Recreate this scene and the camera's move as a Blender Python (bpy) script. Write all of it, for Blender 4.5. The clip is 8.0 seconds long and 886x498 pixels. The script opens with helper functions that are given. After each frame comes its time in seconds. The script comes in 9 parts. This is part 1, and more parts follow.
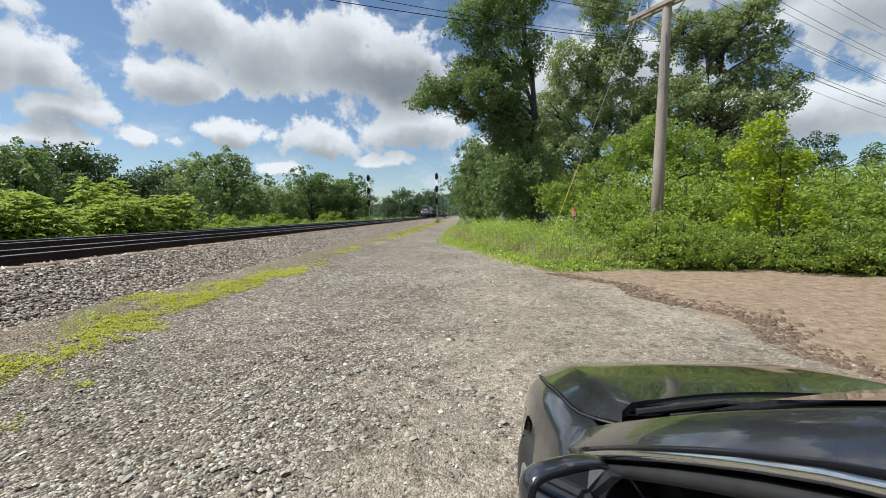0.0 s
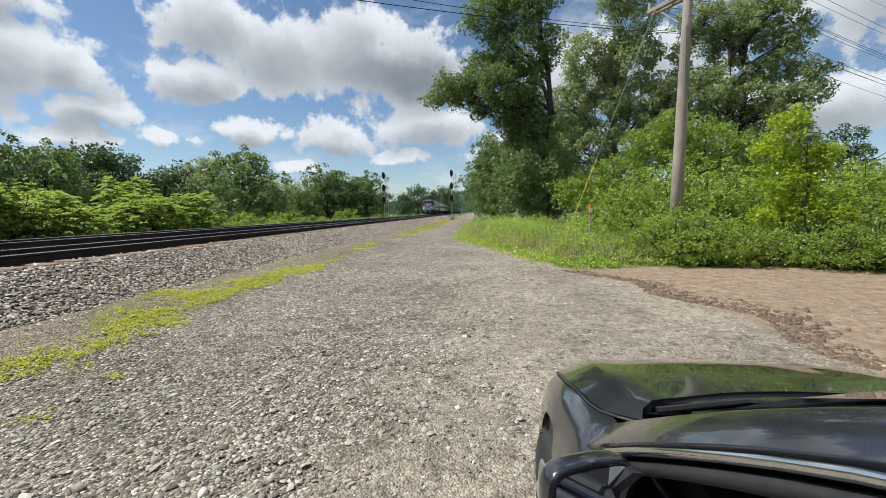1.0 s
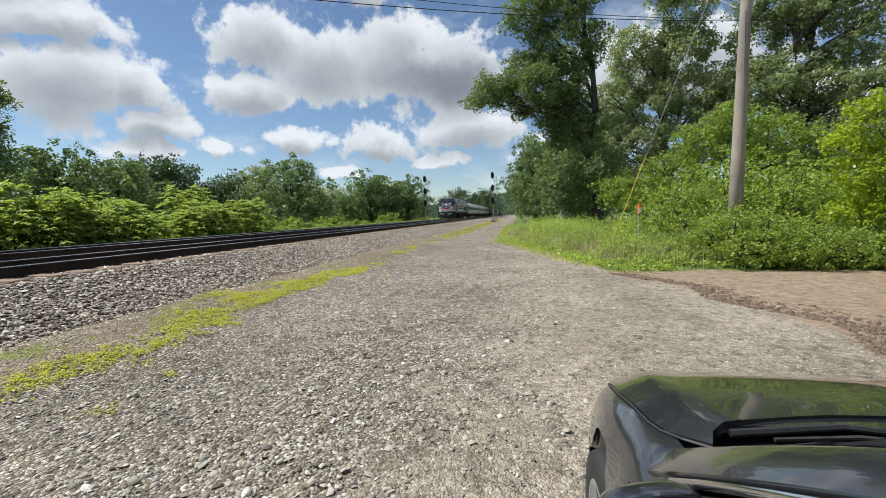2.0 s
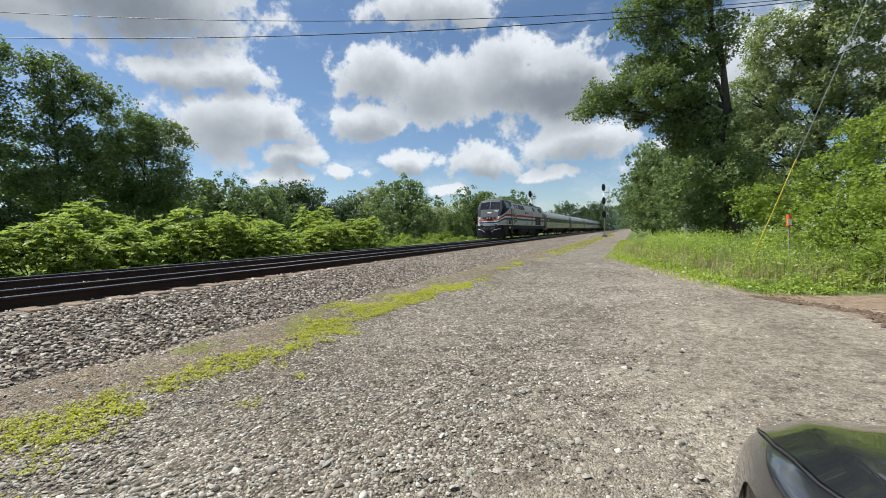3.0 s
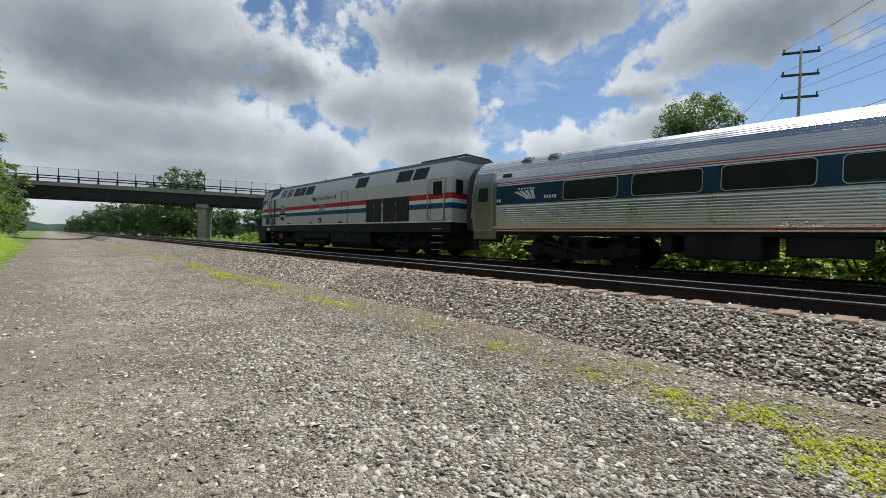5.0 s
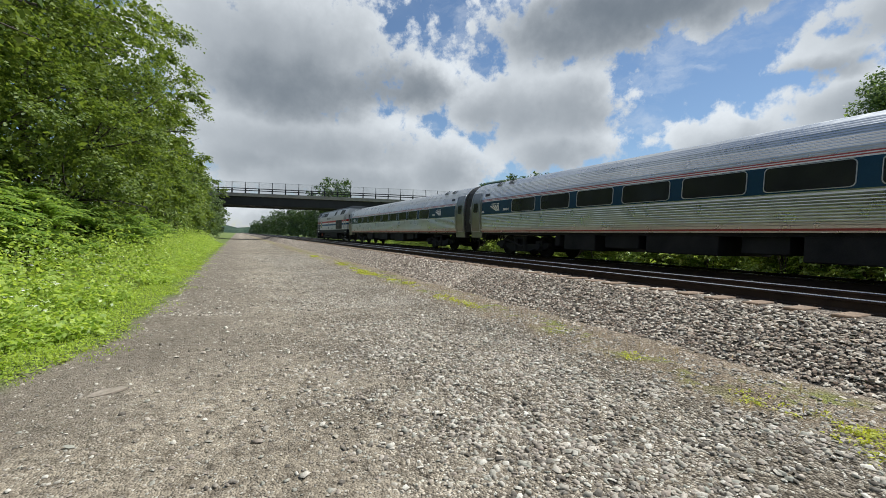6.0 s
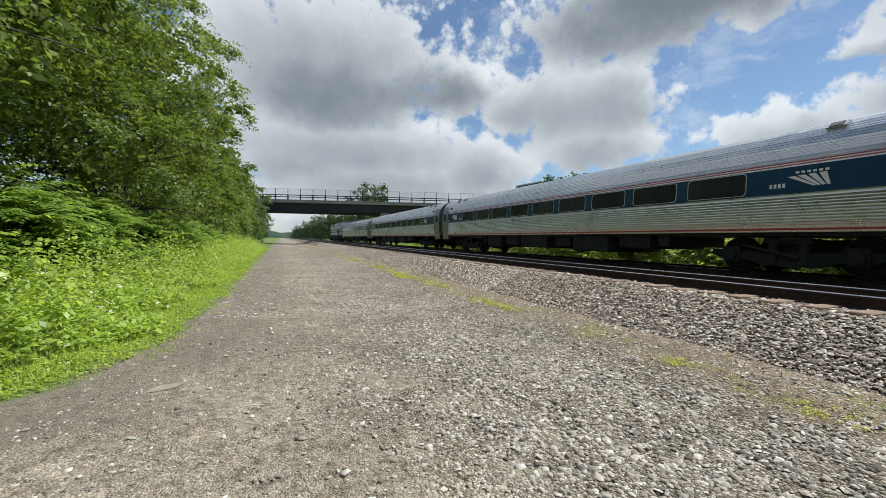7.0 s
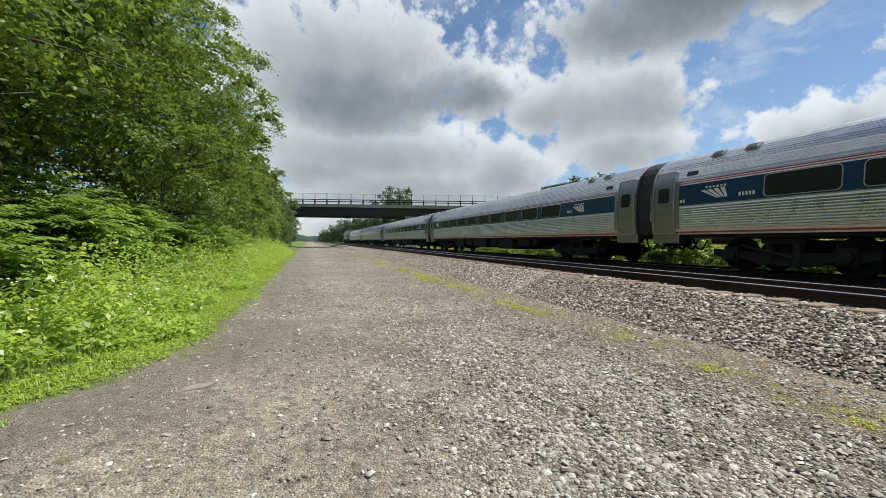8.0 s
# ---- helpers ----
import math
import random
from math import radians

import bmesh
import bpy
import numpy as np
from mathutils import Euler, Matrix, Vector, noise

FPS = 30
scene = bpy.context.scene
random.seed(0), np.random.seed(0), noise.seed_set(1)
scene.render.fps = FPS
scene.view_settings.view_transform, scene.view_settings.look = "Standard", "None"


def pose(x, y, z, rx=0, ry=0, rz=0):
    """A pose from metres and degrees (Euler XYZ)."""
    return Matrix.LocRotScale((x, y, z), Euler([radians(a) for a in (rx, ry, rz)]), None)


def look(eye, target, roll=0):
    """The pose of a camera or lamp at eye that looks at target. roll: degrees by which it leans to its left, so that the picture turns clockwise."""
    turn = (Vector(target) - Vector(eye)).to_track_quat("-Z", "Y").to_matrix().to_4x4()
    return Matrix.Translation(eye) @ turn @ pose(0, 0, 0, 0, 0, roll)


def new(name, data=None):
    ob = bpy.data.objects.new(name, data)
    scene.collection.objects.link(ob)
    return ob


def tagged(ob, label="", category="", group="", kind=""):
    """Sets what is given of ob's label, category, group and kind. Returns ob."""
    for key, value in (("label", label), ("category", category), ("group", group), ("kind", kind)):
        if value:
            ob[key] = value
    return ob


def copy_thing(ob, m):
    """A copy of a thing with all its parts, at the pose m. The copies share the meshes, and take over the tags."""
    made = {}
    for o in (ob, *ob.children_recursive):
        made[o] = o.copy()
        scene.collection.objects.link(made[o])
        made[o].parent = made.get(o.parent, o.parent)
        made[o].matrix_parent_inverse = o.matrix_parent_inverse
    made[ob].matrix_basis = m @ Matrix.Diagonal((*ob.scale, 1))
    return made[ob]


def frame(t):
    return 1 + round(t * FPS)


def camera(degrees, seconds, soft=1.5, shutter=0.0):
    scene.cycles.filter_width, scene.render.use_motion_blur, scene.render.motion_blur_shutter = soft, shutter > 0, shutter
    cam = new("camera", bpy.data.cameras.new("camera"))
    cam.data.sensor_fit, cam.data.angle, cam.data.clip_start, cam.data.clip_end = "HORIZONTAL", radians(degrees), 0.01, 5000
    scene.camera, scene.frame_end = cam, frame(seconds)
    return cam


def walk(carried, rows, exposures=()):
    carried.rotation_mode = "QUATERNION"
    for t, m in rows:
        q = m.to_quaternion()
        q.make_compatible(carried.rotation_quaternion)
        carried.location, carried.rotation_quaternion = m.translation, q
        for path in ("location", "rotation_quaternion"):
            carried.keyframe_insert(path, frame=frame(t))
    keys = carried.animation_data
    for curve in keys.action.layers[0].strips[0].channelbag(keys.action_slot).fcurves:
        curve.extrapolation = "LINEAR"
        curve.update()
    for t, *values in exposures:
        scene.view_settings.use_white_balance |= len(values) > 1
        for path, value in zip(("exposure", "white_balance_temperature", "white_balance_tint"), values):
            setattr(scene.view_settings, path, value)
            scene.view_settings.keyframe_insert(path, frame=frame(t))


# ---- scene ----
cam = camera(94.3, 8.0, soft=0.6)
PATH = [
    (0, (0.109, 0.319, 1.614), (0.018, 2.310, 1.449), -0.63),
    (0.5, (0.110, 0.329, 1.609), (-0.007, 2.318, 1.436), -0.62),
    (1, (0.095, 0.307, 1.615), (-0.068, 2.292, 1.436), -0.85),
    (2.3, (0.090, 0.436, 1.600), (-0.384, 2.374, 1.458), -1.79),
    (2.5, (0.104, 0.451, 1.600), (-0.461, 2.366, 1.477), -1.88),
    (3, (0.059, 0.395, 1.620), (-0.782, 2.208, 1.551), -2.17),
    (3.5, (-0.201, 0.188, 1.626), (-1.548, 1.667, 1.651), -2.08),
    (3.9, (-0.346, 0.023, 1.641), (-2.198, 0.774, 1.718), -0.61),
    (4, (-0.396, -0.001, 1.638), (-2.332, 0.498, 1.716), -0.52),
    (4.3, (-0.346, -0.106, 1.656), (-2.326, -0.388, 1.707), 0.38),
    (4.5, (-0.316, -0.239, 1.674), (-2.177, -0.974, 1.692), 1.29),
    (4.8, (-0.307, -0.363, 1.671), (-1.879, -1.598, 1.641), 1.38),
    (5, (-0.305, -0.432, 1.657), (-1.694, -1.871, 1.614), 1.47),
    (5.2, (-0.318, -0.455, 1.656), (-1.556, -2.025, 1.606), 1.78),
    (6.3, (-0.291, -0.376, 1.619), (-1.129, -2.191, 1.574), 1.64),
    (6.5, (-0.285, -0.384, 1.618), (-1.090, -2.215, 1.575), 1.53),
    (7, (-0.298, -0.384, 1.623), (-1.035, -2.243, 1.583), 1.29),
    (7.5, (-0.303, -0.394, 1.622), (-0.983, -2.274, 1.587), 1.07),
    (8, (-0.308, -0.384, 1.620), (-0.934, -2.284, 1.591), 0.96),
]
walk(cam, [(t, look(eye, target, roll)) for t, eye, target, roll in PATH], [(0, 0.14, 6150, 8), (3.3, 0.14, 6150, 8), (4.2, 0.03, 6150, 8), (5.0, 0.03, 6150, 8), (6.5, 0.10, 6150, 7), (8.0, 0.14, 6200, 7)])

# ---- world, sun, exposure ----
SUN_AZ, SUN_EL = 92.0, 57.0   # degrees, left of +y and above the horizon
scene.view_settings.exposure = 0.0

# clouds: bearing, height and half sizes in degrees
CLOUDS = [
    (33, 21.4, 6.2, 3.3), (25, 19.2, 8.4, 4.3), (16, 20, 7.9, 5.1), (9, 18.4, 8.3, 5.3), (6, 11.1, 8.4, 2.6), (19, 10.1, 5.7, 2.1),
    (29, 10.2, 4.6, 1.6), (46, 14.4, 3.6, 3), (45, 10.6, 4.7, 1.7), (38, 8.8, 2.5, 1.1), (35, 15.4, 4.8, 2.3), (24, 6, 2.7, 0.9),
    (10, 7.6, 3.5, 0.9), (46, 7.7, 3.7, 1.4), (52, 14.3, 7.1, 4), (56, 19.6, 6.8, 1.5), (61, 27, 13.4, 5.4), (87, 23.8, 8.1, 2.9),
    (25, 28.5, 10.8, 2.4), (99, 24.9, 10.8, 4.9), (111, 19.6, 4.3, 2), (119, 12.3, 6.8, 3.9), (108, 11.5, 8, 3.2), (72, 29.2, 12.7, 4.4),
    (52, 20.2, 5.4, 1.9), (126, 28.3, 19.1, 4.7), (137, 18.5, 7, 5.1), (148, 18.7, 5.6, 3.4), (154, 10, 7.4, 4.5), (138, 13.1, 8.8, 3.3),
    (156, 20.6, 7.3, 3.5), (72, 23, 8.4, 3.1), (175, 18.7, 15.7, 5.4), (142, 18.3, 10.8, 5.2), (168, 8.8, 18.6, 3.8), (179, 10.6, 8.3, 3.8),
    (108, 14.9, 6.7, 2.9), (102, 23, 10.6, 3.3), (175, 22.9, 18.5, 8.3), (136, 25.9, 14.4, 3.9), (172, 12.8, 19.6, 4.4),
    (168, 6.9, 19.2, 3), (167, 2.6, 17, 2.6), (-18, 17, 12, 4.5), (-45, 19, 9, 4.5), (-33, 25, 10, 4), (-38, 10, 10, 2.8), (-8, 8, 8, 3),
]

# thick grey bellies: bearing, height and half sizes in degrees
BELLIES = [(126, 29, 15, 4.2), (135, 26.5, 12, 3.2), (174, 18, 10, 3.2), (160, 20, 7, 2.2), (66, 30.5, 11, 4.2), (97, 23.0, 6, 3), (8, 17.5, 7, 2.4), (60, 24, 8, 3)]


def sky_world():
    w = bpy.data.worlds.new("sky")
    w.use_nodes = True
    nt = w.node_tree
    nt.nodes.clear()
    N, Lk = nt.nodes.new, nt.links.new

    def math_node(op, a, b=None, c=None):
        n = N("ShaderNodeMath")
        n.operation = op
        for k, v in enumerate((a, b, c)):
            if v is None:
                continue
            if isinstance(v, (int, float)):
                n.inputs[k].default_value = v
            else:
                Lk(v, n.inputs[k])
        return n.outputs[0]

    tc = N("ShaderNodeTexCoord")
    sep = N("ShaderNodeSeparateXYZ")
    nrm = N("ShaderNodeVectorMath")
    nrm.operation = "NORMALIZE"
    Lk(tc.outputs["Generated"], nrm.inputs[0])
    Lk(nrm.outputs[0], sep.inputs[0])
    b = math_node("MULTIPLY", math_node("ARCTAN2", math_node("MULTIPLY", sep.outputs[1], -1), math_node("MULTIPLY", sep.outputs[0], -1)), 57.2958)
    el = math_node("MULTIPLY", math_node("ARCSINE", sep.outputs[2]), 57.2958)
    comb = N("ShaderNodeCombineXYZ")
    Lk(b, comb.inputs[0])
    Lk(el, comb.inputs[1])
    # billowing edges
    def noise_tex(scale, detail, rough, vec):
        n = N("ShaderNodeTexNoise")
        n.inputs["Scale"].default_value = scale
        n.inputs["Detail"].default_value = detail
        n.inputs["Roughness"].default_value = rough
        Lk(vec, n.inputs["Vector"])
        return n
    wide = noise_tex(0.15, 5, 0.6, comb.outputs[0])
    warp = N("ShaderNodeVectorMath")
    warp.operation = "MULTIPLY_ADD"
    Lk(wide.outputs["Color"], warp.inputs[0])
    warp.inputs[1].default_value = (8.0, 4.4, 0)
    Lk(comb.outputs[0], warp.inputs[2])
    P = warp.outputs[0]
    ball = N("ShaderNodeVectorMath")
    ball.operation = "SCALE"
    ball.inputs["Scale"].default_value = 57.3
    Lk(nrm.outputs[0], ball.inputs[0])
    fine = noise_tex(0.30, 9, 0.62, ball.outputs[0])
    fineval = math_node("SUBTRACT", fine.outputs["Fac"], 0.5)

    def field(shift):
        d = None
        for az, e, wa, we in CLOUDS:
            n = N("ShaderNodeVectorMath")
            n.operation = "MULTIPLY_ADD"
            Lk(P, n.inputs[0])
            n.inputs[1].default_value = (1 / wa, 1 / we, 0)
            n.inputs[2].default_value = (-(az - 90 + 4.0) / wa, -(e + 2.2 - shift) / we, 0)
            m = N("ShaderNodeVectorMath")
            m.operation = "LENGTH"
            Lk(n.outputs[0], m.inputs[0])
            d = m.outputs["Value"] if d is None else math_node("SMOOTH_MIN", d, m.outputs["Value"], 0.25)
        # haze cloud layer low over the horizon in the south and scattered cover above
        return d

    d0 = field(0.0)
    d1 = field(1.6)
    dens = math_node("MULTIPLY_ADD", fineval, 2.3, math_node("SUBTRACT", 1.2, d0))
    dens_up = math_node("MULTIPLY_ADD", fineval, 0.9, math_node("SUBTRACT", 1.15, d1))
    # scattered cover overhead, out of the listed clouds
    over = noise_tex(0.045, 6, 0.6, comb.outputs[0])
    ov = math_node("MULTIPLY", math_node("SUBTRACT", over.outputs["Fac"], 0.5), 3.0)
    high = N("ShaderNodeMapRange")
    high.inputs["From Min"].default_value, high.inputs["From Max"].default_value = 27, 36
    Lk(el, high.inputs["Value"])
    top = N("ShaderNodeMapRange")
    top.inputs["From Min"].default_value, top.inputs["From Max"].default_value = 66, 50
    Lk(el, top.inputs["Value"])
    ovh = math_node("MULTIPLY", math_node("MULTIPLY", math_node("ADD", ov, 0.22), high.outputs[0]), top.outputs[0])
    dens = math_node("MAXIMUM", dens, ovh)
    alpha = N("ShaderNodeMapRange")
    alpha.interpolation_type = "SMOOTHSTEP"
    alpha.inputs["From Min"].default_value, alpha.inputs["From Max"].default_value = 0.0, 0.42
    Lk(dens, alpha.inputs["Value"])
    shade = N("ShaderNodeMapRange")
    shade.interpolation_type = "SMOOTHSTEP"
    shade.inputs["From Min"].default_value, shade.inputs["From Max"].default_value = -0.15, 1.15
    Lk(math_node("ADD", dens_up, math_node("MULTIPLY", fineval, -0.9)), shade.inputs["Value"])
    # thicker, greyer undersides in the west
    west = N("ShaderNodeMapRange")
    west.interpolation_type = "SMOOTHSTEP"
    west.inputs["From Min"].default_value, west.inputs["From Max"].default_value = 42, 8
    Lk(math_node("ABSOLUTE", math_node("ADD", b, 2.0)), west.inputs["Value"])
    shade_w = math_node("ADD", math_node("MULTIPLY", shade.outputs[0], 0.84), math_node("MULTIPLY", math_node("MULTIPLY", west.outputs[0], 0.16), math_node("SUBTRACT", 1.0, shade.outputs[0])))
    shade_w = math_node("MULTIPLY_ADD", fineval, 0.30, shade_w)
    shade_w = math_node("MAXIMUM", math_node("MULTIPLY_ADD", math_node("SUBTRACT", wide.outputs["Fac"], 0.5), 0.35, shade_w), 0.0)
    for az, e, wa, we in BELLIES:
        n = N("ShaderNodeVectorMath")
        n.operation = "MULTIPLY_ADD"
        Lk(P, n.inputs[0])
        n.inputs[1].default_value = (1 / wa, 1 / we, 0)
        n.inputs[2].default_value = (-(az - 90 + 4.0) / wa, -(e + 2.2) / we, 0)
        m = N("ShaderNodeVectorMath")
        m.operation = "LENGTH"
        Lk(n.outputs[0], m.inputs[0])
        fall = N("ShaderNodeMapRange")
        fall.interpolation_type = "SMOOTHSTEP"
        fall.inputs["From Min"].default_value, fall.inputs["From Max"].default_value = 1.5, 0.3
        Lk(m.outputs["Value"], fall.inputs["Value"])
        shade_w = math_node("MULTIPLY_ADD", math_node("MULTIPLY", fall.outputs[0], math_node("MULTIPLY_ADD", fine.outputs["Fac"], 1.2, 0.3)), 0.8, shade_w)
    cloud = N("ShaderNodeMixRGB")
    cloud.use_clamp = True
    Lk(math_node("SUBTRACT", 1.0, math_node("POWER", 0.26, shade_w)), cloud.inputs[0])
    cloud.inputs[1].default_value = (0.82, 0.83, 0.84, 1)
    cloud.inputs[2].default_value = (0.16, 0.183, 0.21, 1)
    sky = N("ShaderNodeTexSky")
    sky.sky_type = "NISHITA"
    sky.sun_disc = False
    sky.sun_elevation, sky.sun_rotation = radians(SUN_EL), radians(-SUN_AZ)
    sky.air_density, sky.dust_density, sky.ozone_density = 1.0, 0.2, 2.0
    bg_sky, bg_cloud, mix = N("ShaderNodeBackground"), N("ShaderNodeBackground"), N("ShaderNodeMixShader")
    bg_sky.inputs[1].default_value = 0.093
    bg_cloud.inputs[1].default_value = 0.97
    Lk(sky.outputs[0], bg_sky.inputs[0])
    Lk(cloud.outputs[0], bg_cloud.inputs[0])
    # thin torn veils between the clouds
    stretch = N("ShaderNodeVectorMath")
    stretch.operation = "MULTIPLY"
    stretch.inputs[1].default_value = (1.0, 2.2, 1.0)
    Lk(P, stretch.inputs[0])
    veil = N("ShaderNodeMapRange")
    veil.interpolation_type = "SMOOTHSTEP"
    veil.inputs["From Min"].default_value, veil.inputs["From Max"].default_value = 0.50, 0.74
    Lk(noise_tex(0.085, 8, 0.62, stretch.outputs[0]).outputs["Fac"], veil.inputs["Value"])
    amt = math_node("MAXIMUM", math_node("MULTIPLY", alpha.outputs[0], 0.97), math_node("MULTIPLY", veil.outputs[0], 0.42))
    Lk(amt, mix.inputs[0])
    Lk(bg_sky.outputs[0], mix.inputs[1])
    Lk(bg_cloud.outputs[0], mix.inputs[2])
    out = N("ShaderNodeOutputWorld")
    Lk(mix.outputs[0], out.inputs[0])
    scene.world = w


sky_world()
sun = new("sun", bpy.data.lights.new("sun", "SUN"))
sun.data.energy, sun.data.angle, sun.data.color = 5.0, radians(0.6), (1.0, 0.965, 0.90)
_sd = Vector((-math.sin(radians(SUN_AZ)) * math.cos(radians(SUN_EL)), math.cos(radians(SUN_AZ)) * math.cos(radians(SUN_EL)), math.sin(radians(SUN_EL))))
sun.matrix_world = look(_sd * 50, (0, 0, 0))


# ---- materials ----
class Mat:
    """Small helper round a principled material's node tree."""

    def __init__(self, name, rough=0.6, metal=0.0, color=(0.5, 0.5, 0.5), spec=0.5):
        self.m = bpy.data.materials.new(name)
        self.m.use_nodes = True
        self.nt = self.m.node_tree
        self.bsdf = self.nt.nodes["Principled BSDF"]
        self.bsdf.inputs["Roughness"].default_value = rough
        self.bsdf.inputs["Metallic"].default_value = metal
        self.bsdf.inputs["Base Color"].default_value = (*color, 1)
        self.bsdf.inputs["Specular IOR Level"].default_value = spec
        self._tc = None

    def n(self, kind, **kw):
        node = self.nt.nodes.new(kind)
        for k, v in kw.items():
            node.inputs[k.replace("_", " ")].default_value = v
        return node

    def link(self, a, b):
        self.nt.links.new(a, b)

    def obj(self):
        if not self._tc:
            self._tc = self.n("ShaderNodeTexCoord")
        return self._tc.outputs["Object"]

    def pos(self):
        return self.n("ShaderNodeNewGeometry").outputs["Position"]

    def math(self, op, a, b=None, c=None, clamp=False):
        n = self.n("ShaderNodeMath")
        n.operation, n.use_clamp = op, clamp
        for k, v in enumerate((a, b, c)):
            if v is None:
                continue
            if isinstance(v, (int, float)):
                n.inputs[k].default_value = v
            else:
                self.link(v, n.inputs[k])
        return n.outputs[0]

    def noise(self, scale, detail=4, rough=0.55, vec=None, out="Fac"):
        n = self.n("ShaderNodeTexNoise", Scale=scale, Detail=detail, Roughness=rough)
        self.link(vec or self.obj(), n.inputs["Vector"])
        return n.outputs[out]

    def vor(self, scale, out="Distance", vec=None, feature="F1"):
        n = self.n("ShaderNodeTexVoronoi", Scale=scale)
        n.feature = feature
        self.link(vec or self.obj(), n.inputs["Vector"])
        return n.outputs[out]

    def ramp(self, fac, stops):
        r = self.n("ShaderNodeValToRGB")
        el = r.color_ramp.elements
        while len(el) < len(stops):
            el.new(0.5)
        for e, (p, c) in zip(el, stops):
            e.position, e.color = p, (*c, 1) if len(c) == 3 else c
        self.link(fac, r.inputs[0])
        return r.outputs[0]

    def mix(self, fac, a, b, mode="MIX"):
        n = self.n("ShaderNodeMixRGB")
        n.blend_type = mode
        for k, v in ((0, fac), (1, a), (2, b)):
            if isinstance(v, (int, float)):
                n.inputs[k].default_value = v
            elif isinstance(v, tuple):
                n.inputs[k].default_value = (*v, 1)
            else:
                self.link(v, n.inputs[k])
        return n.outputs[0]

    def smooth(self, v, lo, hi):
        n = self.n("ShaderNodeMapRange")
        n.interpolation_type = "SMOOTHSTEP"
        n.inputs["From Min"].default_value, n.inputs["From Max"].default_value = lo, hi
        self.link(v, n.inputs["Value"])
        return n.outputs[0]

    def color(self, c):
        self.link(c, self.bsdf.inputs["Base Color"])
        return self

    def rough(self, v):
        self.link(v, self.bsdf.inputs["Roughness"])
        return self

    def bump(self, h, strength=0.5, dist=0.02):
        b = self.n("ShaderNodeBump", Strength=strength, Distance=dist)
        self.link(h, b.inputs["Height"])
        self.link(b.outputs[0], self.bsdf.inputs["Normal"])
        return self


def mottled(name, a, b, rough=0.6, metal=0.0, scale=3.0, bump=0.0, fine=40.0, spec=0.5):
    """Two tones at two scales, with fine relief."""
    m = Mat(name, rough, metal, spec=spec)
    big, small = m.noise(scale, 4), m.noise(fine, 3)
    f = m.math("ADD", m.math("MULTIPLY", big, 0.6), m.math("MULTIPLY", small, 0.4))
    m.color(m.ramp(f, [(0.35, a), (0.65, b)]))
    m.rough(m.math("MULTIPLY_ADD", small, 0.25, rough - 0.12))
    if bump:
        m.bump(small, bump, 0.01)
    return m.m


def leaf_material(name, dark, light, trans=0.45, gloss=0.35):
    m = Mat(name, 0.5)
    g = m.n("ShaderNodeNewGeometry")
    n = m.noise(0.6, 2)
    f = m.math("ADD", m.math("MULTIPLY", g.outputs["Random Per Island"], 0.7), m.math("MULTIPLY", n, 0.3))
    oi = m.n("ShaderNodeObjectInfo")
    f = m.math("ADD", f, m.math("MULTIPLY_ADD", oi.outputs["Random"], 0.16, -0.08))
    c = m.ramp(f, [(0.1, dark), (0.9, light)])
    m.color(c)
    m.bsdf.inputs["Roughness"].default_value = gloss
    m.bsdf.inputs["Specular IOR Level"].default_value = 0.35
    tr = m.n("ShaderNodeBsdfTranslucent")
    bright = m.mix(1.0, c, (1.42, 1.38, 0.66), "MULTIPLY")
    m.link(bright, tr.inputs[0])
    mx = m.n("ShaderNodeMixShader")
    mx.inputs[0].default_value = trans
    out = m.nt.nodes["Material Output"]
    m.link(m.bsdf.outputs[0], mx.inputs[1])
    m.link(tr.outputs[0], mx.inputs[2])
    m.link(mx.outputs[0], out.inputs[0])
    return m.m


LEAF_COTTON = leaf_material("leaf_cottonwood", (0.072, 0.122, 0.052), (0.24, 0.315, 0.15), 0.40, 0.46)
LEAF_DARK = leaf_material("leaf_dark", (0.038, 0.073, 0.030), (0.115, 0.172, 0.066), 0.25)
LEAF_GREY = leaf_material("leaf_grey_green", (0.14, 0.19, 0.105), (0.43, 0.49, 0.30), 0.38, 0.38)
LEAF_WALL = leaf_material("leaf_locust", (0.062, 0.112, 0.022), (0.255, 0.325, 0.078), 0.42, 0.5)
LEAF_SUMAC = leaf_material("leaf_sumac", (0.135, 0.215, 0.05), (0.43, 0.51, 0.165), 0.42, 0.5)
LEAF_DEEP = leaf_material("leaf_deep_green", (0.10, 0.19, 0.04), (0.34, 0.455, 0.11), 0.45)
LEAF_BUSH = leaf_material("leaf_bush", (0.14, 0.222, 0.045), (0.385, 0.47, 0.115), 0.48, 0.45)
LEAF_WEED = leaf_material("leaf_weed", (0.21, 0.325, 0.06), (0.56, 0.67, 0.18), 0.48)
LEAF_YELLOW = leaf_material("leaf_yellow_green", (0.20, 0.29, 0.025), (0.46, 0.54, 0.07), 0.5)
GRASS = leaf_material("grass_blades", (0.15, 0.21, 0.07), (0.36, 0.41, 0.17), 0.45, 0.5)
GRASS_LOW = leaf_material("low_weeds", (0.30, 0.33, 0.03), (0.62, 0.63, 0.085), 0.4, 0.6)
GRASS_SHORT = leaf_material("short_grass", (0.25, 0.36, 0.045), (0.52, 0.62, 0.11), 0.42, 0.55)
GRASS_DRY = leaf_material("dry_grass", (0.27, 0.21, 0.14), (0.50, 0.39, 0.30), 0.35, 0.6)
BARK = mottled("bark", (0.035, 0.03, 0.025), (0.095, 0.083, 0.07), 0.9, 0, 2, 0.8, 14)
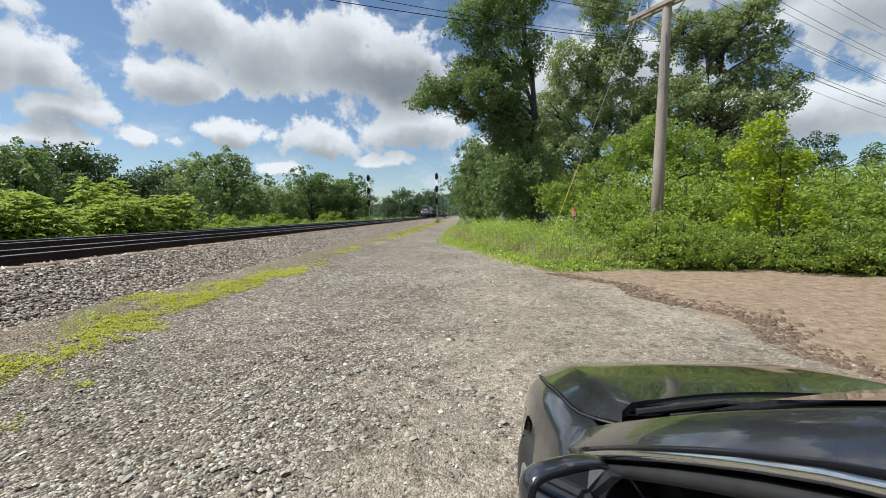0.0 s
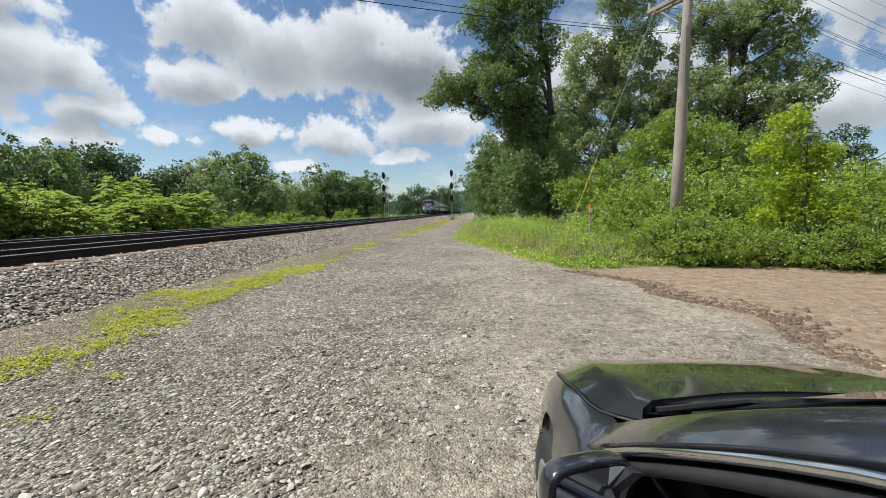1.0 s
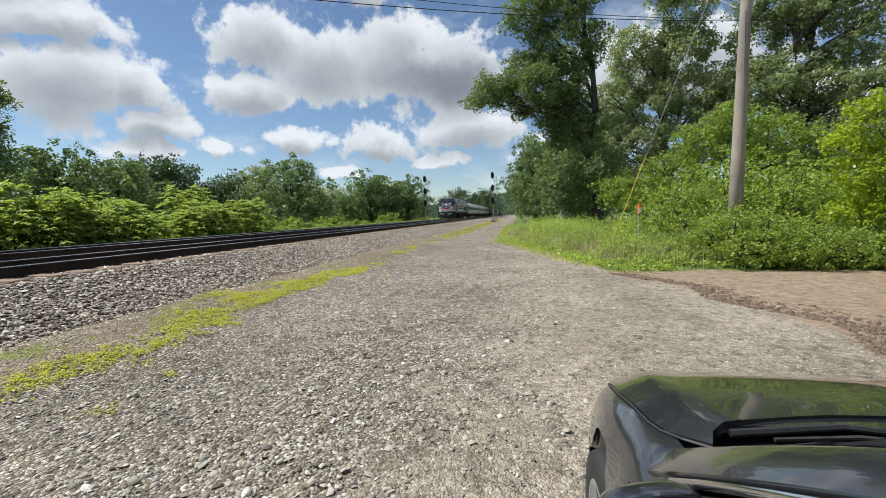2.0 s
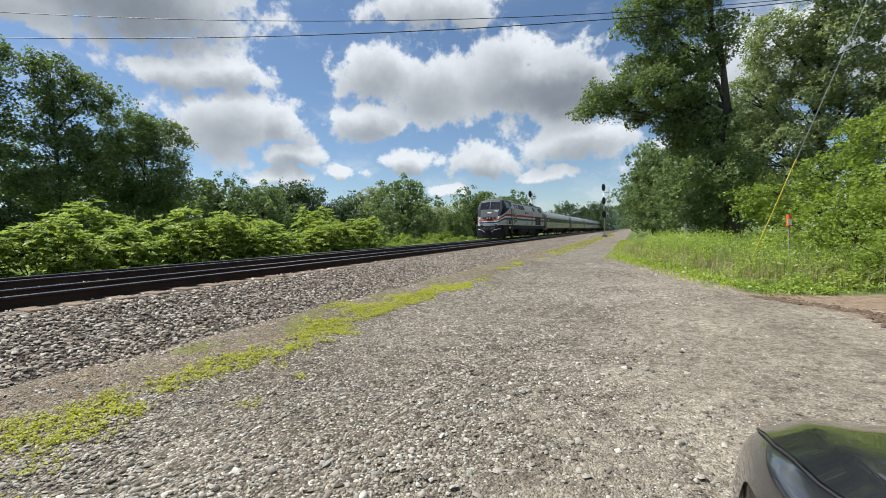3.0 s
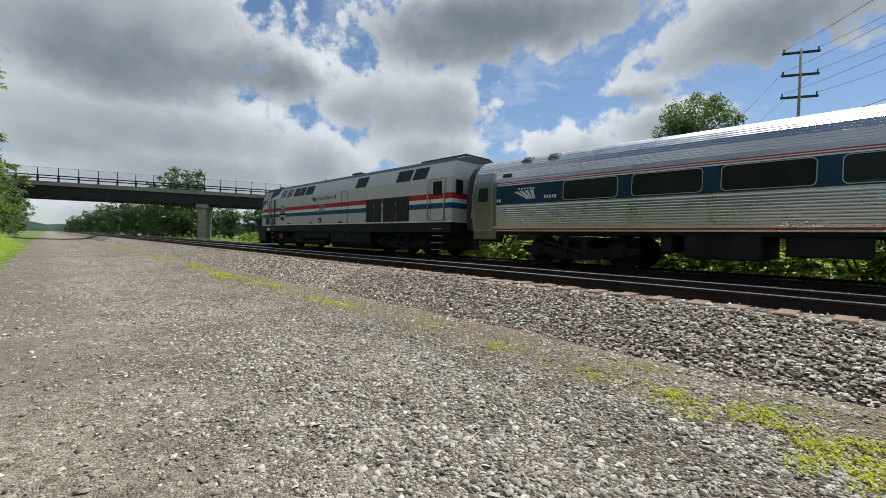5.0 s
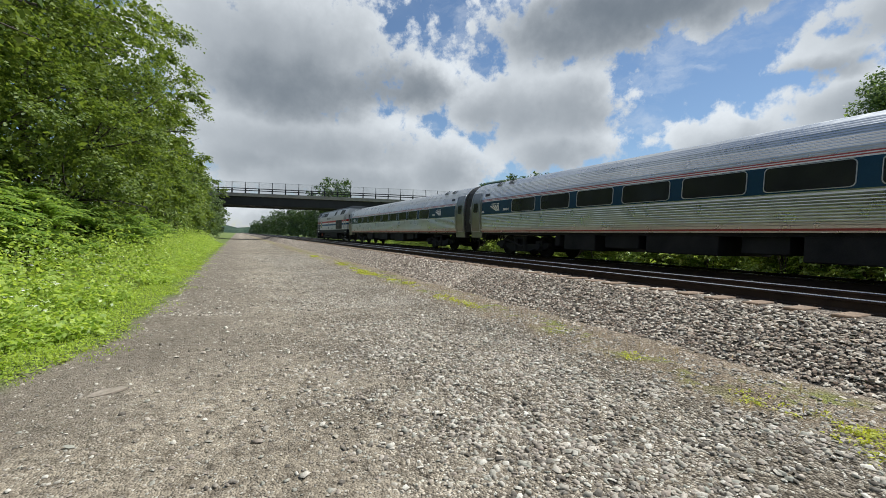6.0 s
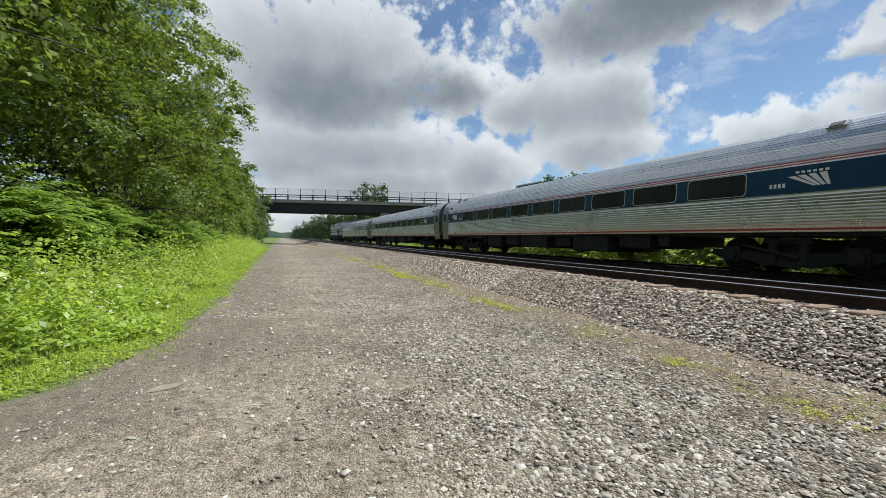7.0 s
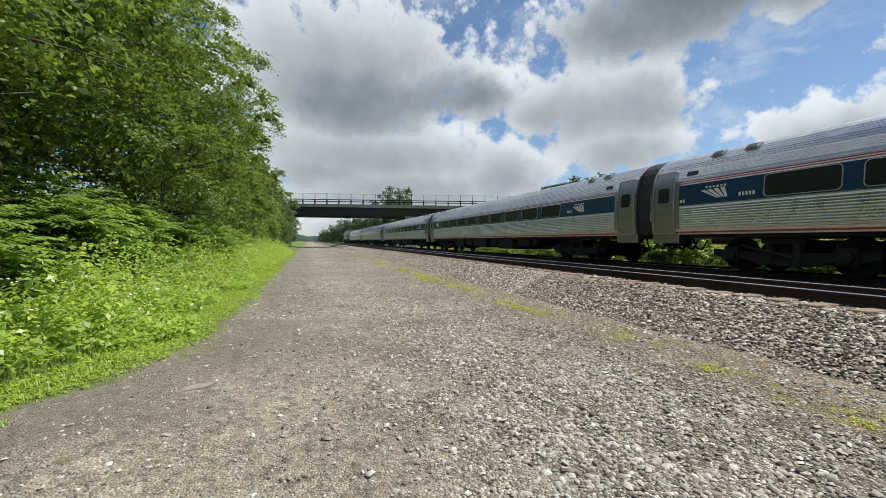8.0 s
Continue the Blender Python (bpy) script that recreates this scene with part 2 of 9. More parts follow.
POLE_WOOD = mottled("weathered_pole_wood", (0.22, 0.185, 0.15), (0.42, 0.365, 0.31), 0.85, 0, 1.2, 0.5, 30)
STEEL_DARK = mottled("dark_steel", (0.018, 0.018, 0.02), (0.05, 0.05, 0.055), 0.55, 0.3, 2, 0.2)
UNDERFRAME = mottled("grimy_black_underframe", (0.010, 0.010, 0.012), (0.032, 0.031, 0.032), 0.7, 0.0, 1.5, 0.3, spec=0.2)
RAIL_SIDE = mottled("rusty_rail_side", (0.018, 0.010, 0.008), (0.055, 0.032, 0.022), 0.8, 0.2, 2, 0.4)
RAIL_TOP = mottled("polished_rail_head", (0.45, 0.45, 0.46), (0.62, 0.62, 0.63), 0.25, 1.0, 4)
TIE_WOOD = mottled("weathered_tie_wood", (0.13, 0.085, 0.056), (0.33, 0.23, 0.155), 0.9, 0, 3, 0.6, 25)
GALV = mottled("galvanised_steel", (0.38, 0.39, 0.40), (0.55, 0.56, 0.57), 0.45, 0.8, 3)
SIGNAL_BLACK = mottled("signal_black", (0.008, 0.008, 0.009), (0.02, 0.02, 0.022), 0.5, 0, 3)
CONCRETE = mottled("old_concrete", (0.19, 0.18, 0.165), (0.32, 0.305, 0.28), 0.85, 0, 0.8, 0.4)
# darker copy of the concrete: the abutment's shade put into its colour
CONCRETE_SHADED = mottled("shaded_concrete", (0.06, 0.058, 0.054), (0.12, 0.115, 0.108), 0.9, 0, 0.6, 0.4)
BRIDGE_STEEL = mottled("dark_bridge_girder", (0.008, 0.009, 0.012), (0.022, 0.024, 0.028), 0.6, 0.2, 0.4)
TRUSS_GREEN = mottled("green_truss_paint", (0.04, 0.09, 0.085), (0.08, 0.14, 0.13), 0.6, 0.1, 0.4)
CABLE = mottled("cable_black", (0.015, 0.015, 0.016), (0.035, 0.035, 0.036), 0.6, 0.1, 1)
RUBBER = mottled("black_rubber", (0.012, 0.012, 0.012), (0.03, 0.03, 0.03), 0.7, 0, 5)
ORANGE = mottled("orange_marker", (0.75, 0.12, 0.02), (0.9, 0.2, 0.04), 0.5, 0, 3)
WHITE_PAINT = mottled("white_paint", (0.70, 0.70, 0.69), (0.82, 0.82, 0.80), 0.45, 0, 2)
YELLOW_PLASTIC = mottled("yellow_guy_guard", (0.55, 0.45, 0.04), (0.75, 0.62, 0.08), 0.5, 0, 3)


# ---- mesh helpers ----
def part(name, bm, material, parent=None, label="", smooth=False, sharp=None):
    me = bpy.data.meshes.new(name)
    bm.to_mesh(me)
    bm.free()
    for x in material if isinstance(material, (list, tuple)) else [material]:
        me.materials.append(x)
    if smooth:
        me.polygons.foreach_set("use_smooth", [True] * len(me.polygons))
        if sharp:
            me.set_sharp_from_angle(angle=radians(sharp))
    ob = new(name, me)
    if parent is not None:
        ob.parent = parent
    if label:
        ob["label"] = label
    return ob


def box(bm, x0, x1, y0, y1, z0, z1, bevel=0.0, mi=0):
    vs = [bm.verts.new((x, y, z)) for x in (x0, x1) for y in (y0, y1) for z in (z0, z1)]
    fs = [bm.faces.new([vs[i] for i in f]) for f in ((0, 1, 3, 2), (4, 6, 7, 5), (0, 4, 5, 1), (2, 3, 7, 6), (0, 2, 6, 4), (1, 5, 7, 3))]
    for f in fs:
        f.material_index = mi
    if bevel:
        es = list({e for f in fs for e in f.edges})
        bmesh.ops.bevel(bm, geom=es, offset=bevel, segments=1, affect="EDGES")
    return fs


def rod(bm, a, b, r, n=6, r2=None, mi=0):
    """A round bar from a to b."""
    a, b = Vector(a), Vector(b)
    q = (b - a).to_track_quat("Z", "Y")
    r2 = r if r2 is None else r2
    ring = []
    for p, rr in ((a, r), (b, r2)):
        ring.append([bm.verts.new(p + q @ Vector((rr * math.cos(2 * math.pi * k / n), rr * math.sin(2 * math.pi * k / n), 0))) for k in range(n)])
    for k in range(n):
        bm.faces.new((ring[0][k], ring[0][(k + 1) % n], ring[1][(k + 1) % n], ring[1][k])).material_index = mi
    bm.faces.new(ring[0][::-1]).material_index = mi
    bm.faces.new(ring[1]).material_index = mi


def tube(bm, pts, radii, n=6):
    """A bent tapered tube through the points."""
    rings = []
    for k, p in enumerate(pts):
        d = Vector(pts[min(k + 1, len(pts) - 1)]) - Vector(pts[max(k - 1, 0)])
        q = d.to_track_quat("Z", "Y")
        rings.append([bm.verts.new(Vector(p) + q @ Vector((radii[k] * math.cos(2 * math.pi * j / n), radii[k] * math.sin(2 * math.pi * j / n), 0))) for j in range(n)])
    for u, v in zip(rings, rings[1:]):
        for j in range(n):
            bm.faces.new((u[j], u[(j + 1) % n], v[(j + 1) % n], v[j]))
    bm.faces.new(rings[0][::-1])
    bm.faces.new(rings[-1])


def extrude_profile(bm, pts, y0, y1, mi=0, caps=True, closed=True):
    """Profile of (x, z) swept along y."""
    a = [bm.verts.new((x, y0, z)) for x, z in pts]
    b = [bm.verts.new((x, y1, z)) for x, z in pts]
    n = len(pts)
    out = []
    for k in range(n if closed else n - 1):
        f = bm.faces.new((a[k], b[k], b[(k + 1) % n], a[(k + 1) % n]))
        f.material_index = mi
        out.append(f)
    if caps:
        bm.faces.new(a).material_index = mi
        bm.faces.new(b[::-1]).material_index = mi
    return out


def empty(name, m, label, category, group="", kind=""):
    ob = new(name)
    ob.matrix_basis = m
    return tagged(ob, label, category, group, kind)


def mesh_from_arrays(name, verts, quads=None, tris=None, material=None):
    """A mesh out of numpy arrays, all quads or all triangles."""
    faces = quads if quads is not None else tris
    k = faces.shape[1]
    me = bpy.data.meshes.new(name)
    me.vertices.add(len(verts))
    me.vertices.foreach_set("co", verts.astype(np.float32).ravel())
    me.loops.add(faces.size)
    me.loops.foreach_set("vertex_index", faces.astype(np.int32).ravel())
    me.polygons.add(len(faces))
    me.polygons.foreach_set("loop_start", np.arange(0, faces.size, k, dtype=np.int32))
    me.update(calc_edges=True)
    me.validate()
    if material:
        me.materials.append(material)
    return me


# ---- the setting: ground, ballast, tracks ----
RAIL_Z = 0.99
RAIL_X = (-7.87, -9.305, -12.05, -13.485)
TRACK_X = (-8.587, -12.768)
rng = np.random.default_rng(7)


def sstep(v, a, b):
    t = np.clip((v - a) / (b - a), 0, 1)
    return t * t * (3 - 2 * t)


_table = np.random.default_rng(77).random((64, 64))


def fbm(x, y, scale, octaves=4, shift=0.0):
    """Fractal value noise in 0..1 over the plan."""
    x, y = np.asarray(x, float) * scale + shift, np.asarray(y, float) * scale + 1.7 * shift
    out, amp, total = 0.0, 1.0, 0.0
    for _ in range(octaves):
        ix, iy = np.floor(x).astype(int), np.floor(y).astype(int)
        fx, fy = x - ix, y - iy
        fx, fy = fx * fx * (3 - 2 * fx), fy * fy * (3 - 2 * fy)
        a, b = _table[ix % 64, iy % 64], _table[(ix + 1) % 64, iy % 64]
        c, d = _table[ix % 64, (iy + 1) % 64], _table[(ix + 1) % 64, (iy + 1) % 64]
        out = out + amp * ((a * (1 - fx) + b * fx) * (1 - fy) + (c * (1 - fx) + d * fx) * fy)
        total += amp
        amp *= 0.55
        x, y = x * 2.03 + 11.3, y * 2.03 + 5.1
    return out / total


def ground_z(x, y):
    """Height of the ground sheet."""
    x, y = np.asarray(x, float), np.asarray(y, float)
    z = 0.20 * sstep(-x, 3.2, 5.9) - 0.25 * sstep(-x, 14.6, 17.5)
    z = z + 0.012 * np.sin(x * 1.7 + 0.6 * np.sin(y * 0.9)) * np.sin(y * 1.1 + 0.4) + 0.008 * np.sin(x * 4.1 + y * 2.7)
    lot = (1 - sstep(-x, 4.3, 5.4)) * (1 - sstep(np.abs(y), 20, 26)) * (1 - sstep(x, 6, 9))
    furrow = fbm(x, y, 1.4, 3, 6.0) * sstep(x, -4.2, -3.0) * (1 - sstep(x, 1.5, 3.0))
    z = z + lot * (0.055 * (fbm(x, y, 0.9, 5) - 0.5) + 0.07 * furrow * (np.exp(-((y - 9.4 - 0.22 * x + 0.4 * np.sin(x * 1.9)) / 0.22) ** 2) + 0.7 * np.exp(-((y - 7.0 - 0.5 * x + 0.3 * np.sin(x * 2.3)) / 0.2) ** 2)))
    return z + 0.25 * sstep(y, 14, 30) * sstep(x, -1, 6) + 0.2 * sstep(-y, 6, 20) * sstep(x, 1.5, 5)


def verge_north(x, y):
    """Above 0 inside the grassed corner north-east of the crossing of gravel roads."""
    return np.minimum(np.asarray(x, float) - np.maximum(-0.95, 2.1 - 0.27 * (np.asarray(y, float) - 13.5)), np.asarray(y, float) - 11.9 + 0.5 * np.sin(np.asarray(x, float) * 0.7))


def verge_south(x, y):
    x, y = np.asarray(x, float), np.asarray(y, float)
    return np.minimum(x - (1.0 + 1.3 * np.exp((y + 5.0) / 1.6)), -3.9 - y)


def ground_material():
    m = Mat("gravel_and_dirt", 0.92, spec=0.25)
    p = m.pos()
    sep = m.n("ShaderNodeSeparateXYZ")
    m.link(p, sep.inputs[0])
    x, y = sep.outputs[0], sep.outputs[1]
    edge = m.math("MULTIPLY_ADD", m.noise(0.9, 5, 0.6, p), 2.4, -1.2)
    # loose crushed stone: every cell its own tone, painted shade and fines between
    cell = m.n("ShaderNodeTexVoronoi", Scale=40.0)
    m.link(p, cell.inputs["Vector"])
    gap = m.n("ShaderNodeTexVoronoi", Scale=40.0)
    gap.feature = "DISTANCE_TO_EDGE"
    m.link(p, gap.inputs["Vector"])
    cell2 = m.n("ShaderNodeTexVoronoi", Scale=62.0)
    m.link(p, cell2.inputs["Vector"])
    tone = m.n("ShaderNodeSeparateXYZ")
    m.link(cell.outputs["Color"], tone.inputs[0])
    tone2 = m.n("ShaderNodeSeparateXYZ")
    m.link(cell2.outputs["Color"], tone2.inputs[0])
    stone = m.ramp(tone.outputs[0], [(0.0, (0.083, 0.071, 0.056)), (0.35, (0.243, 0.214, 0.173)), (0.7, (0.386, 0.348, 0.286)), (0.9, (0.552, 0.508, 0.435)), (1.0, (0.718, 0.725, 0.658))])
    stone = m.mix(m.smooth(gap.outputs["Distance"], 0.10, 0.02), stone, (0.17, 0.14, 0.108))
    # packed grit: fine speckle over brown fines, with scattered pale and dark chips
    grit = m.ramp(tone2.outputs[1], [(0.0, (0.106, 0.090, 0.072)), (0.3, (0.269, 0.235, 0.187)), (0.75, (0.370, 0.326, 0.264)), (0.93, (0.499, 0.460, 0.394)), (1.0, (0.624, 0.636, 0.600))])
    fines = m.ramp(m.noise(48, 5, 0.7, p), [(0.3, (0.211, 0.179, 0.141)), (0.55, (0.346, 0.303, 0.241)), (0.75, (0.451, 0.406, 0.335))])
    grit = m.mix(0.45, grit, fines)
    packed = m.smooth(m.math("ADD", m.math("MULTIPLY_ADD", m.smooth(y, 0.0, 5.0), 1.3, m.math("MULTIPLY", x, -1.0)), m.math("MULTIPLY", m.math("MULTIPLY_ADD", m.noise(0.8, 7, 0.72, p), 2.0, -1.0), 3.4)), 2.6, 0.3)
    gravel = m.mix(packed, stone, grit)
    # broad drifts of paler and darker material, dark brown patches, scuffed wheel tracks
    big = m.noise(0.35, 5, 0.6, p)
    gravel = m.mix(1.0, gravel, m.ramp(big, [(0.32, (0.74, 0.71, 0.67)), (0.68, (1.26, 1.23, 1.18))]), "MULTIPLY")
    speck = m.noise(11.0, 6, 0.75, p)
    gravel = m.mix(1.0, gravel, m.ramp(speck, [(0.34, (0.45, 0.43, 0.41)), (0.46, (0.95, 0.95, 0.95)), (0.66, (1.30, 1.29, 1.27))]), "MULTIPLY")
    # shade between ground lumps, painted in as darker and paler blotches
    clods = m.noise(4.2, 7, 0.78, p)
    gravel = m.mix(1.0, gravel, m.ramp(clods, [(0.37, (0.58, 0.555, 0.53)), (0.47, (0.97, 0.965, 0.96)), (0.63, (1.24, 1.235, 1.22))]), "MULTIPLY")
    pv = m.n("ShaderNodeMapping")
    pv.inputs["Scale"].default_value = (2.2, 0.5, 1.0)
    m.link(p, pv.inputs[0])
    track = m.smooth(m.noise(0.8, 6, 0.68, pv.outputs[0]), 0.52, 0.66)
    gravel = m.mix(m.math("MULTIPLY", track, 0.5), gravel, (0.155, 0.128, 0.10))
    brown_patch = m.smooth(m.noise(2.3, 7, 0.72, p), 0.56, 0.66)
    gravel = m.mix(m.math("MULTIPLY", brown_patch, 0.45), gravel, (0.125, 0.103, 0.081))
    # bare earth along the south verge
    exs = m.math("POWER", 2.71828, m.math("DIVIDE", m.math("ADD", y, 5.0), 1.6))
    rim = m.math("MINIMUM", m.math("SUBTRACT", x, m.math("MULTIPLY_ADD", exs, 1.3, 1.0)), m.math("SUBTRACT", -3.9, y))
    rim = m.smooth(m.math("ADD", rim, m.math("MULTIPLY", edge, 1.1)), -3.0, -0.7)
    earth = m.ramp(m.noise(16, 6, 0.7, p), [(0.3, (0.085, 0.068, 0.052)), (0.55, (0.19, 0.16, 0.128)), (0.8, (0.36, 0.33, 0.29))])
    gravel = m.mix(m.math("MULTIPLY", rim, 0.66), gravel, earth)
    # brown dirt of the side road
    dirt_c = m.ramp(m.noise(5, 8, 0.75, p), [(0.28, (0.14, 0.102, 0.07)), (0.5, (0.325, 0.232, 0.155)), (0.72, (0.50, 0.39, 0.285))])
    dirt = m.smooth(m.math("ADD", m.math("SUBTRACT", x, m.math("MAXIMUM", m.math("MULTIPLY_ADD", m.math("POWER", m.math("MAXIMUM", m.math("SUBTRACT", y, 6.0), 0.0), 1.6), -0.1, 4.05), 2.4)), m.math("MULTIPLY_ADD", m.noise(6, 6, 0.7, p), 0.8, m.math("MULTIPLY_ADD", edge, 0.35, -0.4))), -0.12, 0.12)
    col = m.mix(dirt, gravel, dirt_c)
    # sandy strip beside the ballast, and its low weeds
    strip = m.math("SUBTRACT", 1.0, m.math("ABSOLUTE", m.math("DIVIDE", m.math("ADD", x, 5.3), 0.85)))
    strip = m.math("ADD", strip, m.math("MULTIPLY", edge, 0.5))
    sand = m.ramp(m.noise(12, 6, 0.7, p), [(0.3, (0.13, 0.095, 0.062)), (0.5, (0.29, 0.215, 0.14)), (0.62, (0.37, 0.255, 0.145)), (0.78, (0.50, 0.44, 0.36))])
    col = m.mix(m.math("MULTIPLY", m.smooth(strip, 0.0, 0.5), 0.45), col, sand)
    moss = m.math("MULTIPLY", m.smooth(strip, 0.25, 0.8), m.smooth(m.noise(1.1, 7, 0.72, p), 0.50, 0.60))
    col = m.mix(m.math("MULTIPLY", moss, 0.75), col, m.ramp(m.noise(14, 4, 0.6, p), [(0.3, (0.14, 0.17, 0.02)), (0.7, (0.30, 0.34, 0.05))]))
    # soil and thatch below the grass
    soil = m.ramp(m.noise(3, 5, 0.6, p), [(0.3, (0.08, 0.11, 0.03)), (0.7, (0.20, 0.25, 0.07))])
    west = m.smooth(m.math("MULTIPLY", x, -1), 15.4, 16.4)
    nx = m.math("SUBTRACT", x, m.math("MAXIMUM", -0.95, m.math("MULTIPLY_ADD", y, -0.27, 5.745)))
    ny = m.math("SUBTRACT", y, 11.9)
    north = m.smooth(m.math("ADD", m.math("MINIMUM", nx, ny), m.math("MULTIPLY", edge, 0.5)), -0.1, 0.35)
    ex = m.math("POWER", 2.71828, m.math("DIVIDE", m.math("ADD", y, 5.0), 1.6))
    sx = m.math("SUBTRACT", x, m.math("MULTIPLY_ADD", ex, 1.3, 1.0))
    sy = m.math("SUBTRACT", -3.9, y)
    south = m.smooth(m.math("ADD", m.math("MINIMUM", sx, sy), m.math("MULTIPLY", edge, 0.35)), -0.1, 0.35)
    far_e = m.smooth(x, 22, 26)
    green = m.math("MAXIMUM", m.math("MAXIMUM", west, north), m.math("MAXIMUM", south, far_e))
    col = m.mix(green, col, soil)
    m.color(col)
    lump = m.math("MULTIPLY", m.noise(4.5, 6, 0.7, p), 2.2)
    loose = m.math("SUBTRACT", 1.0, packed)
    chips = m.math("MULTIPLY", m.math("SUBTRACT", 1.0, cell.outputs["Distance"]), m.math("MULTIPLY_ADD", loose, 0.9, 0.1))
    h = m.math("ADD", m.math("ADD", chips, lump), m.math("MULTIPLY", m.math("SUBTRACT", 1.0, cell2.outputs["Distance"]), 0.45))
    m.bump(h, 1.0, 0.03)
    return m.m


def build_ground():
    xs = np.concatenate([[-2600, -900, -300, -120, -60, -35, -24, -19], np.linspace(-17, -6.2, 30), np.linspace(-6, 6, 101), np.linspace(6.3, 12, 18), [14, 18, 25, 40, 80, 250, 900, 2600]])
    ys = np.concatenate([[-2600, -900, -300, -150, -90, -60], np.linspace(-45, -12.3, 70), np.linspace(-12, 16, 201), np.linspace(16.4, 45, 65), [60, 90, 150, 300, 900, 2600]])
    X, Y = np.meshgrid(xs, ys, indexing="ij")
    Z = ground_z(X, Y)
    near = (np.abs(Y) < 40) & (X > -17) & (X < 12)
    Z = Z + np.where(near, 0.006 * rng.standard_normal(X.shape), 0)
    idx = np.arange(X.size).reshape(X.shape)
    q = np.stack([idx[:-1, :-1], idx[1:, :-1], idx[1:, 1:], idx[:-1, 1:]], -1).reshape(-1, 4)
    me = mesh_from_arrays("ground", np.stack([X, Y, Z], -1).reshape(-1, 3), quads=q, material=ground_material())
    me.polygons.foreach_set("use_smooth", [True] * len(me.polygons))
    tagged(new("ground", me), "gravel lot and dirt road beside the railway, grassed at its edges", "ground", kind="structure")


build_ground()


def ballast_material():
    m = Mat("crushed_stone_ballast", 0.9, spec=0.3)
    p = m.pos()
    cell = m.n("ShaderNodeTexVoronoi", Scale=17.0)
    m.link(p, cell.inputs["Vector"])
    tone = m.n("ShaderNodeSeparateXYZ")
    m.link(cell.outputs["Color"], tone.inputs[0])
    c = m.ramp(tone.outputs[0], [(0.0, (0.06, 0.048, 0.038)), (0.5, (0.15, 0.125, 0.1)), (0.85, (0.33, 0.28, 0.225)), (1.0, (0.56, 0.50, 0.42))])
    rust = m.smooth(m.noise(0.5, 4, 0.6, p), 0.45, 0.7)
    c = m.mix(m.math("MULTIPLY", rust, 0.4), c, (0.13, 0.085, 0.06))
    m.color(c)
    m.bump(m.math("SUBTRACT", 1.0, cell.outputs["Distance"]), 1.0, 0.05)
    return m.m


BALLAST = ballast_material()


def stone_material(name, stops):
    m = Mat(name, 0.85, spec=0.35)
    g = m.n("ShaderNodeNewGeometry")
    c = m.ramp(g.outputs["Random Per Island"], stops)
    n = m.noise(60, 3)
    m.color(m.mix(1.0, c, m.ramp(n, [(0.3, (0.75, 0.75, 0.75)), (0.7, (1.1, 1.1, 1.1))]), "MULTIPLY"))
    m.bump(n, 0.4, 0.006)
    return m.m


STONE_BALLAST = stone_material("ballast_stones", [(0.0, (0.07, 0.055, 0.043)), (0.2, (0.18, 0.15, 0.12)), (0.34, (0.27, 0.19, 0.14)), (0.5, (0.32, 0.28, 0.228)), (0.64, (0.44, 0.345, 0.262)), (0.8, (0.54, 0.475, 0.39)), (1.0, (0.76, 0.69, 0.59))])
STONE_GRAVEL = stone_material("gravel_stones", [(0.0, (0.10, 0.083, 0.067)), (0.14, (0.22, 0.197, 0.165)), (0.32, (0.33, 0.272, 0.224)), (0.46, (0.35, 0.343, 0.288)), (0.6, (0.43, 0.39, 0.324)), (0.76, (0.48, 0.41, 0.34)), (0.92, (0.56, 0.52, 0.445)), (1.0, (0.70, 0.66, 0.58))])

BED = [(-5.85, 0.17), (-7.10, 0.755), (-7.35, 0.80), (-9.85, 0.80), (-10.6, 0.76), (-11.45, 0.80), (-14.1, 0.80), (-14.4, 0.77), (-16.0, 0.0)]
bm = bmesh.new()
_n = 90
_ys = [-1500, -400] + [-120 + 240 * k / _n for k in range(_n + 1)] + [400, 1500]
_rows = []
for y in _ys:
    row = []
    for x, z in BED:
        jit = 0.03 * math.sin(y * 1.3 + x * 3) + 0.02 * math.sin(y * 3.7)
        row.append(bm.verts.new((x + (0.02 * math.sin(y * 0.8) if x == -5.85 else 0), y, z + (jit if z < 0.79 and x < -9 else 0))))
    _rows.append(row)
for r0, r1 in zip(_rows, _rows[1:]):
    for k in range(len(BED) - 1):
        bm.faces.new((r0[k], r0[k + 1], r1[k + 1], r1[k]))
tagged(part("ballast_bed", bm, BALLAST), "grey crushed stone ballast bed under two tracks", "ballast", kind="structure")


def bed_z(x):
    return np.interp(-np.asarray(x), [-b[0] for b in BED], [b[1] for b in BED])


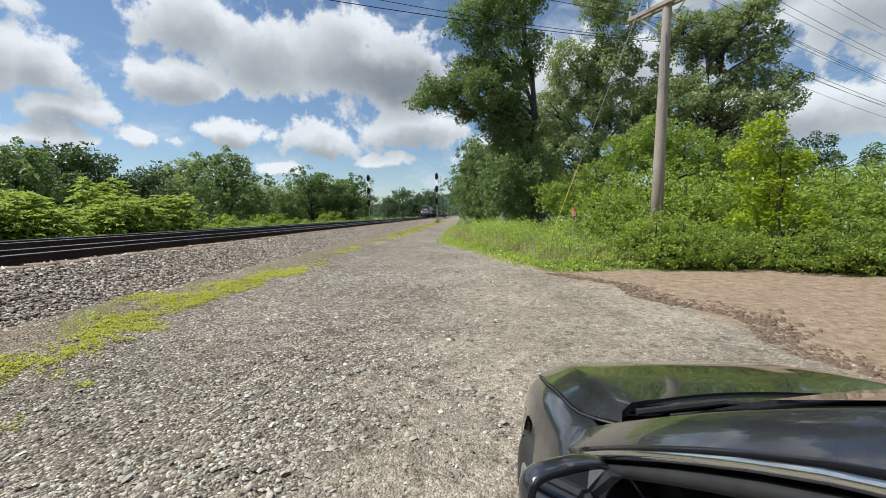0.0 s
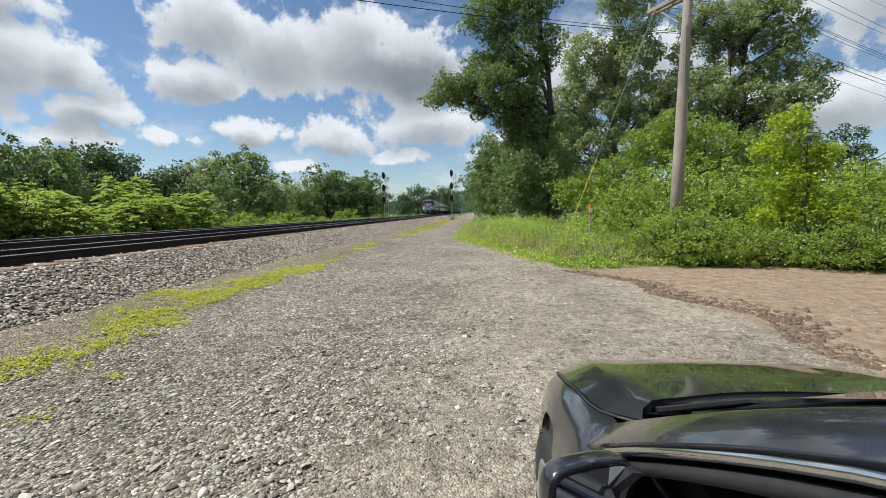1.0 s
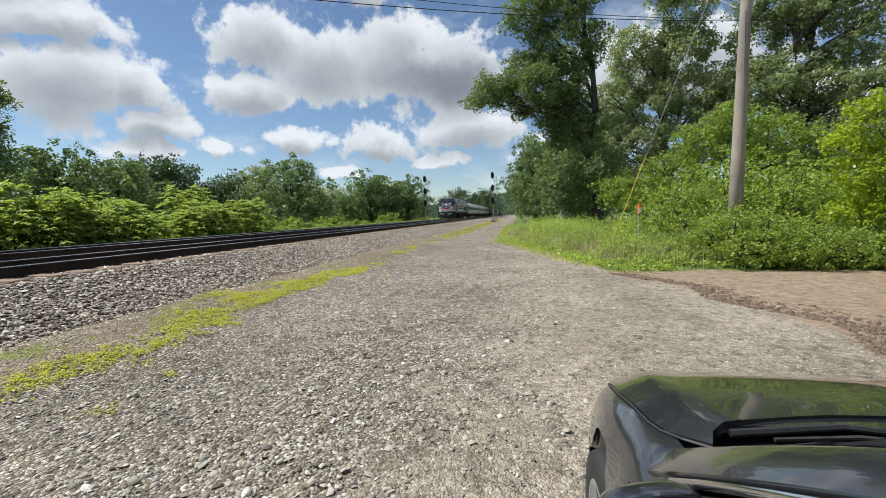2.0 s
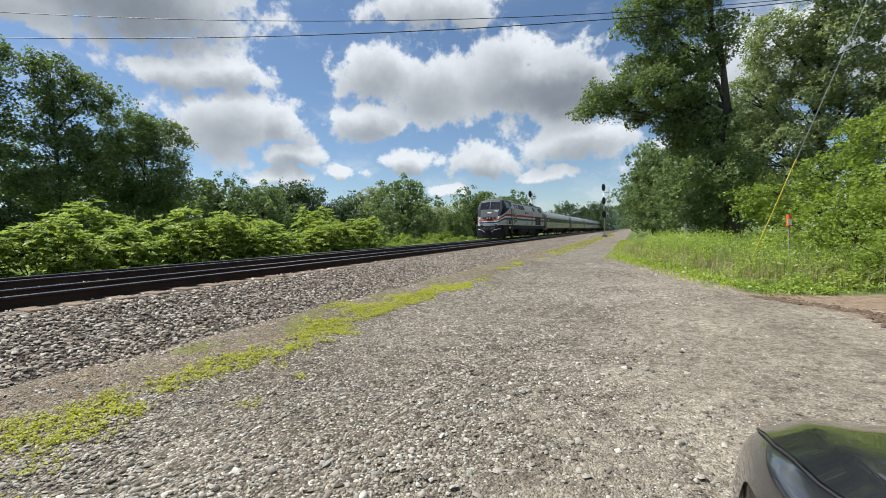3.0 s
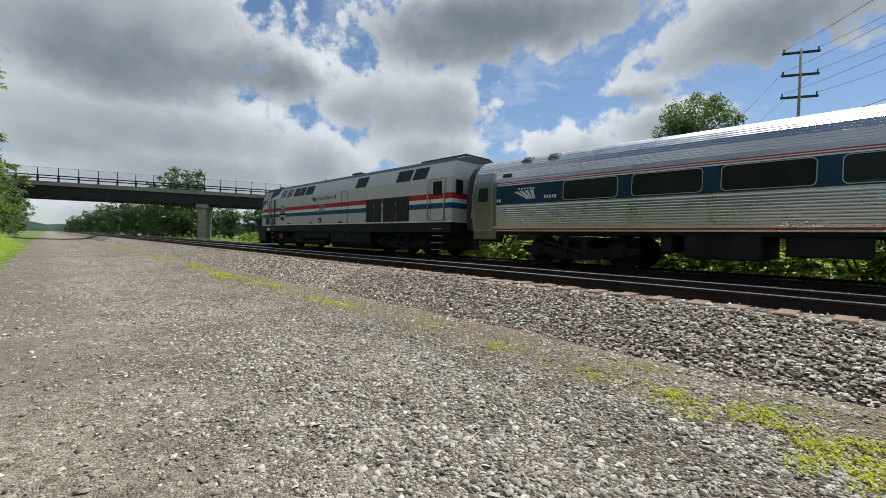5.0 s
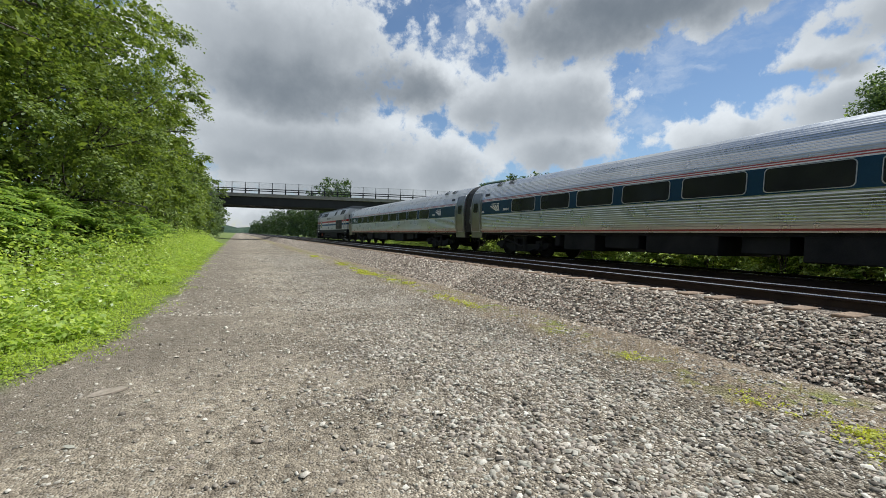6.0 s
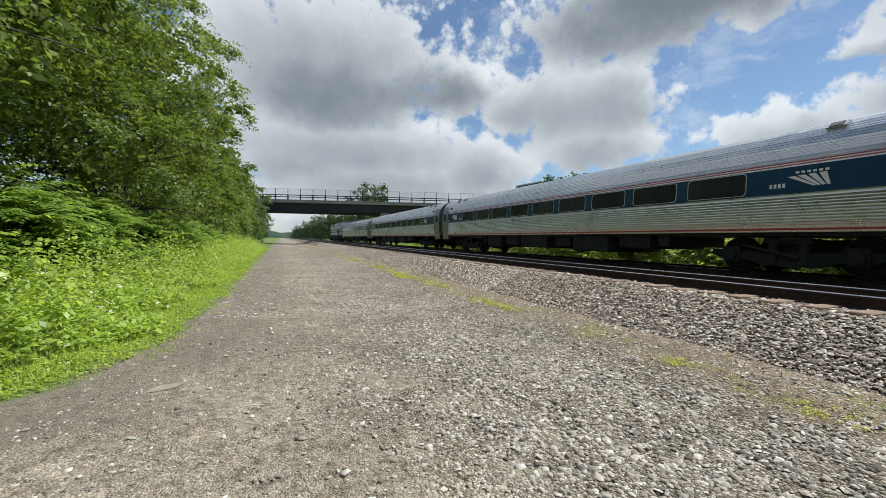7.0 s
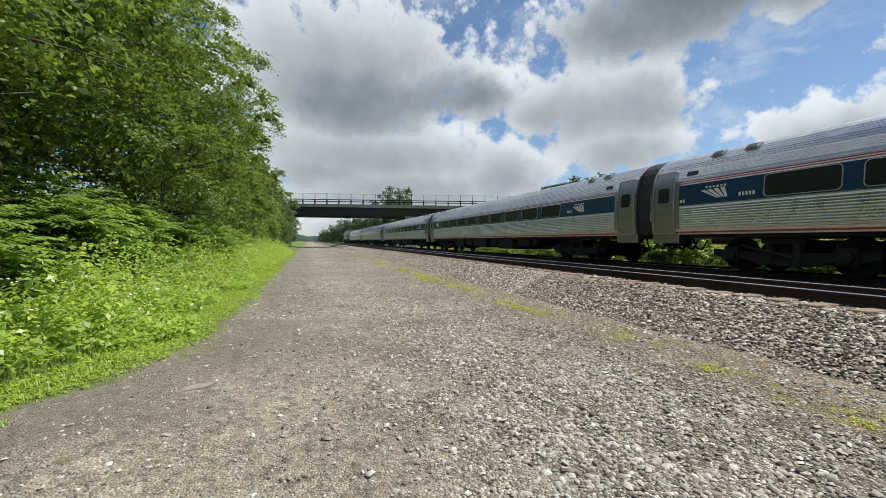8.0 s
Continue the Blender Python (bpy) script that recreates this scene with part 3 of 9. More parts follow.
def stones(name, xs, ys, zs, size, material, label, seed, flat=0.6):
    """Loose angular stones, one mesh."""
    r = np.random.default_rng(seed)
    n = len(xs)
    base = np.array([(1, 0, -0.35), (-1, 0, -0.35), (0, 1, -0.35), (0, -1, -0.35), (0, 0, 1)], float)
    tri = np.array([(0, 2, 4), (2, 1, 4), (1, 3, 4), (3, 0, 4)])
    v = base[None] * (0.6 + 0.8 * r.random((n, 5, 1))) + r.normal(0, 0.22, (n, 5, 3))
    v *= size[:, None, None] * np.stack([0.8 + 0.6 * r.random(n), 0.7 + 0.5 * r.random(n), np.full(n, flat) * (0.7 + 0.6 * r.random(n))], -1)[:, None]
    a = r.random(n) * 6.283
    t = r.normal(0, 0.35, n)
    ca, sa, ct, st = np.cos(a), np.sin(a), np.cos(t), np.sin(t)
    y1, z1 = v[..., 1] * ct[:, None] - v[..., 2] * st[:, None], v[..., 1] * st[:, None] + v[..., 2] * ct[:, None]
    x2, y2 = v[..., 0] * ca[:, None] - y1 * sa[:, None], v[..., 0] * sa[:, None] + y1 * ca[:, None]
    w = np.stack([x2 + xs[:, None], y2 + ys[:, None], z1 + zs[:, None]], -1).reshape(-1, 3)
    f = (tri[None] + 5 * np.arange(n)[:, None, None]).reshape(-1, 3)
    return tagged(new(name, mesh_from_arrays(name, w, tris=f, material=material)), label, "stones", kind="stuff")


def blocks(name, xs, ys, zs, size, material, label, seed, flat=0.55):
    """Loose broken stones with flat tops and split sides, one mesh."""
    r = np.random.default_rng(seed)
    n = len(xs)
    base = np.array([(-1, -1, -0.45), (1, -1, -0.45), (1, 1, -0.45), (-1, 1, -0.45), (-1, -1, 0.55), (1, -1, 0.55), (1, 1, 0.55), (-1, 1, 0.55)], float)
    quad = np.array([(4, 5, 6, 7), (0, 1, 5, 4), (1, 2, 6, 5), (2, 3, 7, 6), (3, 0, 4, 7)])
    v = np.repeat(base[None], n, 0)
    v[:, 4:, :2] *= 0.45 + 0.45 * r.random((n, 4, 1))
    v[:, :, :2] += r.normal(0, 0.20, (n, 8, 2))
    v[:, 4:, 2] += r.normal(0, 0.16, (n, 4))
    v *= size[:, None, None] * np.stack([0.75 + 0.7 * r.random(n), 0.6 + 0.4 * r.random(n), flat * (0.6 + 0.8 * r.random(n))], -1)[:, None]
    a, t = r.random(n) * 6.283, r.normal(0, 0.30, n)
    ca, sa, ct, st = np.cos(a), np.sin(a), np.cos(t), np.sin(t)
    y1, z1 = v[..., 1] * ct[:, None] - v[..., 2] * st[:, None], v[..., 1] * st[:, None] + v[..., 2] * ct[:, None]
    x2, y2 = v[..., 0] * ca[:, None] - y1 * sa[:, None], v[..., 0] * sa[:, None] + y1 * ca[:, None]
    w = np.stack([x2 + xs[:, None], y2 + ys[:, None], z1 + zs[:, None]], -1).reshape(-1, 3)
    f = (quad[None] + 8 * np.arange(n)[:, None, None]).reshape(-1, 4)
    return tagged(new(name, mesh_from_arrays(name, w, quads=f, material=material)), label, "stones", kind="stuff")


def scatter_ballast():
    r = np.random.default_rng(3)
    label = "grey-brown angular ballast stones on the track's shoulder"
    n = 43000
    y, x = r.uniform(-11, 14, n), r.uniform(-7.22, -5.62, n)
    blocks("ballast_stones", x, y, bed_z(x) + 0.02 * r.random(n), 0.011 + 0.018 * r.random(n) ** 1.5, STONE_BALLAST, label, 4, 0.75)
    n = 48000
    y = np.where(r.random(n) < 0.5, -11 - 64 * r.random(n) ** 1.7, 14 + 86 * r.random(n) ** 1.8)
    x = r.uniform(-7.22, -5.75, n)
    stones("ballast_stones", x, y, bed_z(x) + 0.015 * r.random(n), 0.015 + 0.022 * r.random(n) ** 1.4, STONE_BALLAST, label, 6, 0.7)
    n = 9000
    x = np.concatenate([r.uniform(-9.9, -7.2, n // 2), r.uniform(-12.0, -9.8, n // 2)])
    y = r.uniform(-25, 30, n)
    stones("ballast_stones", x, y, bed_z(x) + 0.01 * r.random(n), r.uniform(0.02, 0.045, n), STONE_BALLAST, "grey ballast stones between the rails", 5)


def scatter_gravel():
    r = np.random.default_rng(11)

    def clear(x, y):
        return (verge_north(x, y) < 0.1) & (verge_south(x, y) < 0.1)

    def loose(x, y):
        """1 in the loose stone by the ballast, 0 on the packed road."""
        return sstep(-x + 1.3 * sstep(y, 0.0, 5.0) + 3.4 * (fbm(x, y, 0.75, 5) - 0.5), 0.2, 2.5) * (1 - 0.3 * sstep(-x, 4.3, 4.9)) * (1 - 0.3 * sstep(y, 0.5, 3.0))

    label = "loose grey gravel stones on the lot"
    # broken stone near by
    n = 122000
    x, y = r.uniform(-5.6, 1.6, n), r.triangular(-11, 0.5, 12.5, n)
    ok = (r.random(n) < np.maximum(loose(x, y) * sstep(fbm(x, y, 1.6, 4, 5.0), 0.15, 0.65), 0.07 + 0.1 * fbm(x, y, 2.2, 3))) & clear(x, y)
    x, y = x[ok], y[ok]
    s = (0.0062 + 0.018 * r.random(len(x)) ** 2.3) * (0.7 + 0.35 * loose(x, y)) * (1 - 0.22 * sstep(y, -0.5, 2.5))
    blocks("gravel", x, y, ground_z(x, y) + 0.36 * s, s, STONE_GRAVEL, label, 12, 0.62)
    # the same stone farther along the road
    n = 76000
    y = np.where(r.random(n) < 0.5, -9.5 - 24 * r.random(n) ** 1.4, 10 + 26 * r.random(n) ** 1.4)
    x = r.uniform(-5.4, 1.5, n)
    ok = (r.random(n) < np.maximum(loose(x, y), 0.35) * (0.3 + 0.9 * fbm(x, y, 1.2, 3, 5.0))) & clear(x, y)
    x, y = x[ok], y[ok]
    s = 0.010 + 0.018 * r.random(len(x)) ** 1.6
    stones("gravel", x, y, ground_z(x, y) + 0.2 * s, s, STONE_GRAVEL, label, 14, 0.6)
    # chips pressed into the packed road
    n = 105000
    x, y = r.uniform(-2.6, 7.5, n), r.triangular(-12, 0.0, 12.5, n)
    ok = (r.random(n) < (1.0 - 0.85 * loose(x, y)) * (1 - 0.35 * sstep(x, 3.6, 4.3)) * sstep(fbm(x, y, 0.8, 4, 9.0), 0.3, 0.7) * (1 - 0.6 * sstep(-y, 1.0, 3.5) * sstep(x, -0.8, 0.6))) & clear(x, y)
    x, y = x[ok], y[ok]
    s = 0.0035 + 0.0085 * r.random(len(x)) ** 2.2
    stones("gravel", x, y, ground_z(x, y) + 0.25 * s, s, STONE_GRAVEL, "small stone chips pressed into the packed road", 15, 0.6)
    n = 11000
    x, y = r.uniform(-3.6, 4.5, n), r.triangular(-13, 1.5, 15, n)
    ok = (fbm(x, y, 0.7, 4, 2.0) > 0.44) & (r.random(n) > 0.7 * sstep(-y, 0.5, 3.0) * sstep(x, -0.7, 0.8)) & clear(x, y)
    x, y = x[ok], y[ok]
    s = (0.009 + 0.018 * r.random(len(x)) ** 2.5) * (1 - 0.45 * sstep(x, 0.5, 2.5))
    blocks("gravel", x, y, ground_z(x, y) + 0.42 * s, s, STONE_GRAVEL, "single larger stones lying on the packed road", 16, 0.6)
    # clods along the edge of the dirt road
    n = 4200
    y = r.uniform(2.5, 11.5, n)
    x = np.maximum(4.05 - 0.1 * np.maximum(y - 6, 0) ** 1.6, 2.4) + 0.25 * np.sin(y * 2.1) + np.abs(r.normal(0, 0.34, n))
    s = 0.008 + 0.034 * r.random(n) ** 3
    blocks("dirt_clods", x, y, ground_z(x, y) + 0.1 * s, s, mottled("dirt_clod", (0.075, 0.05, 0.034), (0.22, 0.155, 0.105), 0.95, 0, 20, 0.4), "brown clods along the edge of the dirt road", 13, 0.7)


scatter_ballast()
scatter_gravel()

RAIL_PROFILE = [(-0.076, -0.185), (0.076, -0.185), (0.076, -0.172), (0.012, -0.150), (0.009, -0.055), (0.037, -0.040), (0.037, -0.010), (0.030, 0.0), (-0.030, 0.0), (-0.037, -0.010), (-0.037, -0.040), (-0.009, -0.055), (-0.012, -0.150), (-0.076, -0.172)]
for _k, _x in enumerate(RAIL_X):
    bm = bmesh.new()
    fs = extrude_profile(bm, [(x, z) for x, z in RAIL_PROFILE], -900, 900)
    fs[7].material_index = 1
    fs[6].material_index = fs[8].material_index = 1
    ob = part("rail", bm, [RAIL_SIDE, RAIL_TOP])
    ob.location = (_x, 0, RAIL_Z)
    tagged(ob, "long steel rail with rusty sides and polished head", "rail", "rails of the two tracks")


def tie_mesh(name):
    bm = bmesh.new()
    box(bm, -1.37, 1.37, -0.115, 0.115, -0.17, 0.0, 0.012)
    me = bpy.data.meshes.new(name)
    bm.to_mesh(me)
    bm.free()
    me.materials.append(TIE_WOOD)
    return me


def sleepers():
    """Ties of the near track one by one, the rest joined."""
    r = random.Random(5)
    track = empty("near_track_ties", pose(TRACK_X[0], 0, RAIL_Z - 0.172), "weathered brown wooden railway ties set in ballast", "railway ties", kind="structure")
    mesh = tie_mesh("tie")
    for k in range(280):
        y = -60 + k * 0.535
        ob = new("tie", mesh)
        ob.parent = track
        ob.location = (r.uniform(-0.05, 0.05), y + r.uniform(-0.02, 0.02), r.uniform(-0.006, 0.006))
        ob.rotation_euler = (0, 0, r.uniform(-0.015, 0.015))
    bm = bmesh.new()
    for k in range(420):
        y = -110 + k * 0.535
        dx = r.uniform(-0.05, 0.05)
        box(bm, TRACK_X[1] - 1.3 + dx, TRACK_X[1] + 1.3 + dx, y - 0.115, y + 0.115, RAIL_Z - 0.34, RAIL_Z - 0.175)
    tagged(part("far_track_ties", bm, TIE_WOOD), "weathered wooden ties of the far track", "railway ties", kind="stuff")
    bm = bmesh.new()
    for x in RAIL_X[:2]:
        for k in range(130):
            y = -30 + k * 0.535
            box(bm, x - 0.17, x + 0.17, y - 0.09, y + 0.09, RAIL_Z - 0.186, RAIL_Z - 0.172)
            box(bm, x + 0.085, x + 0.115, y - 0.02, y + 0.02, RAIL_Z - 0.172, RAIL_Z - 0.135)
            box(bm, x - 0.115, x - 0.085, y - 0.02, y + 0.02, RAIL_Z - 0.172, RAIL_Z - 0.135)
    tagged(part("tie_plates", bm, RAIL_SIDE), "rusty steel tie plates and spikes under the rails", "tie plates", kind="stuff")


# ---- plants ----
def leaf_cards(r, centers, size, up=0.5, fold=0.25, aspect=0.62, tri=False):
    """Folded leaf blades, one at each center, turned at random; small far ones as triangles."""
    n = len(centers)
    nor = r.normal(0, 1, (n, 3))
    nor[:, 2] += up * 2
    nor /= np.linalg.norm(nor, axis=1)[:, None]
    t = r.normal(0, 1, (n, 3))
    t -= (t * nor).sum(1)[:, None] * nor
    t /= np.linalg.norm(t, axis=1)[:, None]
    b = np.cross(nor, t)
    s = (size * (0.6 + 0.8 * r.random(n)))[:, None]
    base, tip = centers - t * s * 0.5, centers + t * s * 0.5
    l = centers + b * s * aspect * 0.5 + nor * s * fold * 0.5
    rr = centers - b * s * aspect * 0.5 + nor * s * fold * 0.5
    if tri:
        v = np.stack([base - b * s * aspect * 0.45, base + b * s * aspect * 0.45, tip], 1).reshape(-1, 3)
        return v, np.arange(3 * n).reshape(-1, 3)
    v = np.stack([base, rr, tip, l], 1).reshape(-1, 3)
    return v, np.arange(4 * n).reshape(-1, 4)


def crown_points(r, lobes, clumps, per, spread):
    """Leaf places in clumps over the outside of ellipsoid lobes."""
    vol = np.array([l[3] * l[4] * l[5] for l in lobes]) ** (2 / 3)
    pick = r.choice(len(lobes), clumps, p=vol / vol.sum())
    L = np.array(lobes)[pick]
    d = r.normal(0, 1, (clumps, 3))
    d /= np.linalg.norm(d, axis=1)[:, None]
    rad = 0.55 + 0.5 * r.random(clumps) ** 0.6
    rad *= 1 + 0.18 * np.sin(d[:, 0] * 5 + d[:, 2] * 4) * np.cos(d[:, 1] * 6)
    c = L[:, :3] + d * rad[:, None] * L[:, 3:6]
    size = spread * (0.6 + 0.8 * r.random(clumps))
    c, size = np.repeat(c, per, 0), np.repeat(size, per)
    q = r.normal(0, 1, c.shape)
    q /= np.linalg.norm(q, axis=1)[:, None]
    q[:, 2] = np.abs(q[:, 2]) * np.where(r.random(len(q)) < 0.6, 1, -1)
    return c + q * (size * (0.55 + 0.6 * r.random(len(q))))[:, None] * np.array([1.05, 1.05, 0.92])


def spray_leaves(r, lobes, sprays, per, length, leaf, droop=0.45, fill=0, tri=False):
    """Leafy twigs that start on the lobes, reach outward and droop, with leaves on both sides; and larger leaves that fill the inside."""
    L = np.array(lobes)
    vol = (L[:, 3] * L[:, 4] * L[:, 5]) ** (2 / 3)
    tufts = sprays // 20
    K = L[r.choice(len(L), tufts, p=vol / vol.sum())]
    o = r.normal(0, 1, (tufts, 3))
    o /= np.linalg.norm(o, axis=1)[:, None]
    o[:, 2] = np.where(o[:, 2] < -0.35, -o[:, 2], o[:, 2])
    c = K[:, :3] + o * K[:, 3:6] * (0.70 + 0.34 * r.random((tufts, 1)))
    pick = r.integers(0, tufts, sprays)
    o, c = o[pick], c[pick] + r.normal(0, 0.30 * length, (sprays, 3))
    d = o * 0.9 + r.normal(0, 0.45, (sprays, 3))
    d[:, 2] = np.abs(d[:, 2]) * 0.55
    d /= np.linalg.norm(d, axis=1)[:, None]
    ln = length * (0.5 + 0.55 * r.random(sprays))
    f = (np.arange(per) + 0.6) / per
    C, D, LN = np.repeat(c, per, 0), np.repeat(d, per, 0), np.repeat(ln, per)
    Fv = np.tile(f, sprays)
    side = np.stack([-D[:, 1], D[:, 0], np.zeros(len(D))], -1) * np.where(np.arange(len(D)) % 2, 1, -1)[:, None]
    P = C + D * (LN * Fv)[:, None] + r.normal(0, 0.08, C.shape) * LN[:, None]
    P[:, 2] -= droop * LN * Fv ** 2
    t = side * 0.8 + D * 0.6 + r.normal(0, 0.3, C.shape)
    t[:, 2] -= 0.35
    t /= np.linalg.norm(t, axis=1)[:, None]
    nor = np.array([0, 0, 0.7]) + 0.6 * np.repeat(o, per, 0) + r.normal(0, 0.45, C.shape)
    b = np.cross(nor, t)
    b /= np.linalg.norm(b, axis=1)[:, None]
    nor = np.cross(t, b)
    s = (leaf * (0.65 + 0.7 * r.random(len(P))))[:, None]
    v = np.stack([P, P + t * s * 0.45 - b * s * 0.31 + nor * s * 0.07, P + t * s, P + t * s * 0.45 + b * s * 0.31 + nor * s * 0.07], 1).reshape(-1, 3)
    q = np.arange(len(v)).reshape(-1, 4)
    if tri:
        v = np.stack([P - b * s * 0.36, P + b * s * 0.36, P + t * s], 1).reshape(-1, 3)
        q = np.arange(len(v)).reshape(-1, 3)
    if fill:
        K = L[r.choice(len(L), fill, p=vol / vol.sum())]
        o = r.normal(0, 1, (fill, 3))
        o *= (r.random(fill) ** 0.4 / np.linalg.norm(o, axis=1))[:, None]
        v2, q2 = leaf_cards(r, K[:, :3] + o * K[:, 3:6] * 0.74, leaf * 1.7, 0.4, tri=tri)
        v, q = np.concatenate([v, v2]), np.concatenate([q, q2 + len(v)])
    return v, q


def limb_path(r, a, b, sag=0.1, n=5):
    a, b = Vector(a), Vector(b)
    out = []
    for k in range(n):
        f = k / (n - 1)
        j = math.sin(f * math.pi) * (b - a).length * sag
        out.append(a.lerp(b, f) + Vector((r.uniform(-1, 1) * j, r.uniform(-1, 1) * j, j * 0.5)))
    return out


def make_tree(name, seed, height, lobes, clumps, per, spread, leaf, material, trunk_r, label, bare=0.25, category="tree", stems=1, lean=0.0, tri=True, twigs=4, spray=None):
    """A tree: tapered trunk with limbs to its lobes, and a crown of leaves."""
    r, rp = np.random.default_rng(seed), random.Random(seed)
    root = empty(name, pose(0, 0, 0), label, category)
    bm = bmesh.new()
    for _ in range(stems):
        ox, oy = (rp.uniform(-0.5, 0.5) * stems * 0.5, rp.uniform(-0.5, 0.5) * stems * 0.5) if stems > 1 else (0, 0)
        top = (ox * 2.0 + lean * height, oy * 2.0, height * rp.uniform(0.75, 0.9))
        path = limb_path(rp, (ox, oy, -0.3), top, 0.03, 7)
        tube(bm, path, [trunk_r * (1 - 0.85 * k / 6) * (1.25 if k == 0 else 1) for k in range(7)], 8)
        for l in lobes:
            if rp.random() < 1.0 / stems + 0.15:
                f = max(bare, min(0.85, (l[2] - l[5] * 0.9) / height))
                k = min(5, int(f * 6))
                p = path[k].lerp(path[k + 1], f * 6 - k)
                tube(bm, limb_path(rp, p, (l[0] * 0.9, l[1] * 0.9, l[2]), 0.07, 5), [trunk_r * 0.42 * (1 - 0.8 * j / 4) for j in range(5)], 5)
                for _ in range(twigs):
                    e = Vector((l[0], l[1], l[2])) + Vector((rp.uniform(-1, 1) * l[3], rp.uniform(-1, 1) * l[4], rp.uniform(-0.6, 1) * l[5])) * 0.8
                    tube(bm, limb_path(rp, Vector((l[0], l[1], l[2])) * 0.75 + p * 0.25, e, 0.08, 4), [trunk_r * 0.16 * (1 - 0.7 * j / 3) for j in range(4)], 4)
    part("trunk", bm, BARK, root, smooth=True)
    if spray:
        v, q = spray_leaves(r, lobes, clumps, per, spread, leaf, *spray)
    else:
        v, q = leaf_cards(r, crown_points(r, lobes, clumps, per, spread), leaf, tri=tri, aspect=0.8 if tri else 0.62)
    ob = new("crown", mesh_from_arrays("crown", v, quads=q, material=material))
    ob.parent = root
    return root


def lobes_for(seed, height, width, low, n):
    """Lobes of an uneven crown between low and height."""
    r = random.Random(seed)
    out = []
    for k in range(n):
        f = (k + 0.5) / n
        z = low + (height - low) * (0.12 + 0.8 * f)
        w = width * (0.55 + 0.45 * math.sin(math.pi * (0.15 + 0.8 * f)))
        a = k * 2.4 + r.uniform(-0.5, 0.5)
        off = w * r.uniform(0.25, 0.55) * (1 - 0.6 * f)
        s = r.uniform(0.38, 0.58) * w
        out.append((off * math.cos(a), off * math.sin(a), z, s, s, s * r.uniform(0.7, 1.0)))
    return out


def frond_mesh(r, heads, frond_len, per_head, droop=0.5):
    """Sumac-like whorls: drooping fronds with paired leaflets round each head."""
    V, Q = [], []
    for hx, hy, hz in heads:
        for k in range(per_head):
            a = 6.283 * k / per_head + r.uniform(-0.3, 0.3)
            ln = frond_len * r.uniform(0.7, 1.15)
            rise = r.uniform(0.15, 0.75)
            ca, sa = math.cos(a), math.sin(a)
            for j in range(1, 8):
                f = j / 7
                d = ln * f
                z = hz + ln * (rise * f - droop * 1.3 * f * f)
                px, py = hx + ca * d, hy + sa * d
                ll = 0.34 * ln * (1 - 0.55 * abs(f - 0.45)) * r.uniform(0.8, 1.1)
                w = ll * 0.29
                for s in (-1, 1):
                    tx, ty = -sa * s * 0.85 + ca * 0.5, ca * s * 0.85 + sa * 0.5
                    dz = -0.25 * ll
                    ex, ey = px + tx * ll, py + ty * ll
                    i = len(V)
                    V += [(px + ca * w, py + sa * w, z), (ex, ey, z + dz), (px - ca * w, py - sa * w, z + 0.02)]
                    Q.append((i, i + 1, i + 2))
    return np.array(V), np.array(Q)


def make_sumac(name, seed, height, width, heads, frond, material, label):
    r = np.random.default_rng(seed)
    rp = random.Random(seed)
    root = empty(name, pose(0, 0, 0), label, "shrub")
    bm = bmesh.new()
    H = []
    for k in range(heads):
        a, d = r.uniform(0, 6.283), width * 0.5 * math.sqrt(r.random())
        z = height * (0.45 + 0.5 * r.random()) * (1 - 0.35 * (d / (width * 0.5)) ** 2)
        H.append((d * math.cos(a), d * math.sin(a), z))
        if k % 3 == 0:
            tube(bm, limb_path(rp, (0.35 * d * math.cos(a), 0.35 * d * math.sin(a), -0.1), H[-1], 0.05, 4), [0.035, 0.03, 0.022, 0.014], 4)
    part("stem", bm, BARK, root)
    v, q = frond_mesh(r, H, frond, 8, 0.32)
    ob = new("foliage", mesh_from_arrays("foliage", v, quads=q, material=material))
    ob.parent = root
    return root


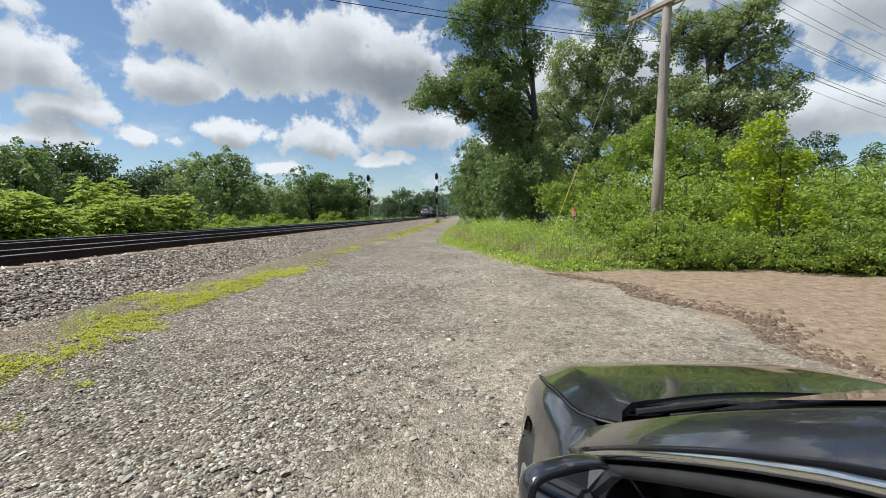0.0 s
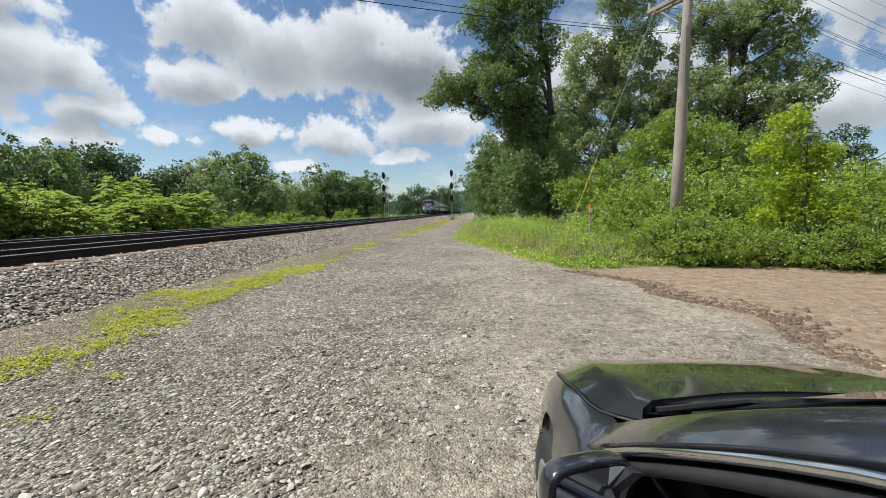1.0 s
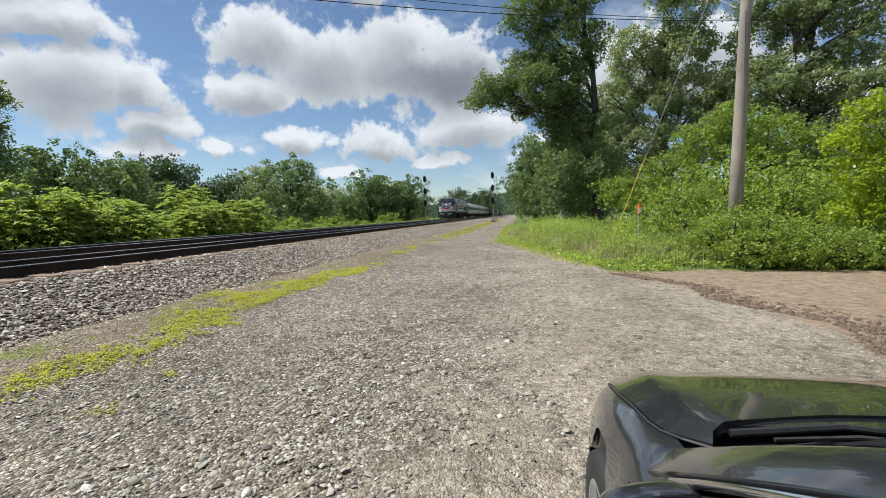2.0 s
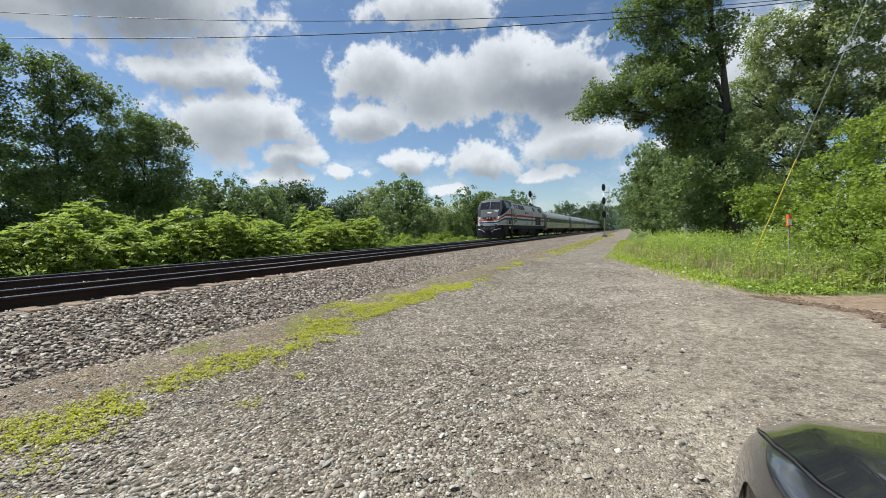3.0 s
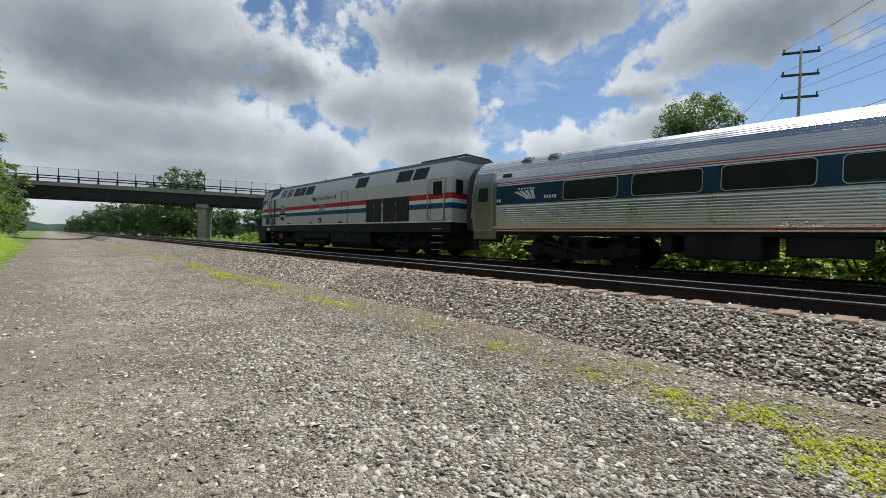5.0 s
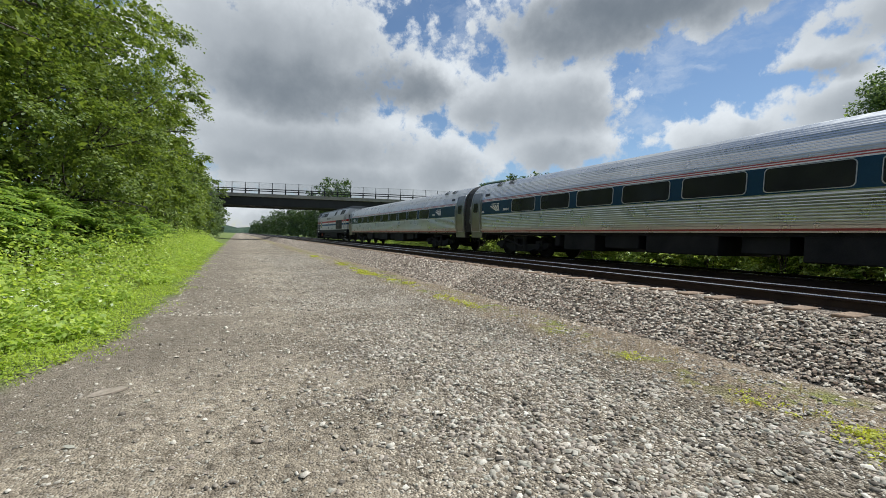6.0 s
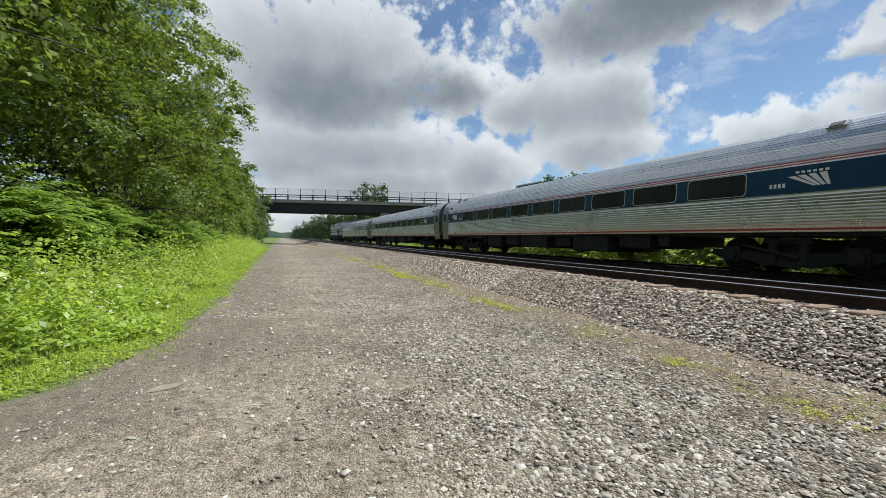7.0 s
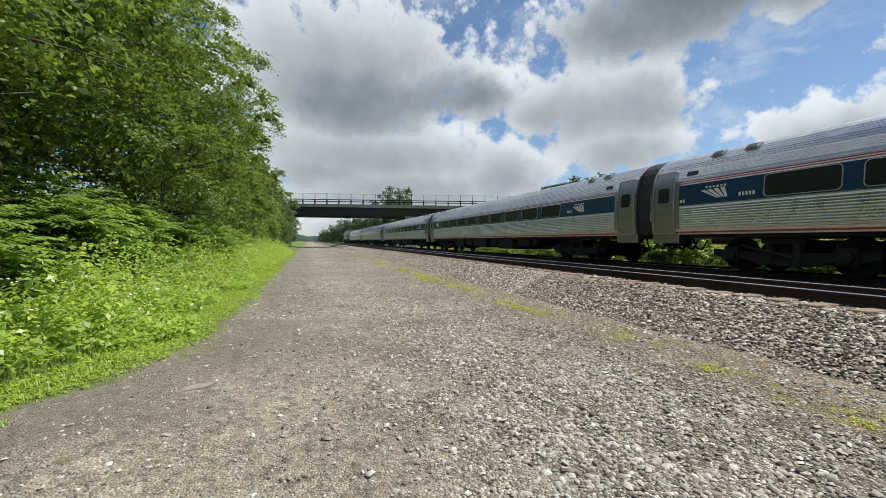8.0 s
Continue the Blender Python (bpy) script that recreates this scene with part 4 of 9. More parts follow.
def make_hedge_shrub(name, seed, height, width, heads, frond, material, label):
    """A rounded sumac: domes covered with whorls of drooping fronds."""
    r = np.random.default_rng(seed)
    rp = random.Random(seed)
    root = empty(name, pose(0, 0, 0), label, "shrub")
    domes = []
    for k in range(6):
        a, d = k * 1.05 + rp.uniform(-0.4, 0.4), (0.0 if k == 0 else width * 0.30)
        h = height * (0.96 if k == 0 else rp.uniform(0.58, 0.95))
        domes.append((d * math.cos(a), d * math.sin(a), h, width * rp.uniform(0.22, 0.30)))
    bm = bmesh.new()
    for x, y, h, w in domes:
        for _ in range(2):
            tube(bm, limb_path(rp, (x * 0.4, y * 0.4, -0.1), (x + rp.uniform(-0.5, 0.5) * w, y + rp.uniform(-0.5, 0.5) * w, h * rp.uniform(0.7, 0.9)), 0.05, 4), [0.04, 0.032, 0.024, 0.014], 4)
    part("stem", bm, BARK, root)
    D = np.array(domes)[r.integers(0, 6, heads)]
    d = r.normal(0, 1, (heads, 3))
    d /= np.linalg.norm(d, axis=1)[:, None]
    d[:, 2] = np.where(d[:, 2] < -0.55, -d[:, 2], d[:, 2])
    lump = 0.78 + 0.30 * r.random(heads)
    c = np.stack([D[:, 0] + d[:, 0] * D[:, 3] * lump, D[:, 1] + d[:, 1] * D[:, 3] * lump, D[:, 2] * (0.52 + 0.47 * d[:, 2] * lump)], -1)
    per = 9
    H, out = np.repeat(c, per, 0), np.repeat(d, per, 0)
    n = len(H)
    a = np.tile(np.arange(per) * 6.283 / per, heads) + r.uniform(-0.4, 0.4, n)
    t = np.stack([np.cos(a), np.sin(a), r.uniform(-0.15, 0.7, n)], -1) + out * 0.55
    t /= np.linalg.norm(t, axis=1)[:, None]
    L = (frond * r.uniform(0.6, 1.15, n))[:, None]
    b = np.stack([-t[:, 1], t[:, 0], r.uniform(-0.25, 0.25, n)], -1)
    mid = H + t * L * 0.45
    w = L * 0.235
    tip = H + t * L - np.array([0, 0, 1.0]) * L * r.uniform(0.2, 0.55, (n, 1))
    v = np.stack([H, mid - b * w, tip, mid + b * w], 1).reshape(-1, 3)
    ob = new("foliage", mesh_from_arrays("foliage", v, quads=np.arange(4 * n).reshape(-1, 4), material=material))
    ob.parent = root
    return root


def shaped(seed, rows, depth=1.6):
    """Lobes from rows of across, height, half width and half height."""
    r = random.Random(seed)
    return [(u, r.uniform(-depth, depth), z, w, w * 0.9, h) for u, z, w, h in rows]


def shaped_tree(name, seed, bearing, dist, rows, material, trunk_r, label, leaf=0.26, spread=0.6, dens=2.0, per=55, bare=0.2, stems=1, depth=1.6, group="", lean=0.0, category="tree"):
    lobes = shaped(seed, rows, depth)
    height = max(l[2] + l[5] for l in lobes)
    clumps = int(1.75 * dens * sum(math.pi * l[3] * l[5] for l in lobes))
    t = make_tree(name, seed, height, lobes, clumps, int(per * 1.5), spread * 1.05, leaf * 0.82, material, trunk_r, label, bare, category, stems, lean)
    put(t, [polar(bearing, dist, bearing)], group)
    return t


def make_bush(name, seed, height, width, clumps, per, leaf, material, label, spread=0.16):
    r = np.random.default_rng(seed)
    rp = random.Random(seed)
    root = empty(name, pose(0, 0, 0), label, "bush")
    n = 6
    lobes = []
    for k in range(n):
        a = k * 1.05 + rp.uniform(-0.3, 0.3)
        d = width * 0.28 * (0 if k == 0 else 1)
        hz = height * (0.55 if k == 0 else rp.uniform(0.3, 0.5))
        lobes.append((d * math.cos(a), d * math.sin(a), hz, width * 0.3, width * 0.3, hz * 0.85))
    bm = bmesh.new()
    for l in lobes:
        tube(bm, limb_path(rp, (l[0] * 0.3, l[1] * 0.3, -0.1), (l[0], l[1], l[2]), 0.08, 4), [0.05, 0.04, 0.03, 0.015], 5)
        for _ in range(3):
            tube(bm, limb_path(rp, (l[0] * 0.6, l[1] * 0.6, l[2] * 0.6), (l[0] + rp.uniform(-1, 1) * l[3], l[1] + rp.uniform(-1, 1) * l[4], l[2] + rp.uniform(0, 1) * l[5]), 0.08, 4), [0.025, 0.02, 0.014, 0.008], 4)
    part("stem", bm, BARK, root)
    pts = crown_points(r, lobes, clumps, per, spread)
    pts = pts[pts[:, 2] > 0.05]
    v, q = leaf_cards(r, pts, leaf)
    ob = new("foliage", mesh_from_arrays("foliage", v, quads=q, material=material))
    ob.parent = root
    return root


def put(kind, places, group=""):
    """Copies of a plant: x, y, turn, scale. The first place takes the plant itself."""
    for k, (x, y, turn, s) in enumerate(places):
        z = float(ground_z(x, y)) if abs(x) < 200 else -0.2
        if k == 0:
            s0 = s
            kind.matrix_basis = pose(x, y, z - 0.05, 0, 0, turn) @ Matrix.Scale(s, 4)
        else:
            copy_thing(kind, pose(x, y, z - 0.05, 0, 0, turn) @ Matrix.Scale(s / s0, 4))
    if group:
        for ob in scene.collection.objects:
            if ob.parent is None and ob.get("label") == kind.get("label"):
                ob["group"] = group


def polar(az, d, turn=0.0, s=1.0):
    """A place by bearing (degrees left of +y) and distance from the lot's middle."""
    return (-math.sin(radians(az)) * d, math.cos(radians(az)) * d, turn, s)


def plants():
    # tall open cottonwoods west of the tracks
    tall = "tall cottonwoods west of the tracks"
    cotton = "tall dark green cottonwood with open airy crown behind the shrubs"
    shaped_tree("cottonwood_tree", 21, 81.8, 46, [(-2.8, 18.1, 2.1, 2.3), (-3.9, 15.3, 1.7, 1.4), (-2.5, 13.9, 2.2, 1.8), (-3.5, 10.0, 1.9, 1.2), (-0.8, 8.6, 2.0, 1.9), (-0.4, 6.3, 2.7, 1.6)], LEAF_COTTON, 0.22, cotton, stems=2, group=tall)
    shaped_tree("cottonwood_tree", 22, 78.1, 45, [(-1.3, 21.0, 1.3, 1.3), (-0.9, 18.7, 2.1, 1.6), (-1.2, 15.4, 2.3, 2.2), (-1.0, 12.2, 2.1, 1.9), (-2.0, 8.1, 2.2, 1.9), (-0.2, 5.8, 2.9, 1.6)], LEAF_COTTON, 0.24, cotton, group=tall)
    shaped_tree("cottonwood_tree", 23, 73.4, 47, [(-2.3, 19.9, 1.8, 1.7), (-0.2, 17.8, 2.6, 2.1), (1.5, 17.2, 1.6, 1.7), (-0.3, 14.3, 2.6, 2.0), (-2.2, 10.0, 1.6, 1.1), (0.7, 11.3, 2.3, 1.6), (1.1, 8.1, 2.7, 1.9)], LEAF_COTTON, 0.23, cotton, stems=2, group=tall)
    shaped_tree("cottonwood_tree", 24, 67.3, 46, [(0.0, 16.2, 1.8, 1.3), (-0.3, 13.7, 2.1, 1.6), (2.6, 14.4, 1.5, 1.6), (-0.1, 10.1, 2.7, 2.1), (2.5, 9.3, 2.4, 2.4), (0.5, 6.5, 3.2, 2.0)], LEAF_COTTON, 0.2, cotton, group=tall, dens=2.3)
    shaped_tree("cottonwood_tree", 25, 59.9, 48, [(-1.1, 11.9, 2.4, 2.3), (1.6, 11.3, 2.3, 2.6), (-2.4, 8.4, 2.4, 2.5), (0.8, 7.1, 2.8, 1.8), (0.0, 4.5, 3.4, 1.8)], LEAF_COTTON, 0.2, "dense rounded cottonwood at the end of its group", group=tall, dens=3.0)
    shaped_tree("cottonwood_tree", 26, 105.2, 44, [(-0.2, 13.5, 2.2, 1.8), (-1.9, 11.8, 1.5, 1.1), (1.3, 11.4, 2.0, 2.0), (-1.0, 9.6, 2.3, 1.5), (1.8, 8.5, 2.0, 1.9), (0.4, 6.5, 2.2, 1.3), (1.0, 4.0, 2.0, 1.5)], LEAF_COTTON, 0.2, "single dark cottonwood standing over the shrubs", dens=2.8)
    # big trees north-east of the lot
    shaped_tree("big_cottonwood_tree", 31, -10.3, 34, [(-2.1, 17.1, 2.5, 1.7), (-5.0, 16.0, 1.7, 1.4), (-2.3, 13.6, 2.7, 1.8), (-5.5, 13.0, 1.6, 1.3), (-7.6, 11.6, 1.4, 0.7), (-9.0, 10.5, 1.0, 0.6), (-3.4, 10.9, 2.6, 1.8), (-1.8, 7.9, 2.3, 2.0), (-0.7, 4.7, 2.1, 1.8), (-1.1, 2.3, 2.2, 1.4), (-5.9, 9.7, 0.9, 0.7), (-7.0, 10.6, 1.2, 0.8), (-8.2, 11.2, 1.1, 0.8), (-4.4, 12.0, 1.7, 1.3), (-3.0, 9.2, 2.0, 1.4), (-1.9, 19.9, 2.1, 1.6), (-1.2, 22.1, 1.5, 1.2)], LEAF_COTTON, 0.45, "big dark cottonwood with a bough over the gravel road", 0.22, 0.5, 3.9, 60, 0.12, lean=-0.04)
    back = "cottonwoods behind the roadside bushes"
    grey = "tall grey-green cottonwood rising behind the roadside bushes"
    shaped_tree("cottonwood_tree", 32, -17.5, 42, [(0.1, 19.9, 1.8, 1.6), (1.4, 17.4, 2.4, 1.8), (-2.8, 15.9, 1.9, 1.8), (-2.3, 13.3, 2.4, 2.1), (1.2, 14.4, 2.6, 2.0), (-1.2, 10.1, 2.9, 2.3), (-2.7, 6.4, 2.6, 2.5), (2.0, 10.8, 2.3, 2.0), (0.1, 21.8, 1.5, 1.0), (1.0, 7.0, 3.0, 2.0), (-2.0, 3.5, 3.0, 2.0), (3.5, 7.5, 2.0, 2.4), (4.7, 11.2, 1.9, 1.8), (-4.0, 11.0, 1.5, 1.8), (-4.4, 8.0, 1.9, 2.2)], LEAF_GREY, 0.34, grey, 0.24, 0.5, 2.6, 58, 0.15, group=back)
    shaped_tree("cottonwood_tree", 33, -30.4, 42, [(-1.2, 16.4, 2.0, 1.5), (0.4, 15.5, 2.1, 1.7), (-3.4, 14.6, 2.0, 1.9), (2.5, 16.7, 1.0, 1.1), (3.4, 14.4, 1.2, 1.4), (2.3, 12.6, 1.8, 1.7), (-0.7, 12.3, 2.1, 1.8), (-2.7, 10.7, 2.3, 2.0), (4.2, 11.4, 1.0, 1.0), (5.4, 10.9, 0.8, 0.7), (2.9, 9.3, 1.6, 1.5), (0.8, 8.6, 2.1, 1.6), (4.5, 9.7, 1.0, 0.8), (3.6, 8.0, 1.0, 0.8), (1.0, 17.0, 1.3, 1.1), (-4.0, 8.0, 2.4, 2.2), (-1.0, 6.2, 3.0, 2.2), (2.4, 6.0, 2.4, 2.2), (-3.4, 17.3, 1.2, 1.3), (-5.4, 10.0, 1.8, 2.0), (0.2, 10.4, 2.2, 1.8)], LEAF_GREY, 0.34, grey, 0.24, 0.48, 2.6, 58, 0.15, stems=2, group=back)
    shaped_tree("cottonwood_tree", 34, -40, 44, [(-0.7, 6.4, 1.0, 1.3), (-0.3, 4.8, 1.3, 1.3), (2.6, 4.6, 1.0, 1.0), (2.5, 5.6, 0.6, 0.7), (0.8, 3.0, 2.0, 1.2)], LEAF_COTTON, 0.12, "small slender tree behind the far bushes", 0.2, 0.4, 3.5, 40, 0.1, depth=0.8, group=back)
    shaped_tree("locust_tree", 35, -25.4, 23, [(-0.4, 5.4, 1.3, 0.7), (-1.7, 4.6, 1.2, 0.9), (1.1, 4.4, 1.2, 0.9), (-2.9, 3.3, 1.5, 1.0), (-4.7, 2.4, 1.4, 0.8), (2.5, 4.1, 0.8, 0.8), (-0.6, 3.3, 1.8, 1.1), (1.8, 2.7, 1.4, 1.1), (2.9, 2.8, 0.9, 1.0), (-2.0, 1.8, 2.4, 1.0), (0.8, 1.6, 2.4, 1.0)], LEAF_BUSH, 0.12, "light green spreading locust by the utility pole", 0.15, 0.3, 6.0, 38, 0.08, depth=1.0)
    shaped_tree("yellow_sapling", 36, -36.1, 15.2, [(-0.3, 3.9, 0.4, 0.4), (-0.7, 3.1, 0.5, 0.5), (0.2, 2.9, 0.4, 0.5), (-0.3, 2.2, 0.7, 0.5), (0.5, 1.6, 0.5, 0.4), (-0.6, 1.4, 0.5, 0.3)], LEAF_YELLOW, 0.05, "yellow-green sapling glowing in the sun among bushes", 0.12, 0.2, 26.0, 24, 0.05, depth=0.4)
    # far round trees
    e = make_tree("round_tree", 41, 12, lobes_for(5, 12, 9.5, 0.0, 13), 420, 17, 0.8, 0.46, LEAF_DARK, 0.25, "round dark green tree in the far tree line", 0.1, twigs=1)
    light = make_tree("round_tree", 44, 12, lobes_for(15, 12, 8.0, 0.0, 13), 420, 17, 0.75, 0.46, LEAF_GREY, 0.25, "light green tree standing in the far tree line", 0.1, twigs=1)
    far, pale = [], []
    rr = random.Random(9)
    for az in [x * 1.9 + rr.uniform(-0.8, 0.8) for x in range(8, 31)]:
        (pale if az < 34 else far).append(polar(az, rr.uniform(120, 165), rr.uniform(0, 360), rr.uniform(0.95, 1.45)))
    for az in (5.5, 4.0, 10.0, 13.2, 16.0, 19.2, 8.0):
        far.append(polar(az, rr.uniform(150, 210), rr.uniform(0, 360), rr.uniform(0.7, 1.05)))
    for k in range(26):
        az = 59 + k * 2.5 + rr.uniform(-0.9, 0.9)
        far.append(polar(az, rr.uniform(85, 125), rr.uniform(0, 360), rr.uniform(0.95, 1.3) * (1.0 if az < 92 else 0.72)))
    far += [polar(84, 75, 10, 0.98), polar(87.5, 72, 80, 1.05), polar(90.5, 75, 150, 1.12), polar(93.5, 76, 220, 1.12), polar(96.5, 78, 300, 1.1), polar(99.5, 80, 40, 0.95), polar(81, 80, 70, 0.9)]
    put(e, far, "far tree line north-west")
    put(light, pale, "light trees in the far tree line")
    f = make_tree("round_tree", 42, 11.5, lobes_for(6, 11.5, 9.0, 0.0, 13), 280, 24, 0.7, 0.48, LEAF_COTTON, 0.3, "broad green tree standing free in the shrub field", 0.1, twigs=1)
    put(f, [polar(30.0, 80, 0, 1.08), polar(20.0, 95, 90, 1.0), polar(14.9, 102, 190, 0.93), polar(17.5, 98, 30, 0.8), polar(23.5, 90, 300, 0.55), polar(48, 90, 20, 1.1), polar(53, 85, 300, 1.15), polar(114, 75, 10, 0.75), polar(118, 80, 100, 0.9), polar(101, 70, 60, 0.8), polar(92, 80, 160, 0.95), polar(98, 75, 210, 0.85)], "free-standing trees in the shrub field")
    put(make_tree("round_tree", 43, 12, lobes_for(8, 12, 9.0, 0.0, 13), 320, 22, 0.8, 0.56, LEAF_DARK, 0.28, "leafy green tree by the far bridge", 0.1, twigs=1),
        [polar(143, 85, 0, 1.12), polar(139.5, 80, 90, 1.05), polar(147, 92, 200, 1.0), polar(135, 90, 10, 0.8), polar(151.5, 150, 0, 1.2), polar(156, 160, 30, 1.1), polar(160, 170, 60, 1.0), polar(163.5, 180, 90, 1.0), polar(166.5, 200, 90, 1.0), polar(168.5, 215, 150, 1.2), polar(170.3, 230, 10, 1.35), polar(172.0, 245, 40, 1.4), polar(173.6, 262, 70, 1.4), polar(175.2, 285, 120, 1.2), polar(176.6, 310, 200, 1.0), polar(177.8, 340, 20, 0.8), polar(168.3, 190, 20, 2.0), polar(130, 110, 20, 1.0), polar(125, 120, 60, 1.0), polar(120, 115, 120, 0.95), polar(104, 130, 40, 2.3), polar(106.5, 132, 90, 2.2)], "trees along the railway by the bridge")
    # tree line along the road to the north
    g = make_tree("roadside_tree", 51, 15, lobes_for(9, 15, 8.5, 0.8, 12), 360, 36, 0.62, 0.38, LEAF_COTTON, 0.3, "dark leafy tree at the edge of the gravel road", 0.08)
    put(g, [(3.0, 74, 0, 0.95), (4.0, 84, 60, 1.0), (4.5, 96, 120, 1.05), (5.0, 110, 200, 1.1), (5.0, 128, 300, 1.1), (7.0, 62, 40, 0.9), (8.5, 50, 90, 0.9), (6.0, 150, 20, 1.1), (7.0, 180, 20, 1.1), (6.5, -100, 20, 0.8), (8.0, -112, 90, 0.85), (7.0, -122, 200, 0.8), (9.0, -135, 300, 0.9), (9.0, 47, 200, 0.62)], "trees along the gravel road north")
    # wall of trees south-east of the road
    h = make_tree("locust_tree", 61, 12.5, lobes_for(12, 12.5, 7.0, 1.2, 13), 4700, 20, 0.55, 0.088, LEAF_WALL, 0.22, "leafy green locust tree leaning over the grass verge", 0.1, spray=(0.5, 13000))
    put(h, [(6.6, -9.5, 0, 1.0), (7.4, -14.5, 80, 1.08), (6.2, -19.5, 150, 1.0), (9.3, -5.2, 260, 1.15), (9.5, -11, 40, 1.2)], "trees leaning over the verge")
    i = make_tree("locust_tree", 62, 12, lobes_for(13, 12, 7.0, 0.8, 12), 1150, 16, 0.7, 0.19, LEAF_WALL, 0.22, "green roadside tree in the row toward the bridge", 0.1, spray=(0.5, 3600, True))
    put(i, [(6.0, -25, 0, 0.95), (6.0, -31, 70, 0.92), (6.2, -38, 140, 0.9), (6.6, -46, 210, 0.92), (7.0, -55, 280, 0.95), (7.2, -65, 20, 1.0), (7.4, -76, 90, 1.0), (8.5, -88, 160, 1.0), (9.0, -125, 30, 1.1), (9.0, -145, 130, 1.1), (9.0, -175, 230, 1.1), (12.0, -7.5, 50, 1.15), (12.5, -13.5, 120, 1.2), (12.4, -2.6, 200, 1.1), (10.8, -20.5, 300, 1.05)], "trees toward the bridge")
    # hedge of sumac west of the far track
    hedge = "bright green sumac shrub with feathery leaves beside the tracks"
    kinds = [make_hedge_shrub("sumac_shrub", 70 + k, (4.0, 3.5, 4.4)[k], (4.2, 3.8, 4.1)[k], (520, 470, 520)[k], 0.36, LEAF_SUMAC, hedge) for k in range(3)]
    places = [[], [], []]
    r = random.Random(17)
    y = -48.0
    k = 0
    while y < 62:
        for dx in (0, 3.4):
            if dx and k % 3 == 0 and r.random() < 0.6:
                k += 1
                continue
            if -9 < y < -3 and dx == 0 and r.random() < 0.5:
                continue
            places[k % 3].append((-17.6 - dx + r.uniform(-0.5, 0.5), y + r.uniform(-0.7, 0.7), r.uniform(0, 360), r.uniform(0.72, 1.02) * (0.92 if dx == 0 else 1.05) * (0.62 if y < -26 else 1.0) * (0.40 if y > 26 else 1.0)))
            k += 1
        y += 2.5
    for kind, pl in zip(kinds, places):
        put(kind, pl, "sumac hedge along the tracks")
    # sumacs under the tree wall in the south
    s = make_sumac("sumac_shrub", 75, 2.6, 3.0, 74, 0.66, LEAF_DEEP, "deep green sumac shrub under the trees by the verge")
    put(s, [(5.3, -8.4, 0, 0.95), (5.0, -11.2, 60, 1.0), (4.8, -14.5, 130, 1.0), (4.7, -18, 200, 0.95), (6.4, -5.8, 90, 0.9), (4.5, -22, 20, 0.9), (4.4, -27, 300, 0.9), (6.8, -7.6, 130, 1.25), (6.2, -12.5, 10, 1.25), (6.0, -16.5, 300, 1.2), (6.9, -10.2, 220, 1.2)], "sumacs under the trees")
    # bushes of the corner north-east
    bush = "leafy green roadside bush in tall weeds"
    b1 = make_bush("bush", 81, 3.6, 4.6, 480, 13, 0.13, LEAF_BUSH, bush)
    put(b1, [polar(-20, 19.5, 0, 0.85), polar(-25, 20, 80, 1.1), polar(-29, 19, 160, 0.95), polar(-33, 25, 30, 1.15), polar(-35, 24, 60, 1.15), polar(-41, 20, 90, 0.85), polar(-45, 21, 10, 0.95), polar(-49, 20, 200, 0.95), polar(-38, 26, 200, 1.2), polar(-44, 27, 100, 1.1), polar(-55, 22, 100, 1.1), polar(-62, 22, 60, 1.1)], "bushes at the corner of the dirt road")
    b3 = make_bush("bush", 83, 1.5, 2.0, 420, 12, 0.07, LEAF_BUSH, "low green bush at the edge of the dirt road", 0.1)
    put(b3, [polar(-31, 15.2, 0, 0.9), polar(-37, 15.5, 90, 1.1), polar(-41.5, 15.5, 180, 1.15), polar(-45, 16, 40, 1.1), polar(-28, 15.6, 250, 0.85), polar(-24, 16.5, 20, 0.8), polar(-49, 16, 40, 1.1), polar(-34, 15.0, 140, 0.7), polar(-22.6, 14.7, 30, 1.0), polar(-24.6, 14.3, 200, 1.15), polar(-26.6, 14.7, 110, 1.1), polar(-29.5, 14.6, 200, 0.85), polar(-19, 15.2, 60, 0.7), polar(-32, 14.5, 320, 0.8), polar(-53, 18, 20, 1.2), polar(-39, 14.9, 20, 0.9), polar(-43.5, 15.4, 250, 0.9)], "low bushes at the dirt road")
    # a few bushes in the west field, and weeds behind the sumac
    put(make_bush("bush", 84, 2.4, 3.4, 170, 9, 0.34, LEAF_BUSH, "green bush in the field beyond the tracks"),
        [(-24 - 9 * rr.random() - k % 3 * 6, -78 + k * 5.2, rr.uniform(0, 360), rr.uniform(0.7, 1.2)) for k in range(40)], "bushes in the west field")


def blades(name, xs, ys, h, w, material, label, seed, lean=0.35):
    """Grass blades of two quads each."""
    r = np.random.default_rng(seed)
    n = len(xs)
    a = r.random(n) * 6.283
    l = lean * h * r.random(n)
    ca, sa = np.cos(a), np.sin(a)
    z0 = ground_z(xs, ys)
    def ring(f, ww, k):
        cx, cy, cz = xs + ca * l * k, ys + sa * l * k, z0 + h * f
        return np.stack([cx - sa * ww, cy + ca * ww, cz], -1), np.stack([cx + sa * ww, cy - ca * ww, cz], -1)
    a0, b0 = ring(-0.05, w, 0)
    a1, b1 = ring(0.6, w * 0.8, 0.5)
    a2, b2 = ring(0.95, w * 0.15, 1.5)
    v = np.stack([a0, b0, b1, a1, b2, a2], 1).reshape(-1, 3)
    i = 6 * np.arange(n)[:, None]
    q = np.stack([i + np.array([0, 1, 2, 3]), i + np.array([3, 2, 4, 5])], 1).reshape(-1, 4)
    return tagged(new(name, mesh_from_arrays(name, v, quads=q, material=material)), label, "grass", kind="stuff")


